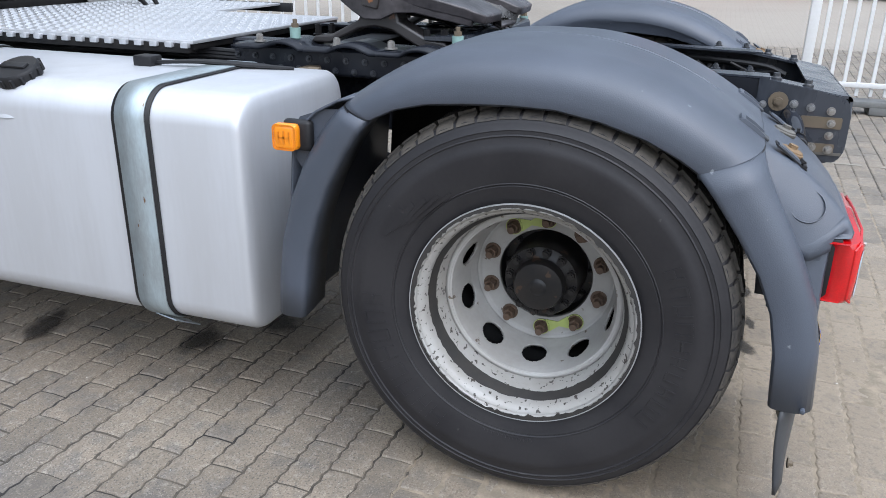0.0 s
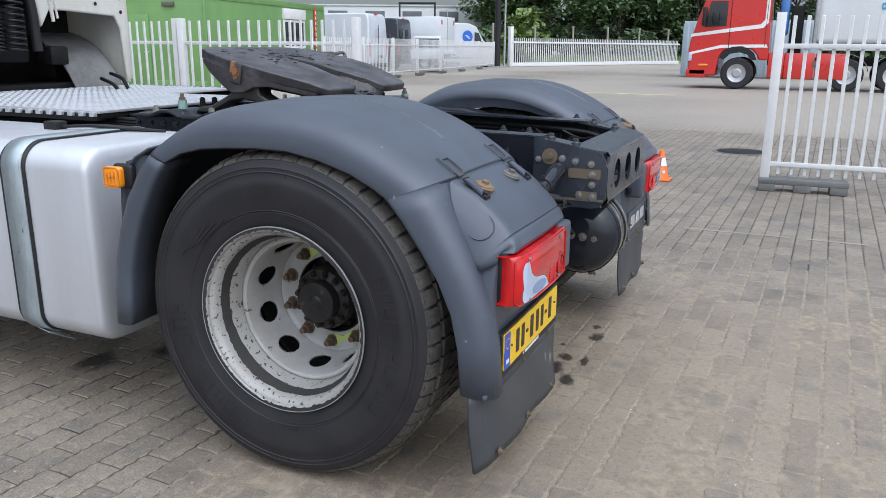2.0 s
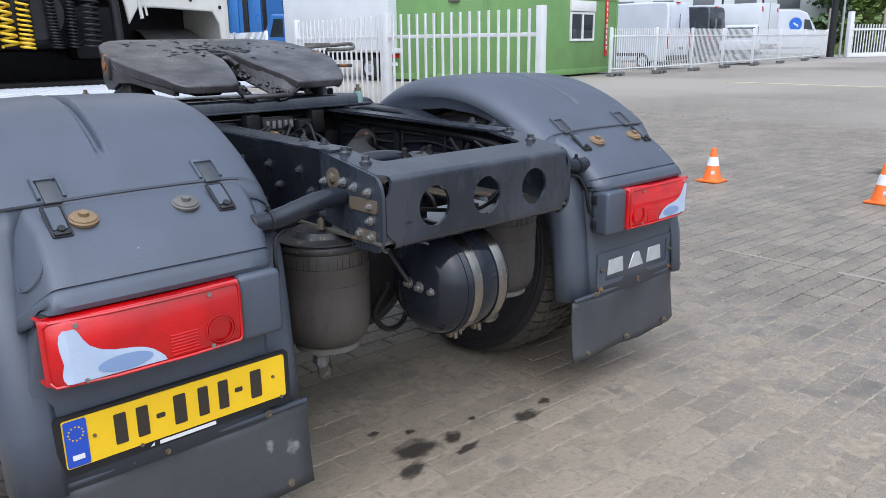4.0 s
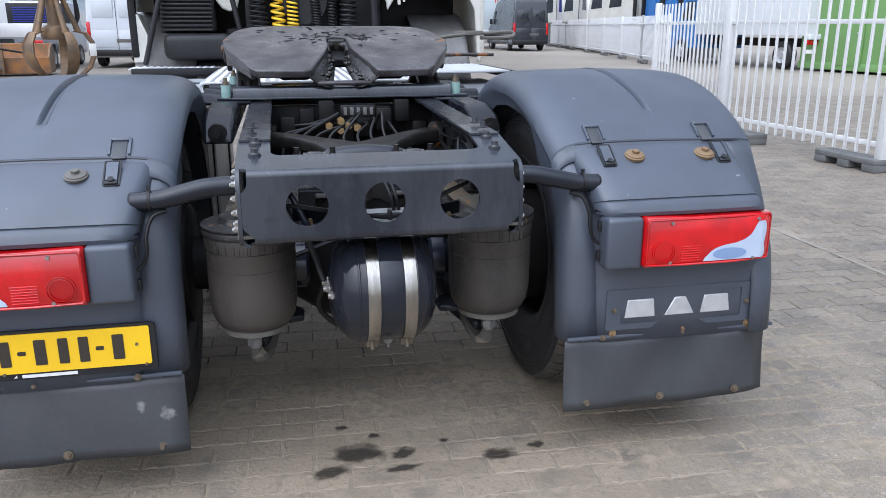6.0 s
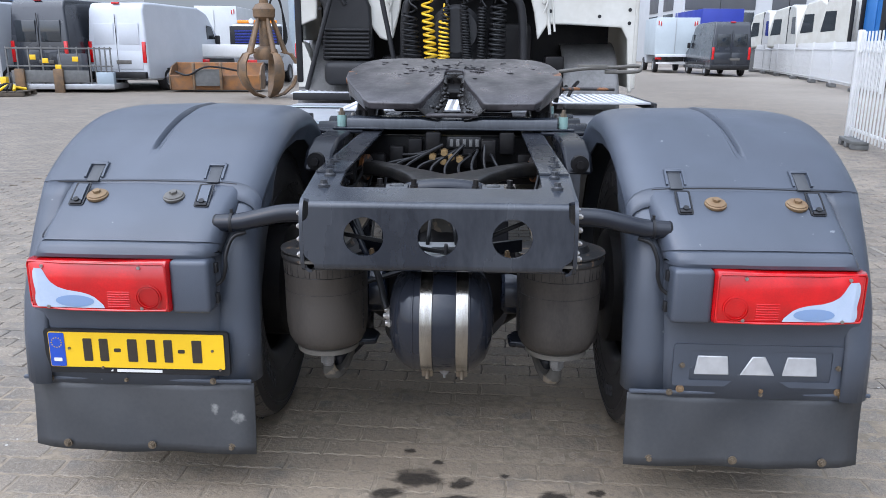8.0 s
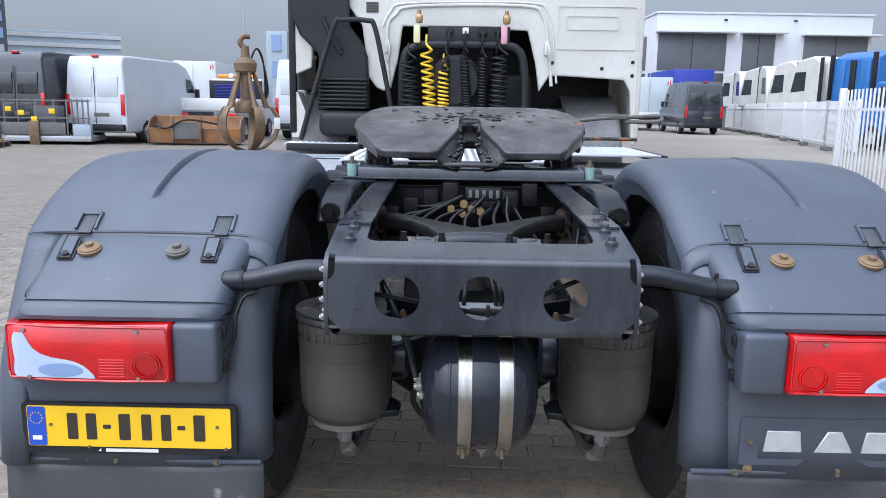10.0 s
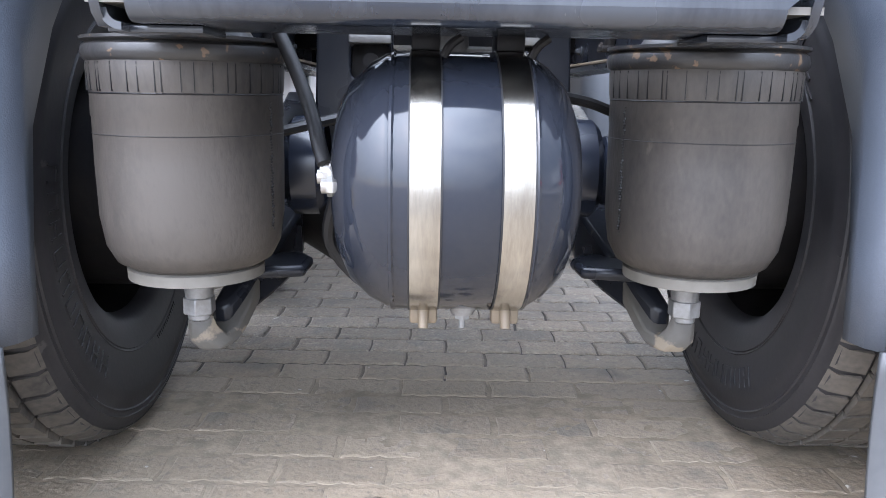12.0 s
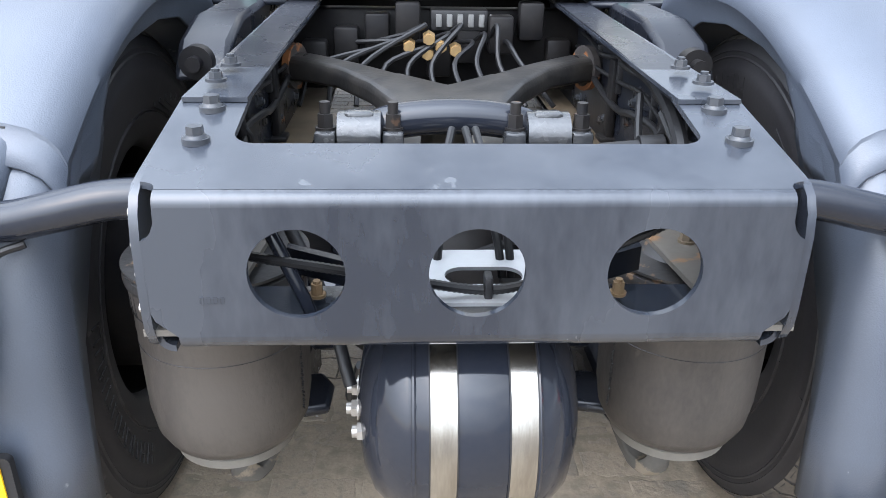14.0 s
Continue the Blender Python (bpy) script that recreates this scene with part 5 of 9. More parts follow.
for s in (-1, 1):
    for y in (-0.642, -0.55):
        bm = B()
        p = Vector((s * 0.324, y, CM_TOP + 0.0055 + 0.169 * (y - CM_Y - 0.0145)))
        cyl(bm, p - Vector((0, 0, 0.004)), p + Vector((0, -0.0, 0.003)), 0.0165, seg=18)
        cyl(bm, p + Vector((0, 0, 0.003)), p + Vector((0, 0, 0.007)), 0.0135, 0.0115, seg=18)
        cyl(bm, p + Vector((0, 0, 0.007)), p + Vector((0, 0, 0.017)), 0.0108, 0.0104, seg=6)
        part("top_bolt", bm, M_BOLT_DARK, cross)
    for y, z, r, mat in ((-0.562, 0.937, 0.017, M_OLIVE), (-0.655, 0.925, 0.010, M_STEELBOLT), (-0.607, 0.932, 0.010, M_STEELBOLT), (-0.712, 0.918, 0.010, M_BOLT), (-0.718, 0.882, 0.010, M_BOLT), (-0.718, 0.845, 0.010, M_BOLT),
                         (-0.722, 0.803, 0.011, M_BOLT), (-0.675, 0.807, 0.011, M_BOLT), (-0.52, 0.925, 0.009, M_STEELBOLT)):
        bm = B()
        hexbolt(bm, (s * 0.3715, y, z), (s, 0, 0), r * 0.85, 0.009, r * (1.7 if r > 0.015 else 1.25))
        part("side_bolt", bm, mat, cross)
    bm = B()
    slab(bm, rounded(0.115, 0.034, 0.005, 3, -0.69, 0.883), 0.004, Matrix.Translation((s * 0.3725 - 0.002, 0, 0)) @ PX)
    slab(bm, rounded(0.075, 0.03, 0.004, 3, -0.70, 0.805), 0.004, Matrix.Translation((s * 0.3725 - 0.002, 0, 0)) @ PX)
    part("stiffener_plate", bm, M_OLIVE, cross)
bm = B()
for i, dx in enumerate((-0.011, -0.0035, 0.004, 0.0115)):
    slab(bm, rounded(0.005, 0.009, 0.001, 2, -0.292 + dx, 0.836), 0.0012, Matrix.Translation((0, CM_Y - 0.001, 0)) @ PY, [rounded(0.003, 0.007, 0.0006, 2, -0.292 + dx, 0.836)])
part("stamped_number", bm, M_CROSS, cross)

# inner crossmembers, axle, suspension
bm = B()
box(bm, (0, 0.50, 0.90), (0.74, 0.06, 0.2), 0.01)
part("rail_crossmember", bm, M_DARK, truck)
bm = B()
box(bm, (0, 1.0, 0.88), (0.74, 0.16, 0.24), 0.02)
part("gearbox_crossmember", bm, M_DARK, truck)
for k in range(9):
    bm = B()
    box(bm, (-0.3 + 0.075 * k, 0.40 + 0.02 * (k % 3), 0.89 + 0.03 * ((k * 5) % 4)), (0.06, 0.05, 0.09), 0.008)
    part("valve_block", bm, M_DARK, truck)
bm = B()
box(bm, (0.05, 0.44, 0.98), (0.14, 0.06, 0.05), 0.006)
part("control_unit", bm, M_BLACK, truck)
for k in range(6):
    bm = B()
    box(bm, (0.0 + 0.026 * k, 0.408, 0.98), (0.014, 0.012, 0.03), 0.002)
    part("connector", bm, M_FOOT, truck)
for x, z in ((-0.072, 0.935), (-0.026, 0.952), (0.002, 0.935), (-0.029, 0.918), (0.036, 0.926)):
    bm = B()
    cyl(bm, (x, 0.34, z), (x, 0.30, z), 0.016, 0.015, seg=6)
    cyl(bm, (x, 0.30, z), (x, 0.292, z), 0.012, seg=12)
    part("brass_fitting", bm, M_BRASS, truck, "brass air line fitting")
for k in range(10):
    x = -0.2 + 0.04 * k
    bm = B()
    tube(bm, [(x, 0.40, 0.93), (x * 0.7 + 0.05, 0.33, 0.94 + 0.02 * (k % 3)), (x * 1.3 - 0.02, 0.27, 0.90), (x * 1.6, 0.2, 0.82)], 0.006, 7)
    part("air_hose", bm, M_CABLE, truck)
# v-shaped control arm with clamp blocks
bm = B()
for s in (-1, 1):
    rows = []
    for x, y, z, w, h in ((0.0, -0.17, 0.922, 0.095, 0.045), (0.05, -0.11, 0.926, 0.07, 0.045), (0.12, -0.01, 0.930, 0.042, 0.045), (0.20, 0.10, 0.932, 0.030, 0.045), (0.28, 0.185, 0.932, 0.029, 0.05), (0.325, 0.22, 0.932, 0.032, 0.055)):
        rows.append([(s * (x + w * 0.75), y - w, z - h), (s * (x + w * 0.75), y - w, z - 0.012), (s * (x + w * 0.55), y - w * 0.75, z), (s * (x - w * 0.55), y + w * 0.75, z), (s * (x - w * 0.75), y + w, z - 0.012), (s * (x - w * 0.75), y + w, z - h)])
    loft(bm, rows, True, True)
    cyl(bm, (s * 0.315, 0.22, 0.9), (s * 0.37, 0.235, 0.9), 0.04, seg=20)
arm = soften(part("control_arm", bm, M_ARM, truck, "grimy forged v-shaped control arm"), 0.01, 3)
for s in (-1, 1):
    bm = B()
    cyl(bm, (s * 0.318, 0.215, 0.905), (s * 0.332, 0.22, 0.905), 0.05, seg=24)
    part("bush_ring", bm, M_PIVOT, arm, "rusty bush ring")
    bm = B()
    hexbolt(bm, (s * 0.30, 0.205, 0.905), (-s, -0.3, 0), 0.02, 0.03, 0.03)
    part("bush_bolt", bm, M_DARK, arm)
bm = B()
tube(bm, [(-0.15, -0.26, 0.88), (-0.1, -0.262, 0.905), (0.0, -0.265, 0.915), (0.1, -0.262, 0.905), (0.15, -0.26, 0.88)], 0.03, 14)
part("arm_bow", bm, M_GLOSS, arm)
for s in (-1, 1):
    bm = B()
    cyl(bm, (s * 0.12, -0.28, 0.885), (s * 0.19, -0.28, 0.885), 0.042, seg=28)
    box(bm, (s * 0.155, -0.285, 0.915), (0.05, 0.03, 0.03), 0.008)
    for dx in (-0.055, 0.055):
        box(bm, (s * 0.155 + dx, -0.29, 0.875), (0.036, 0.05, 0.05), 0.006)
    part("clamp_block", bm, M_CLAMP, arm)
    for dx in (-0.055, 0.055):
        bm = B()
        hexbolt(bm, (s * 0.155 + dx, -0.29, 0.90), (0, 0, 1), 0.014, 0.022, 0.017)
        cyl(bm, (s * 0.155 + dx, -0.29, 0.92), (s * 0.155 + dx, -0.29, 0.945), 0.009, seg=10)
        part("clamp_bolt", bm, M_HUB, arm)
bm = B()
lathe(bm, [(0.09, -0.9), (0.095, -0.33), (0.11, -0.28), (0.15, -0.215), (0.20, -0.14), (0.232, -0.07), (0.243, 0.0), (0.232, 0.07), (0.20, 0.14), (0.15, 0.215), (0.11, 0.28), (0.095, 0.33), (0.09, 0.9)], (0, 0, 0.51), "X", 36)
lathe(bm, [(0.0005, -0.20), (0.06, -0.195), (0.13, -0.16), (0.18, -0.10), (0.2, -0.02)], (0.0, 0, 0.51), "Y", 36)
axle = part("drive_axle", bm, M_DARK, truck, "black banjo drive axle housing")
bm = B()
lathe(bm, [(0.17, -0.12), (0.2, -0.12), (0.205, -0.10), (0.2, -0.08)], (0.03, -0.02, 0.50), "Y", 40)
part("axle_ring", bm, M_FRAME, axle)
bm = B()
box(bm, (0, 0.02, 0.74), (0.30, 0.2, 0.09), 0.02)
cyl(bm, (0, -0.05, 0.68), (0, -0.05, 0.9), 0.06, 0.045, seg=20)
part("axle_carrier", bm, M_FOOTCAST, axle, "pale dusty cast bracket on the axle")
for s in (-1, 1):
    # trailing beam and foot below the air spring
    bm = B()
    rows = []
    for x, y, z, w, h in ((0.345, -0.415, 0.362, 0.014, 0.022), (0.325, -0.375, 0.385, 0.020, 0.034), (0.298, -0.31, 0.420, 0.028, 0.048), (0.29, -0.20, 0.450, 0.040, 0.066), (0.33, 0.0, 0.470, 0.055, 0.085), (0.38, 0.4, 0.55, 0.045, 0.06), (0.41, 0.9, 0.66, 0.04, 0.05)):
        rows.append([(s * (x - w), y, z - h), (s * (x + w), y, z - h), (s * (x + w), y, z + h * 0.6), (s * (x - w), y, z + h * 0.6)])
    loft(bm, rows, True, True)
    # shoe that the spring plate is bolted to
    slab(bm, [(0.215, -0.40), (0.30, -0.42), (0.345, -0.40), (0.345, -0.30), (0.235, -0.29), (0.212, -0.33)] if s > 0 else [(-0.215, -0.40), (-0.30, -0.42), (-0.345, -0.40), (-0.345, -0.30), (-0.235, -0.29), (-0.212, -0.33)], 0.02, pose(0, 0, 0.415))
    beam = soften(part("spring_beam", bm, M_FRAME, truck, "black trailing suspension beam"), 0.008, 2)
    bm = B()
    cyl(bm, (s * 0.367, -0.445, 0.445), (s * 0.367, -0.445, 0.395), 0.022, 0.0205, seg=18)
    cyl(bm, (s * 0.367, -0.445, 0.397), (s * 0.367, -0.445, 0.371), 0.0245, seg=6)
    cyl(bm, (s * 0.367, -0.445, 0.372), (s * 0.367, -0.445, 0.362), 0.0175, seg=14)
    soften(part("foot_bolt", bm, M_STEELBOLT, beam, "dusty zinc bolt below the air spring"), 0.002, 2)
    bm = B()
    rows = []
    for x, y, z, w, h in ((0.366, -0.448, 0.366, 0.017, 0.012), (0.362, -0.447, 0.342, 0.022, 0.014), (0.352, -0.44, 0.327, 0.024, 0.013), (0.338, -0.42, 0.331, 0.023, 0.015), (0.325, -0.395, 0.352, 0.021, 0.02), (0.312, -0.36, 0.385, 0.02, 0.024)):
        rows.append([(s * (x + w * c), y - 0.012 * q, z + h * d) for c, d, q in ((-1, -0.6, 0.5), (-0.6, -1, 1), (0.6, -1, 1), (1, -0.6, 0.5), (1, 0.8, 0), (-1, 0.8, 0))])
    loft(bm, rows, True, True)
    soften(part("beam_foot", bm, M_FOOTCAST, beam, "dusty cast foot"), 0.004)
    bm = B()
    lathe(bm, [(0.0005, 0.0), (0.045, 0.0), (0.055, 0.006), (0.06, 0.03), (0.055, 0.06)], (s * 0.25, -0.33, 0.58), "X", 24, s)
    lathe(bm, [(0.07, 0.0), (0.08, 0.01), (0.08, 0.05), (0.07, 0.06), (0.05, 0.06)], (s * 0.19, -0.30, 0.58), "X", 28, s)
    part("brake_chamber", bm, M_CHAMBER, beam, "dark blue painted brake chamber")
    # air spring
    c = (s * 0.358, -0.475, 0.0)
    bm = B()
    lathe(bm, [(0.0005, 0.742), (0.10, 0.742), (0.128, 0.740), (0.130, 0.729), (0.1285, 0.70), (0.127, 0.695), (0.1275, 0.665), (0.1265, 0.663), (0.1265, 0.60), (0.125, 0.53), (0.119, 0.49), (0.107, 0.467), (0.09, 0.457), (0.07, 0.455)], c, "Z", 64)
    bag = part("air_spring", bm, M_BAG, truck, "dusty grey-brown rubber air spring bellows", 60)
    spread = random.Random(5)
    # thin moulded grooves, their shade drawn as black bars
    for k in range(22):
        a = radians(184 + 172 * k / 21 + spread.uniform(-3.0, 3.0))
        bm = B()
        box(bm, (0, 0, 0), (0.0022, 0.0011, 0.036), 0)
        bmesh.ops.transform(bm, matrix=Matrix.Translation((c[0] + 0.1288 * math.cos(a), c[1] + 0.1288 * math.sin(a), 0.715)) @ Matrix.Rotation(a, 4, 'Z'), verts=bm.verts[:])
        part("bellows_rib", bm, M_CABLE, bag)
    for z, r, w, m in ((0.6945, 0.1272, 0.0011, M_CABLE), (0.642, 0.1266, 0.0006, M_TYRE)):
        bm = B()
        lathe(bm, [(r, z - w), (r + 0.0009, z), (r, z + w)], c, "Z", 64)
        part("moulding_line", bm, m, bag)
    bm = B()
    for k in range(46):
        a = radians(-20 if s < 0 else -160) + spread.uniform(-0.012, 0.012)
        p = Vector((c[0] + 0.1265 * math.cos(a), c[1] + 0.1265 * math.sin(a), 0.685 - 0.0038 * k))
        bmesh.ops.create_icosphere(bm, subdivisions=1, radius=spread.uniform(0.0012, 0.0026), matrix=Matrix.Translation(p))
    tagged(part("moulding_seam", bm, M_CABLE, bag), kind="stuff")
    bm = B()
    lathe(bm, [(0.10, 0.737), (0.129, 0.735), (0.1335, 0.739), (0.135, 0.747), (0.133, 0.755), (0.127, 0.759), (0.135, 0.762), (0.135, 0.766), (0.09, 0.770), (0.08, 0.786), (0.0005, 0.786)], c, "Z", 64)
    part("bead_plate", bm, M_BEAD, bag, "rust-flecked black bead plate")
    bm = B()
    lathe(bm, [(0.0005, 0.436), (0.08, 0.436), (0.094, 0.440), (0.095, 0.455), (0.08, 0.464)], c, "Z", 48)
    part("piston_plate", bm, M_PALE, bag, "pale piston base plate")
    for dx in (-0.03, 0.035):
        bm = B()
        hexbolt(bm, (c[0] + dx, c[1] - 0.04, 0.794), (0, 0, 1), 0.01, 0.022, 0.013)
        part("stud", bm, M_OLIVE, bag)
    bm = B()
    slab(bm, [(0.30, -0.76), (0.375, -0.76), (0.375, -0.36), (0.27, -0.42)] if s > 0 else [(-0.30, -0.76), (-0.375, -0.76), (-0.375, -0.36), (-0.27, -0.42)], 0.008, pose(0, 0, 0.786))
    part("spring_bracket", bm, M_BRACKET, truck, "dusty brown steel spring bracket")

# painted brake calipers seen between the springs and the reservoir
for s in (-1, 1):
    bm = B()
    slab(bm, [(0.085, 0.80), (0.21, 0.80), (0.215, 0.66), (0.185, 0.64), (0.165, 0.69), (0.085, 0.70)] if s > 0 else [(-0.085, 0.80), (-0.21, 0.80), (-0.215, 0.66), (-0.185, 0.64), (-0.165, 0.69), (-0.085, 0.70)], 0.05, Matrix.Translation((0, -0.25, 0)) @ PY, [rounded(0.066, 0.056, 0.012, 4, s * 0.122, 0.748)])
    caliper = soften(part("brake_caliper", bm, M_FRAME, truck, "dark blue painted brake caliper"), 0.006, 2)
    bm = B()
    box(bm, (s * 0.122, -0.215, 0.748), (0.07, 0.03, 0.06), 0.004)
    cyl(bm, (s * 0.122, -0.228, 0.75), (s * 0.122, -0.245, 0.75), 0.013, seg=12)
    part("caliper_recess", bm, M_DARK, caliper)
    bm = B()
    box(bm, (s * 0.122, -0.256, 0.784), (0.07, 0.016, 0.014), 0.003)
    part("pad_bar", bm, M_CAST, caliper)

# air reservoir with two bands
bm = B()
TC = Vector((0.008, -0.610, 0.592))
prof = [(0.0005, -0.148), (0.05, -0.145), (0.09, -0.137), (0.122, -0.122), (0.144, -0.099), (0.155, -0.078), (0.156, -0.072), (0.1585, -0.07), (0.1585, 0.085), (0.156, 0.087), (0.155, 0.093), (0.144, 0.111), (0.122, 0.133), (0.09, 0.147), (0.05, 0.155), (0.0005, 0.158)]
lathe(bm, prof, TC - Vector((0.008, 0, 0)), "X", 72)
tank = part("air_reservoir", bm, M_GLOSS, truck, "glossy dark blue-grey air reservoir", 60)
for x in (-0.033, 0.067):
    bm = B()
    lathe(bm, [(0.1585, -0.0165), (0.1605, -0.0165), (0.1612, 0.0), (0.1605, 0.0165), (0.1585, 0.0165)], (x, TC.y, TC.z), "X", 72)
    band = part("tank_band", bm, M_BAND, tank, "polished steel band")
    bm = B()
    lathe(bm, [(0.1588, -0.0185), (0.1598, -0.0185), (0.1598, 0.0185), (0.1588, 0.0185)], (x, TC.y, TC.z), "X", 72)
    part("band_liner", bm, M_BLACK, tank)
    bm = B()
    box(bm, (x, TC.y - 0.045, TC.z - 0.158), (0.034, 0.02, 0.022), 0.004)
    cyl(bm, (x, TC.y - 0.054, TC.z - 0.150), (x, TC.y - 0.062, TC.z - 0.172), 0.0075, 0.006, seg=10)
    part("band_bolt", bm, M_OLIVE, tank)
    bm = B()
    box(bm, (x, TC.y + 0.0, TC.z + 0.168), (0.034, 0.06, 0.02), 0.003)
    tube(bm, [(x + 0.02, TC.y - 0.06, TC.z + 0.150), (x + 0.028, TC.y - 0.062, TC.z + 0.163), (x + 0.04, TC.y - 0.06, TC.z + 0.172)], 0.005, 8)
    part("band_hook", bm, M_DARK, tank)
for x in (-0.070, 0.087):
    bm = B()
    rows = []
    tube(bm, [(x, TC.y + 0.1575 * math.cos(a), TC.z + 0.1575 * math.sin(a)) for a in [radians(95 + 9 * k) for k in range(24)]], 0.0032, 6, 1)
    part("weld_seam", bm, M_GLOSS, tank)
for y, z, dx in ((-0.074, 0.002, 0.012), (-0.03, 0.008, 0.002), (0.015, 0.012, 0.0)):
    bm = B()
    p = Vector((-0.146 + dx, TC.y + y, TC.z + z))
    cyl(bm, p + Vector((0.012, 0, 0)), p - Vector((0.003, 0, 0)), 0.017, seg=16)
    cyl(bm, p - Vector((0.003, 0, 0)), p - Vector((0.011, 0, 0)), 0.0125, seg=6)
    cyl(bm, p - Vector((0.011, 0, 0)), p - Vector((0.018, 0, 0)), 0.0085, seg=12)
    part("tank_fitting", bm, M_BOLT, tank, "zinc reservoir fitting")
bm = B()
cyl(bm, (0.016, TC.y - 0.03, TC.z - 0.150), (0.016, TC.y - 0.03, TC.z - 0.162), 0.019, 0.014, seg=16)
cyl(bm, (0.016, TC.y - 0.03, TC.z - 0.162), (0.016, TC.y - 0.03, TC.z - 0.168), 0.010, seg=6)
cyl(bm, (0.016, TC.y - 0.03, TC.z - 0.168), (0.016, TC.y - 0.03, TC.z - 0.180), 0.004, seg=8)
part("drain_valve", bm, M_STEELBOLT, tank, "small grey drain valve")
# hoses behind the reservoir and through the openings
HOSE = [(-0.158, -0.604, 0.612), (-0.166, -0.59, 0.635), (-0.178, -0.565, 0.672), (-0.197, -0.54, 0.717), (-0.219, -0.52, 0.762), (-0.243, -0.50, 0.805), (-0.262, -0.48, 0.85)]
bm = B()
tube(bm, HOSE, 0.0095, 10)
part("air_hose", bm, M_CABLE, truck, "black rubber air hose")
bm = B()
tube(bm, [(-0.15, -0.50, 0.58), (-0.17, -0.45, 0.48), (-0.10, -0.42, 0.40), (0.0, -0.38, 0.39), (0.1, -0.3, 0.44)], 0.009, 8)
part("air_hose", bm, M_CABLE, truck, "black rubber air hose")
bm = B()
tube(bm, [(-0.25, -0.45, 0.64), (-0.12, -0.40, 0.67), (0.02, -0.36, 0.70), (0.12, -0.3, 0.71)], 0.008, 8)
part("air_hose", bm, M_CABLE, truck, "black rubber air hose")
bm = B()
tube(bm, [(0.14, -0.5, 0.70), (0.2, -0.46, 0.69), (0.26, -0.42, 0.67)], 0.008, 8)
part("air_hose", bm, M_CABLE, truck, "black rubber air hose")
def conduit(bm, pts, r):
    """Corrugated tube: rings that alternate in width."""
    path = smooth_path(pts, 20)
    line, gone = [path[0]], 0.0
    for p, q in zip(path, path[1:]):
        d = (q - p).length
        while gone + d >= 0.0032:
            p = p + (q - p).normalized() * (0.0032 - gone)
            d, gone = (q - p).length, 0.0
            line.append(p)
        gone += d
    up = Vector((0.1, 0.9, 0.4))
    rings = []
    for i, p in enumerate(line):
        d = (line[min(i + 1, len(line) - 1)] - line[max(i - 1, 0)]).normalized()
        u = (up - d * up.dot(d)).normalized()
        v = d.cross(u)
        rr = r if i % 2 else r * 0.86
        rings.append([bm.verts.new(p + rr * (math.cos(k * 0.785398) * u + math.sin(k * 0.785398) * v)) for k in range(8)])
    for a, b in zip(rings, rings[1:]):
        for k in range(8):
            bm.faces.new((a[k], a[(k + 1) % 8], b[(k + 1) % 8], b[k]))


bm = B()
conduit(bm, [(-0.30, -0.69, 0.862), (-0.246, -0.70, 0.855), (-0.15, -0.70, 0.838), (-0.06, -0.70, 0.822), (0.02, -0.70, 0.812), (0.08, -0.70, 0.824), (0.13, -0.70, 0.852), (0.21, -0.70, 0.888), (0.27, -0.68, 0.91)], 0.0066)
part("cable_conduit", bm, M_CABLE, truck, "black corrugated cable conduit")
bm = B()
tube(bm, [(-0.27, -0.66, 0.925), (-0.24, -0.685, 0.884), (-0.205, -0.70, 0.812), (-0.19, -0.70, 0.77)], 0.0085, 10)
part("cable_conduit", bm, M_GLOSS, truck, "smooth black air pipe")
bm = B()
box(bm, (0.02, -0.70, 0.818), (0.01, 0.024, 0.03), 0.003)
part("cable_clip", bm, M_BLACK, truck)
# pale bracket above the reservoir with an oval opening
bm = B()
slab(bm, [(-0.14, -0.72), (0.15, -0.72), (0.15, -0.565), (-0.14, -0.565)], 0.005, pose(0, 0, 0.800), [rounded(0.10, 0.05, 0.024, 6, 0.02, -0.645)])
part("reservoir_bracket", bm, M_GALV, truck, "pale steel bracket above the reservoir")
for s in (-1, 1):
    bm = B()
    slab(bm, [(0.13, -0.66), (0.235, -0.60), (0.235, -0.585), (0.13, -0.645)] if s > 0 else [(-0.13, -0.66), (-0.235, -0.60), (-0.235, -0.585), (-0.13, -0.645)], 0.035, pose(0, 0, 0.79))
    part("angle_bracket", bm, M_FRAME, truck)
    bm = B()
    hexbolt(bm, (s * 0.19, -0.665, 0.787), (0, 0, 1), 0.008, 0.014, 0.011)
    part("bracket_bolt", bm, M_RUST, truck, "rusty bolt")
bm = B()
tube(bm, [(0.01, -0.40, 0.93), (0.02, -0.50, 0.90), (0.04, -0.58, 0.84), (0.05, -0.6, 0.78)], 0.006, 8)
part("cable_conduit", bm, M_CABLE, truck, "black corrugated cable conduit")
bm = B()
tube(bm, [(0.025, -0.40, 0.93), (0.035, -0.50, 0.90), (0.055, -0.58, 0.84), (0.062, -0.6, 0.78)], 0.006, 8)
part("cable_conduit", bm, M_CABLE, truck, "black corrugated cable conduit")
bm = B()
tube(bm, [(-0.01, -0.40, 0.93), (-0.03, -0.50, 0.88), (-0.035, -0.58, 0.83), (-0.04, -0.6, 0.78)], 0.006, 8)
part("cable_conduit", bm, M_CABLE, truck, "black corrugated cable conduit")
bm = B()
tube(bm, [(0.36, 0.55, 0.985), (0.345, 0.2, 0.98), (0.34, -0.05, 0.975), (0.335, -0.25, 0.97), (0.31, -0.42, 0.965), (0.285, -0.55, 0.955), (0.27, -0.62, 0.93)], 0.011, 8)
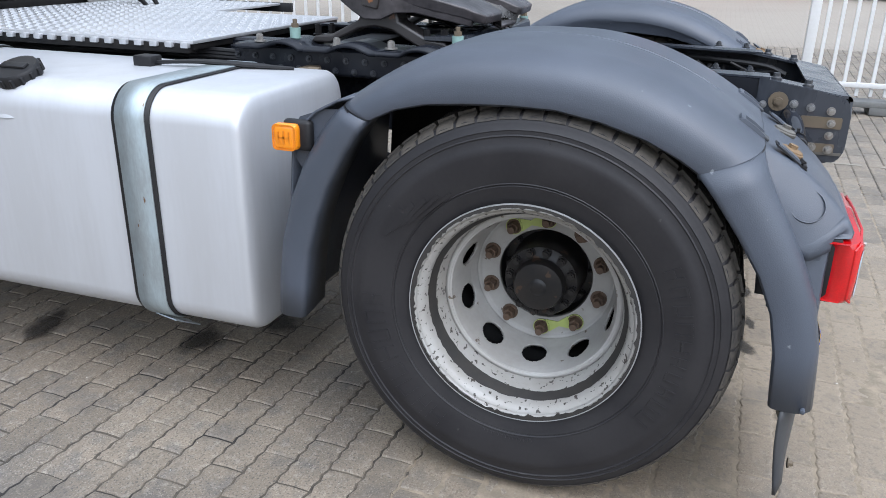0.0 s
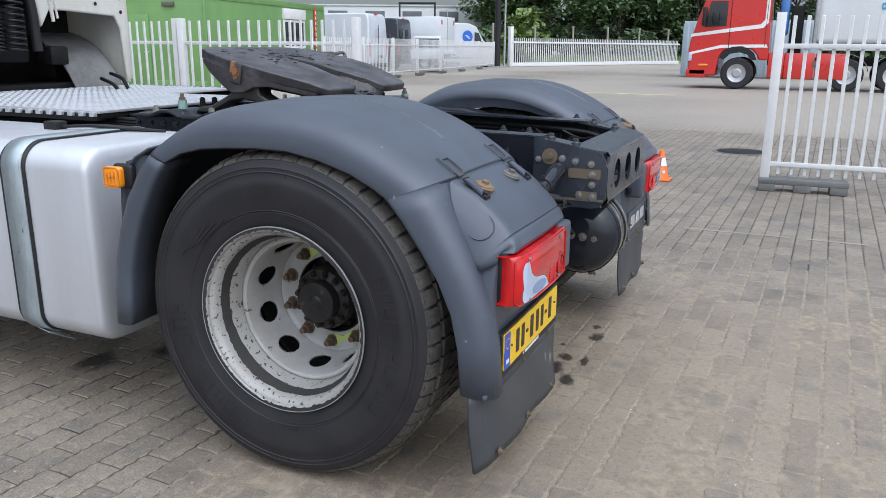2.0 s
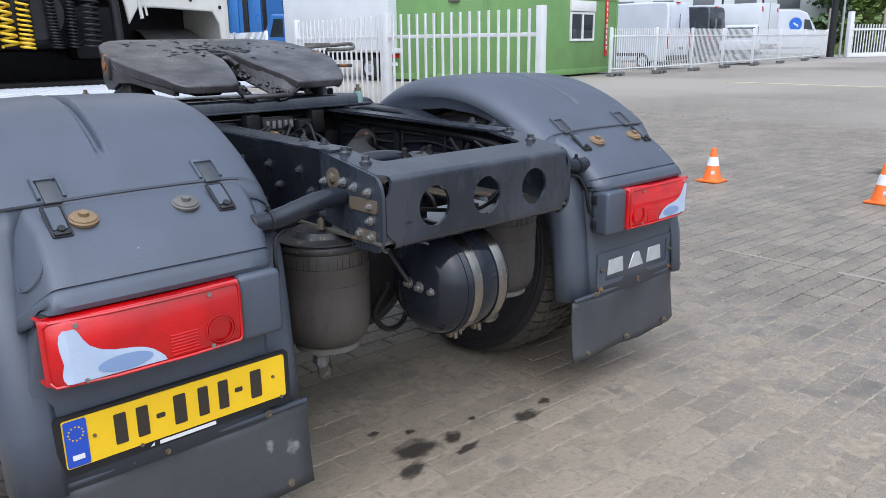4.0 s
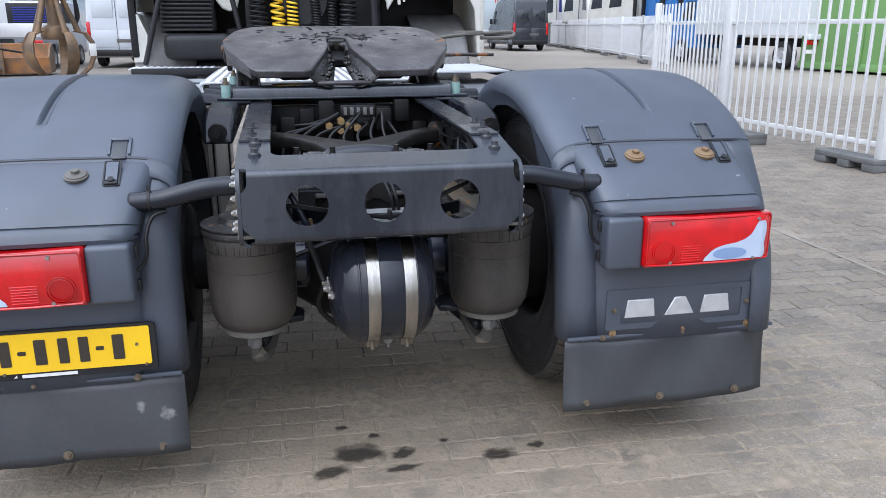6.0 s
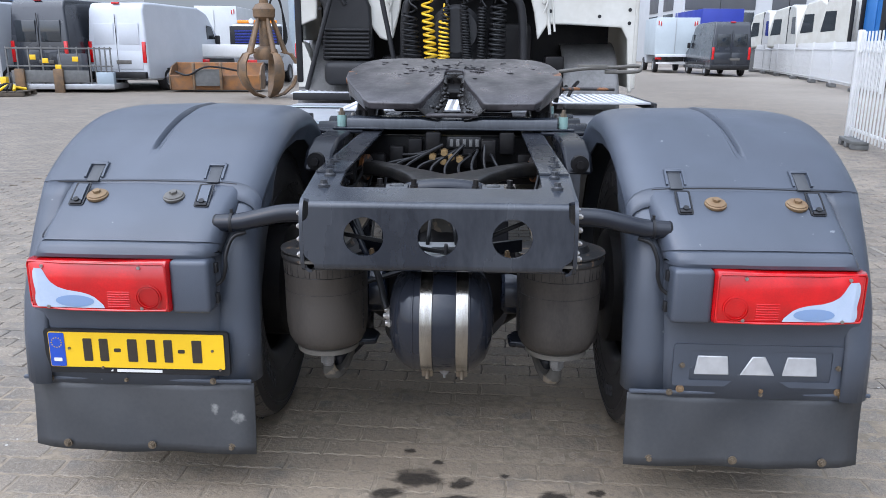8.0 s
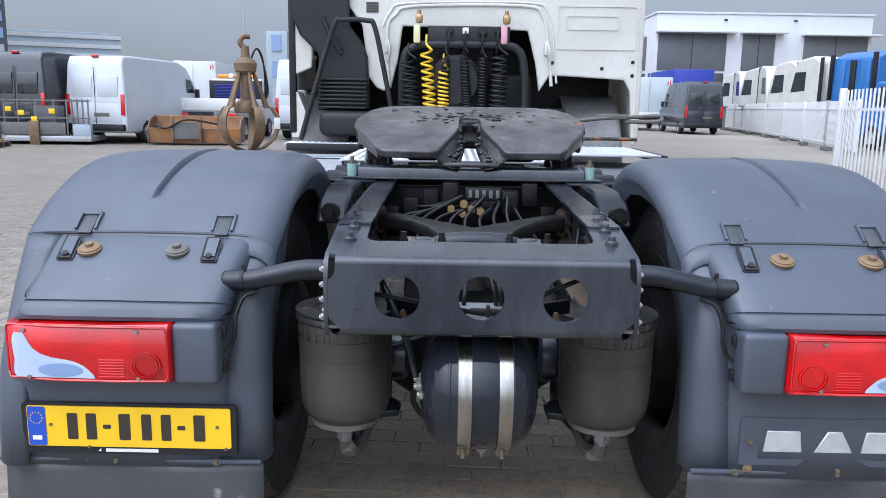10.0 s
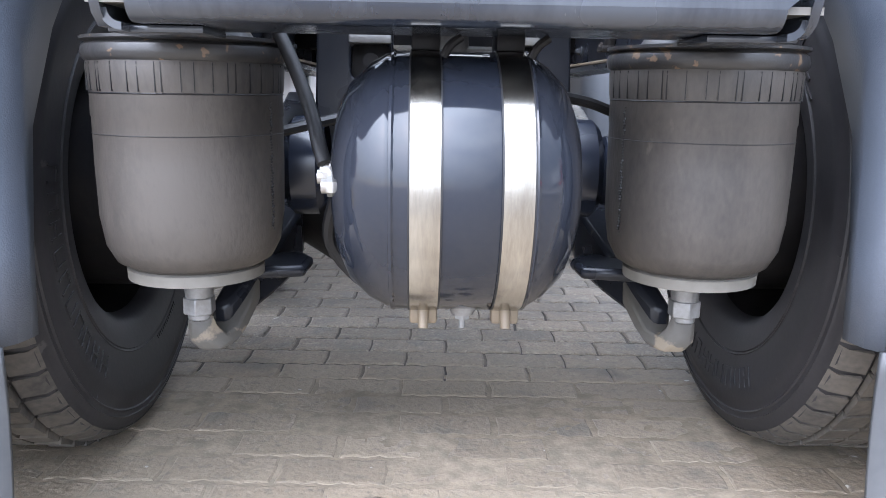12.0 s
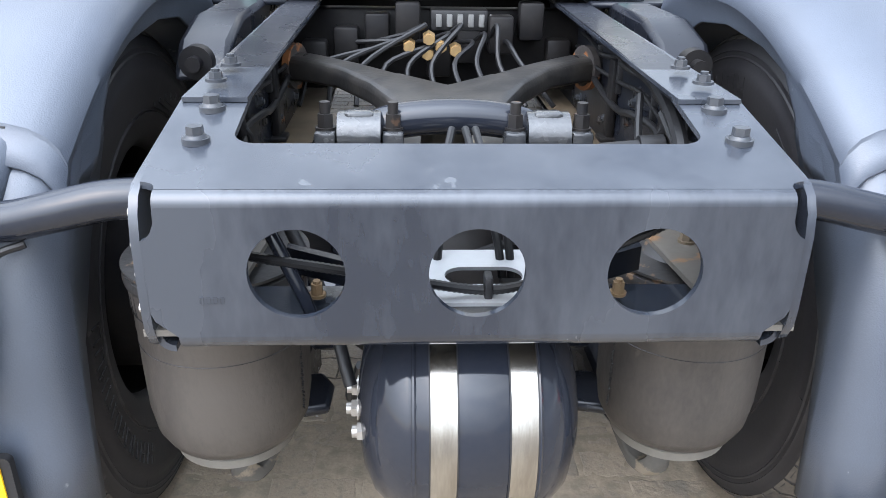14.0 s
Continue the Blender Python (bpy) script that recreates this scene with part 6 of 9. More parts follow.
tube(bm, [(0.30, -0.30, 0.96), (0.285, -0.36, 0.92), (0.27, -0.43, 0.88)], 0.006, 8)
tube(bm, [(0.30, -0.42, 0.96), (0.30, -0.50, 0.93), (0.275, -0.58, 0.94)], 0.007, 8)
cyl(bm, (0.20, -0.47, 0.915), (0.255, -0.47, 0.92), 0.014, seg=12)
cyl(bm, (0.255, -0.47, 0.92), (0.29, -0.47, 0.922), 0.02, seg=12)
part("wiring_loom", bm, M_CABLE, truck, "black wiring loom with round connector")

# hoses, clips and a plug along the inner faces of the rails
for s in (-1, 1):
    for k, (z, sag, r) in enumerate(((0.955, 0.012, 0.006), (0.93, 0.02, 0.0045), (0.895, 0.03, 0.007))):
        bm = B()
        tube(bm, [(s * (0.352 - 0.006 * k + 0.008 * math.sin(9 * j + k)), lerp(-0.48, 0.40, j / 8), z - sag * math.sin(math.pi * j / 4 + 0.6 * k) ** 2) for j in range(9)], r, 8, 3)
        part("rail_hose", bm, M_CABLE, truck)
    for y in (-0.40, -0.22, 0.02, 0.2):
        bm = B()
        box(bm, (s * 0.356, y, 0.925), (0.022, 0.012, 0.07), 0.003)
        part("hose_clip", bm, M_BLACK, truck)
    bm = B()
    tube(bm, [(s * 0.345, -0.34, 0.93), (s * 0.325, -0.33, 0.90), (s * 0.335, -0.29, 0.86), (s * 0.35, -0.24, 0.85)], 0.005, 8, 3)
    cyl(bm, (s * 0.345, -0.35, 0.945), (s * 0.335, -0.33, 0.905), 0.011, seg=12)
    part("sensor_plug", bm, M_BLACK, truck)
    for y, z in ((-0.18, 0.82), (-0.05, 0.85), (0.16, 0.8)):
        bm = B()
        hexbolt(bm, (s * 0.368, y, z), (-s, 0, 0), 0.011, 0.012, 0.017)
        part("web_bolt", bm, M_PIVOT, truck)


# ---- fuel tank, deck, fifth wheel ----
bm = B()
rows = []
for y, k in ((0.785, 0.05), (0.788, 0.02), (0.797, 0.006), (0.815, 0.0), (2.62, 0.0), (2.64, 0.02)):
    pts = rounded(0.62 - 2 * k, 0.70 - 2 * k, 0.085, 8)
    row = []
    for px, pz in pts:
        x, z = -0.885 + px, 0.630 + pz
        x += 0.03 * max(0.0, (0.45 - z)) if px < 0 else 0.0
        row.append((x - 0.012 * (1 - ((z - 0.63) / 0.35) ** 2) * (px < -0.25), y, z))
    rows.append(row)
loft(bm, rows, True, True)
ftank = soften(part("fuel_tank", bm, M_TANK, truck, "brushed aluminium fuel tank with streaks", 60), 0.006, 3, 30)
for y0 in (1.13, 2.2):
    for name, w, off, mat in (("strap_rubber", 0.126, 0.004, M_BLACK), ("tank_strap", 0.098, 0.008, M_STRAP)):
        bm = B()
        rows = []
        for y in (y0 - w / 2, y0 + w / 2):
            rows.append([(-0.885 + px - 0.012 * (1 - (pz / 0.35) ** 2) * (px < -0.25) + (0.03 * max(0.0, -0.18 - pz) if px < 0 else 0), y, 0.630 + pz) for px, pz in rounded(0.62 + 2 * off, 0.70 + 2 * off, 0.09, 8)])
        loft(bm, rows, False, True)
        st = part(name, bm, mat, ftank, "", 60)
        solid(st, 0.004, 0)
    # perforated loose end of the strap under the tank
    bm = B()
    slab(bm, [(-0.046, 0.0), (0.046, 0.0), (0.040, 0.085), (0.034, 0.115), (0.012, 0.118), (0.010, 0.09), (-0.010, 0.09), (-0.012, 0.118), (-0.034, 0.115), (-0.040, 0.085)], 0.004,
         Matrix.Translation((-1.168, y0 - 0.006, 0.281)) @ Matrix.Rotation(radians(-14), 4, 'Z') @ Matrix(((0, 0.86, 0.51, 0), (1, 0, 0, 0), (0, -0.51, 0.86, 0), (0, 0, 0, 1))),
         [ring_points(0.026 * k, 0.03, 0.006, 10) for k in (-1, 0, 1)])
    part("strap_clamp", bm, M_STRAP, ftank)
bm = B()
FC = (0, 0, 0)
cap_m = Matrix.Translation((-1.10, 1.582, 0.925)) @ Matrix.Rotation(radians(-24), 4, 'Y') @ Matrix.Diagonal((1.2, 1.2, 1.0, 1.0))
lathe(bm, [(0.10, -0.012), (0.085, 0.006), (0.07, 0.014), (0.052, 0.02), (0.05, 0.05)], FC, "Z", 36)
bmesh.ops.transform(bm, matrix=cap_m, verts=bm.verts[:])
part("filler_neck", bm, M_TANK, ftank)
bm = B()
lathe(bm, [(0.048, 0.045), (0.054, 0.048), (0.056, 0.056), (0.056, 0.08), (0.051, 0.088), (0.036, 0.09), (0.0005, 0.09)], FC, "Z", 36)
box(bm, (FC[0], FC[1], FC[2] + 0.092), (0.022, 0.075, 0.012), 0.004)
for k in range(14):
    a = 2 * math.pi * k / 14
    box(bm, (FC[0] + 0.056 * math.cos(a), FC[1] + 0.056 * math.sin(a), FC[2] + 0.068), (0.01, 0.01, 0.026), 0.003)
bmesh.ops.transform(bm, matrix=cap_m, verts=bm.verts[:])
part("filler_cap", bm, M_BLACK, ftank, "black ribbed fuel filler cap")
bm = B()
box(bm, (-0.80, 1.38, 0.995), (0.06, 0.07, 0.035), 0.006)
for k in range(4):
    tube(bm, [(-0.80, 1.36, 0.99), (-0.78 + 0.01 * k, 1.2, 0.998), (-0.74 + 0.012 * k, 1.05, 0.99), (-0.70, 0.9 + 0.02 * k, 0.985)], 0.006, 6)
part("tank_sender", bm, M_BLACK, ftank)
bm = B()
box(bm, (-0.52, 0.93, 0.955), (0.14, 0.05, 0.03), 0.006)
cyl(bm, (-0.6, 0.90, 0.965), (-0.6, 0.86, 0.965), 0.014, seg=10)
part("tank_hanger", bm, M_OLIVE, ftank)
# box on the other side, dark grey so the gap past the reservoir stays dark
bm = B()
box(bm, (0.87, 2.0, 0.63), (0.60, 1.25, 0.66), 0.07, seg=5)
part("air_filter_box", bm, M_SHUTTER, truck, "dark grey side box under the deck", 50)

# deck of raised-pattern aluminium
bm = B()
deck_spans = ((-0.62, 0.50, 1.33, 2.92), (0.50, 1.16, 2.02, 2.92), (-1.2, -0.62, 2.72, 2.98))
for x0, x1, y0, y1 in deck_spans:
    box(bm, ((x0 + x1) / 2, (y0 + y1) / 2, 1.035), (x1 - x0 - 0.004, y1 - y0 - 0.004, 0.012), 0.002)
deck = part("deck_plate", bm, M_DECK, truck, "silver anti-slip deck plate")
bm = B()
for x0, x1, y0, y1 in deck_spans:
    nx, ny = int((x1 - x0) / 0.045), int((y1 - y0) / 0.05)
    for i in range(nx):
        for j in range(ny):
            x, y = x0 + 0.022 + i * 0.045, y0 + 0.025 + j * 0.05 + (0.012 if i % 2 else 0)
            v = [bm.verts.new((x + dx, y + dy, 1.041 + dz)) for dx, dy, dz in ((-0.013, -0.006, 0), (0.013, -0.006, 0), (0.013, 0.006, 0), (-0.013, 0.006, 0), (-0.008, 0, 0.005), (0.008, 0, 0.005))]
            for f in ((0, 1, 5, 4), (2, 3, 4, 5), (0, 4, 3), (1, 2, 5)):
                bm.faces.new([v[q] for q in f])
tagged(part("tread_pattern", bm, M_DECK, deck), kind="stuff")
for k in range(24):
    bm = B()
    box(bm, (-0.625, 1.36 + 0.064 * k, 1.026), (0.02, 0.03, 0.02), 0.003)
    part("deck_edge_tooth", bm, M_DECK, deck)
bm = B()
for y in (1.36, 1.9, 2.5):
    box(bm, (-0.05, y, 1.018), (1.1, 0.04, 0.022), 0.003)
for x in (-0.6, 0.48):
    box(bm, (x, 2.1, 1.012), (0.04, 1.5, 0.03), 0.004)
part("deck_frame", bm, M_DARK, deck)
for c, size in (((-0.9, 2.72, 1.018), (0.56, 0.02, 0.05)), ((1.16, 2.4, 1.018), (0.02, 0.9, 0.05))):
    bm = B()
    box(bm, c, size, 0.004)
    part("step_edge", bm, M_BLACK, deck)
for k in range(7):
    z = 0.975 + 0.012 * (k % 3)
    bm = B()
    tube(bm, [(-0.50 - 0.02 * (k % 4), 2.6, z), (-0.52, 2.2, z - 0.01), (-0.54 + 0.01 * k, 1.7, z + 0.005), (-0.5, 1.3, z), (-0.46, 0.9, z - 0.015)], 0.009, 7)
    part("side_hose", bm, M_CABLE, truck)

# mounting rails and fifth wheel
for s in (-1, 1):
    bm = B()
    rows = []
    for k in range(41):
        y = lerp(0.36, 1.22, k / 40)
        z = 1.024 + 0.022 * max(0.0, math.sin(2 * math.pi * (y - 0.22) / 0.25)) ** 0.5
        rows.append([(s * x, y, z) for x in (0.36, 0.56)])
    loft(bm, rows)
    rail = part("mounting_plate", bm, M_FRAME, truck, "black corrugated mounting plate")
    solid(rail, 0.012, 0)
    for y in (0.66, 0.86, 1.16):
        bm = B()
        hexbolt(bm, (s * 0.47, y, 1.034), (0, 0, 1), 0.014, 0.02, 0.022)
        part("mounting_bolt", bm, M_BOLT, rail)
    bm = B()
    slab(bm, [(-0.10, 0.935), (1.25, 0.935), (1.25, 1.03), (0.10, 1.03), (-0.03, 1.0)], 0.10, Matrix.Translation((0.405 if s > 0 else -0.505, 0, 0)) @ PX)
    soften(part("angle_bracket", bm, M_FRAME, rail), 0.012, 2)
    for k in range(13):
        for z in (0.955, 0.99):
            bm = B()
            hexbolt(bm, (s * 0.506, 0.36 + 0.07 * k + (0.03 if z > 0.97 else 0.0), z), (s, 0, 0), 0.007, 0.006, 0.011)
            part("bracket_bolt", bm, M_BOLT_DARK, rail)
    bm = B()
    cyl(bm, (s * 0.455, -0.115, 0.972), (s * 0.455, -0.085, 0.972), 0.03, seg=20)
    cyl(bm, (s * 0.455, -0.135, 0.972), (s * 0.455, -0.11, 0.972), 0.014, seg=10)
    part("bracket_bush", bm, M_DARK, rail)
    for y in (0.433, 1.028):
        bm = B()
        cyl(bm, (s * 0.452, y, 1.034), (s * 0.452, y, 1.086), 0.019, seg=16)
        cyl(bm, (s * 0.452, y, 1.026), (s * 0.452, y, 1.04), 0.024, seg=16)
        part("spacer_bush", bm, M_MINT, rail, "mint green bolt sleeve")
        bm = B()
        cyl(bm, (s * 0.452, y, 1.086), (s * 0.452, y, 1.1), 0.014, seg=6)
        cyl(bm, (s * 0.452, y, 1.1), (s * 0.452, y, 1.114), 0.008, seg=8)
        part("bush_bolt", bm, M_OLIVE, rail)
bm = B()
rows = [[(x, y, z) for y, z in ((0.398, 1.034), (0.398, 1.066), (0.404, 1.075), (0.42, 1.08), (0.56, 1.076), (0.56, 1.064), (0.425, 1.064), (0.412, 1.058), (0.410, 1.034))] for x in (-0.425, 0.425)]
loft(bm, rows, True, True)
box(bm, (0.005, 0.43, 1.036), (0.98, 0.07, 0.008), 0.002)
box(bm, (0.0, 0.47, 1.085), (0.40, 0.05, 0.006), 0.002)
part("cross_plate", bm, M_CROSS, truck, "black pressed cross plate below the coupling")
fw_m = Matrix.Translation((0, 0.73, 1.234)) @ Matrix.Rotation(radians(12.5), 4, 'X')


def drop(y):
    """How far the ramps fall away below the flat of the plate."""
    return 0.06 * max(0.0, -0.10 - y) + 0.12 * max(0.0, -0.30 - y) + 0.10 * max(0.0, y - 0.22)


half = [(0.0, 0.305), (0.27, 0.305), (0.36, 0.265), (0.43, 0.17), (0.462, 0.06), (0.468, -0.07), (0.445, -0.15), (0.362, -0.34), (0.335, -0.37), (0.15, -0.375), (0.125, -0.365), (0.095, -0.28), (0.062, -0.17), (0.044, -0.09), (0.042, 0.03), (0.034, 0.065), (0.0, 0.072)]
outline = half + [(-x, y) for x, y in reversed(half[1:-1])]
bm = B()
slab(bm, outline, 0.044, fw_m @ Matrix.Translation((0, 0, -0.03)))
for cut in (-0.10, -0.20, -0.30, 0.22):
    bmesh.ops.bisect_plane(bm, geom=bm.verts[:] + bm.edges[:] + bm.faces[:], plane_co=fw_m @ Vector((0, cut, 0)), plane_no=fw_m.to_3x3() @ Vector((0, 1, 0)))
for v in bm.verts:
    q = fw_m.inverted() @ v.co
    low = q.z < 0
    q.z -= drop(q.y)
    if low:
        q.z += 0.012 * max(0.0, min(1.0, (-q.y - 0.2) / 0.17))
        q.x *= 0.98
    v.co = fw_m @ q
coupling = soften(part("fifth_wheel", bm, M_GREASE, truck, "greasy black-brown fifth wheel coupling plate"), 0.007, 3, 8)
# skirt under the plate, deeper towards the pivots
for s in (-1, 1):
    bm = B()
    rows = []
    for y, x, d in ((0.295, 0.27, 0.035), (0.255, 0.355, 0.045), (0.165, 0.422, 0.065), (0.06, 0.454, 0.10), (0.01, 0.459, 0.115), (-0.05, 0.459, 0.10), (-0.09, 0.456, 0.068), (-0.15, 0.437, 0.05), (-0.33, 0.355, 0.04)):
        rows.append([fw_m @ Vector((s * (x - k), y, -drop(y) - z)) for k, z in ((0.0, 0.012), (0.002, d), (0.02, d), (0.022, 0.012))])
    loft(bm, rows, True, True)
    soften(part("plate_skirt", bm, M_GREASE, coupling, "", 50), 0.004, 2)
    bm = B()
    box(bm, (s * 0.445, -0.005, -0.028), (0.05, 0.06, 0.085), 0.008, fw_m)
    cyl(bm, fw_m @ Vector((s * 0.44, -0.005, -0.02)), fw_m @ Vector((s * 0.476, -0.005, -0.02)), 0.016, seg=14)
    part("pivot_block", bm, M_PIVOT, coupling, "rust-stained pivot block")
bm = B()
slab(bm, [(-0.34, -0.06), (-0.24, -0.26), (-0.13, -0.26), (-0.085, -0.08), (0.085, -0.08), (0.13, -0.26), (0.24, -0.26), (0.34, -0.06), (0.30, 0.22), (-0.30, 0.22)], 0.045, fw_m @ Matrix.Translation((0, 0, -0.085)))
soften(part("lock_housing", bm, M_DARK, coupling), 0.012, 2)
# funnel that leads into the jaw: sloping cheeks and a floor with an opening
bm = B()
for s in (-1, 1):
    rows = []
    for y, x in ((-0.372, 0.14), (-0.30, 0.103), (-0.20, 0.071), (-0.09, 0.046), (0.0, 0.043)):
        z = -drop(y)
        rows.append([fw_m @ Vector((s * px, y, z + pz)) for px, pz in ((x + 0.012, 0.004), (x, -0.006), (x * 0.72, -0.040), (x * 0.5 + 0.004, -0.052), (x * 0.35, -0.055))])
    loft(bm, rows)
funnel = part("jaw_funnel", bm, M_TAR, coupling, "funnel caked with black grease", 60)
solid(funnel, 0.006)
bm = B()
box(bm, (0, -0.36, -0.066), (0.21, 0.03, 0.012), 0.004, fw_m)
part("funnel_lip", bm, M_GREASE, coupling)
bm = B()
tube(bm, [fw_m @ Vector(p) for p in ((-0.045, -0.06, -0.03), (-0.043, 0.02, -0.02), (0.0, 0.05, -0.018), (0.043, 0.02, -0.02), (0.045, -0.06, -0.03))], 0.018, 12)
box(bm, (0, 0.045, -0.02), (0.075, 0.03, 0.05), 0.006, fw_m)
part("lock_jaw", bm, M_TAR, coupling)
random.seed(4)
bm = B()
for k in range(90):
    a, r = random.uniform(0, 6.28), random.uniform(0.04, 0.16) if k % 2 else random.uniform(0.1, 0.40)
    x, y = r * math.cos(a), 0.07 + r * math.sin(a) * 0.55
    if abs(x) < 0.05 and y < 0.08 or y > 0.28:
        continue
    p = fw_m @ Vector((x, y, 0.0145 - drop(y)))
    q = random.uniform(0.003, 0.0085)
    bmesh.ops.create_icosphere(bm, subdivisions=1, radius=q, matrix=Matrix.Translation(p) @ Matrix.Rotation(a, 4, 'Z') @ Matrix.Diagonal((random.uniform(1.2, 4.2), 1.3, 0.2, 1)))
tagged(part("grease_crust", bm, M_GREASE, coupling, "", 70), kind="stuff")
bm = B()
for k in range(60):
    y = random.uniform(-0.36, -0.02)
    w = 0.045 + 0.28 * max(0.0, -y - 0.1)
    x = random.choice((-1, 1)) * random.uniform(0.5, 1.0) * w
    p = fw_m @ Vector((x, y, -drop(y) - 0.05 + 0.035 * (abs(x) / w - 0.5)))
    bmesh.ops.create_icosphere(bm, subdivisions=1, radius=random.uniform(0.005, 0.013), matrix=Matrix.Translation(p) @ Matrix.Rotation(k, 4, 'X') @ Matrix.Diagonal((1.4, 1, 0.7, 1)))
tagged(part("grease", bm, M_TAR, coupling, "", 70), kind="stuff")
for s in (-1, 1):
    bm = B()
    leg = [(0.47, 1.035), (0.49, 1.06), (0.55, 1.066), (0.655, 1.12), (0.66, 1.165), (0.79, 1.19), (0.80, 1.12), (0.905, 1.066), (0.97, 1.06), (0.99, 1.035), (0.91, 1.035), (0.80, 1.088), (0.74, 1.098), (0.68, 1.088), (0.58, 1.035)]
    slab(bm, leg, 0.09, Matrix.Translation((0.33 if s > 0 else -0.42, 0, 0)) @ PX)
    soften(part("pedestal", bm, M_PEDESTAL, coupling, "rust-stained black pedestal"), 0.008, 2)
    for y in (0.51, 0.56, 0.93, 0.965):
        bm = B()
        hexbolt(bm, (s * (0.365 if y in (0.51, 0.93) else 0.40), y, 1.06), (0, 0, 1), 0.013, 0.03, 0.018)
        part("pedestal_bolt", bm, M_DARK, coupling)
bm = B()
tube(bm, [(0.36, 0.94, 1.235), (0.50, 0.985, 1.252), (0.62, 1.0, 1.266), (0.75, 1.013, 1.271), (0.84, 1.028, 1.277), (0.87, 1.03, 1.272), (0.86, 1.015, 1.255), (0.80, 1.01, 1.25), (0.70, 1.01, 1.25)], 0.009, 8)
box(bm, (0.64, 1.0, 1.272), (0.14, 0.014, 0.022), 0.003)
part("release_handle", bm, M_PALE, coupling, "bare steel release handle")
bm = B()
tube(bm, [(0.38, 0.80, 1.175), (0.55, 0.82, 1.18), (0.72, 0.84, 1.178)], 0.008, 8)
part("release_rod", bm, M_PIVOT, coupling)

# ---- cab ----
CAB_Y = 3.0


def cx(px):
    return px * 0.002303 - 1.308


def cz(py):
    return 2.017 - py * 0.002267


bm = B()
wall = [(-1.17, 1.50), (-1.17, 3.3), (1.22, 3.3), (1.22, 1.05), (1.19, 1.05), (1.165, 1.42), (1.12, 1.50), (0.72, 1.52), (0.60, 1.52), (0.53, 1.41), (0.50, 1.60), (0.44, 1.82), (-0.42, 1.84), (-0.45, 1.62), (-0.50, 1.42), (-0.55, 1.40), (-0.60, 1.42), (-0.66, 1.50), (-0.70, 1.84), (-0.86, 2.06), (-1.02, 2.0), (-1.05, 1.55)]
slab(bm, wall, 0.03, Matrix.Translation((0, CAB_Y, 0)) @ PY)
cab = soften(part("cab_shell", bm, M_CREAM, truck, "off-white cab rear wall"), 0.012, 3)
for nm, c, size in (("cab_side", (-1.175, 4.0, 2.35), (0.03, 2.0, 1.9)), ("cab_side", (1.225, 4.0, 2.2), (0.03, 2.0, 2.25)), ("cab_roof", (0.025, 4.0, 3.31), (2.43, 2.04, 0.04)), ("cab_front", (0.025, 5.0, 2.2), (2.43, 0.04, 2.2))):
    bm = B()
    box(bm, c, size, 0.01)
    part(nm, bm, M_CREAM, cab)
for x0, x1, z0, z1 in ((cx(870), cx(1030), cz(82), cz(38)), (cx(845), cx(1085), cz(140), cz(10))):
    bm = B()
    slab(bm, rounded(x1 - x0, z1 - z0, 0.02, 5, (x0 + x1) / 2, (z0 + z1) / 2), 0.006, Matrix.Translation((0, CAB_Y - 0.006, 0)) @ PY, [rounded(x1 - x0 - 0.02, z1 - z0 - 0.02, 0.014, 5, (x0 + x1) / 2, (z0 + z1) / 2)])
    part("pressed_ridge", bm, M_CREAM, cab)
bm = B()
ridge = [(cx(345), cz(260)), (cx(340), cz(90)), (cx(365), cz(45)), (cx(420), cz(20)), (cx(740), cz(14)), (cx(800), cz(40)), (cx(820), cz(120)), (cx(835), cz(250))]
tube(bm, [(x, CAB_Y - 0.004, z) for x, z in ridge], 0.012, 8, 4)
tube(bm, [(x * 1.0 + (0.035 if x > 0 else -0.035), CAB_Y - 0.002, z + 0.02) for x, z in ridge[1:]], 0.008, 8, 4)
part("pressed_ridge", bm, M_CREAM, cab)
for px, py in ((cx(122), cz(175)), (cx(320), cz(180)), (cx(835), cz(180)), (cx(985), cz(195)), (cx(1077), cz(215)), (cx(1077), cz(175))):
    bm = B()
    lathe(bm, [(0.0005, -0.001), (0.011, -0.001), (0.013, -0.004)], (px, CAB_Y, py), "Y", 16)
    part("wall_plug", bm, M_BLACK, cab)
bm = B()
slab(bm, rounded(0.085, 0.07, 0.004, 2, cx(295), cz(25)), 0.003, Matrix.Translation((0, CAB_Y - 0.004, 0)) @ PY)
part("sticker", bm, M_PALE, cab)
bm = B()
for k in range(4):
    box(bm, (cx(295), CAB_Y - 0.0055, cz(13) - 0.017 * k), (0.07, 0.002, 0.007))
part("sticker_bars", bm, M_INK, cab)
for px in (815, 340):
    bm = B()
    box(bm, (cx(px), CAB_Y - 0.02, cz(140)), (0.03, 0.05, 0.09), 0.01)
    tube(bm, [(cx(px), CAB_Y - 0.03, cz(115)), (cx(px) + 0.02, CAB_Y - 0.06, cz(150)), (cx(px), CAB_Y - 0.03, cz(185))], 0.008, 8)
    part("wall_bracket", bm, M_CREAM, cab)
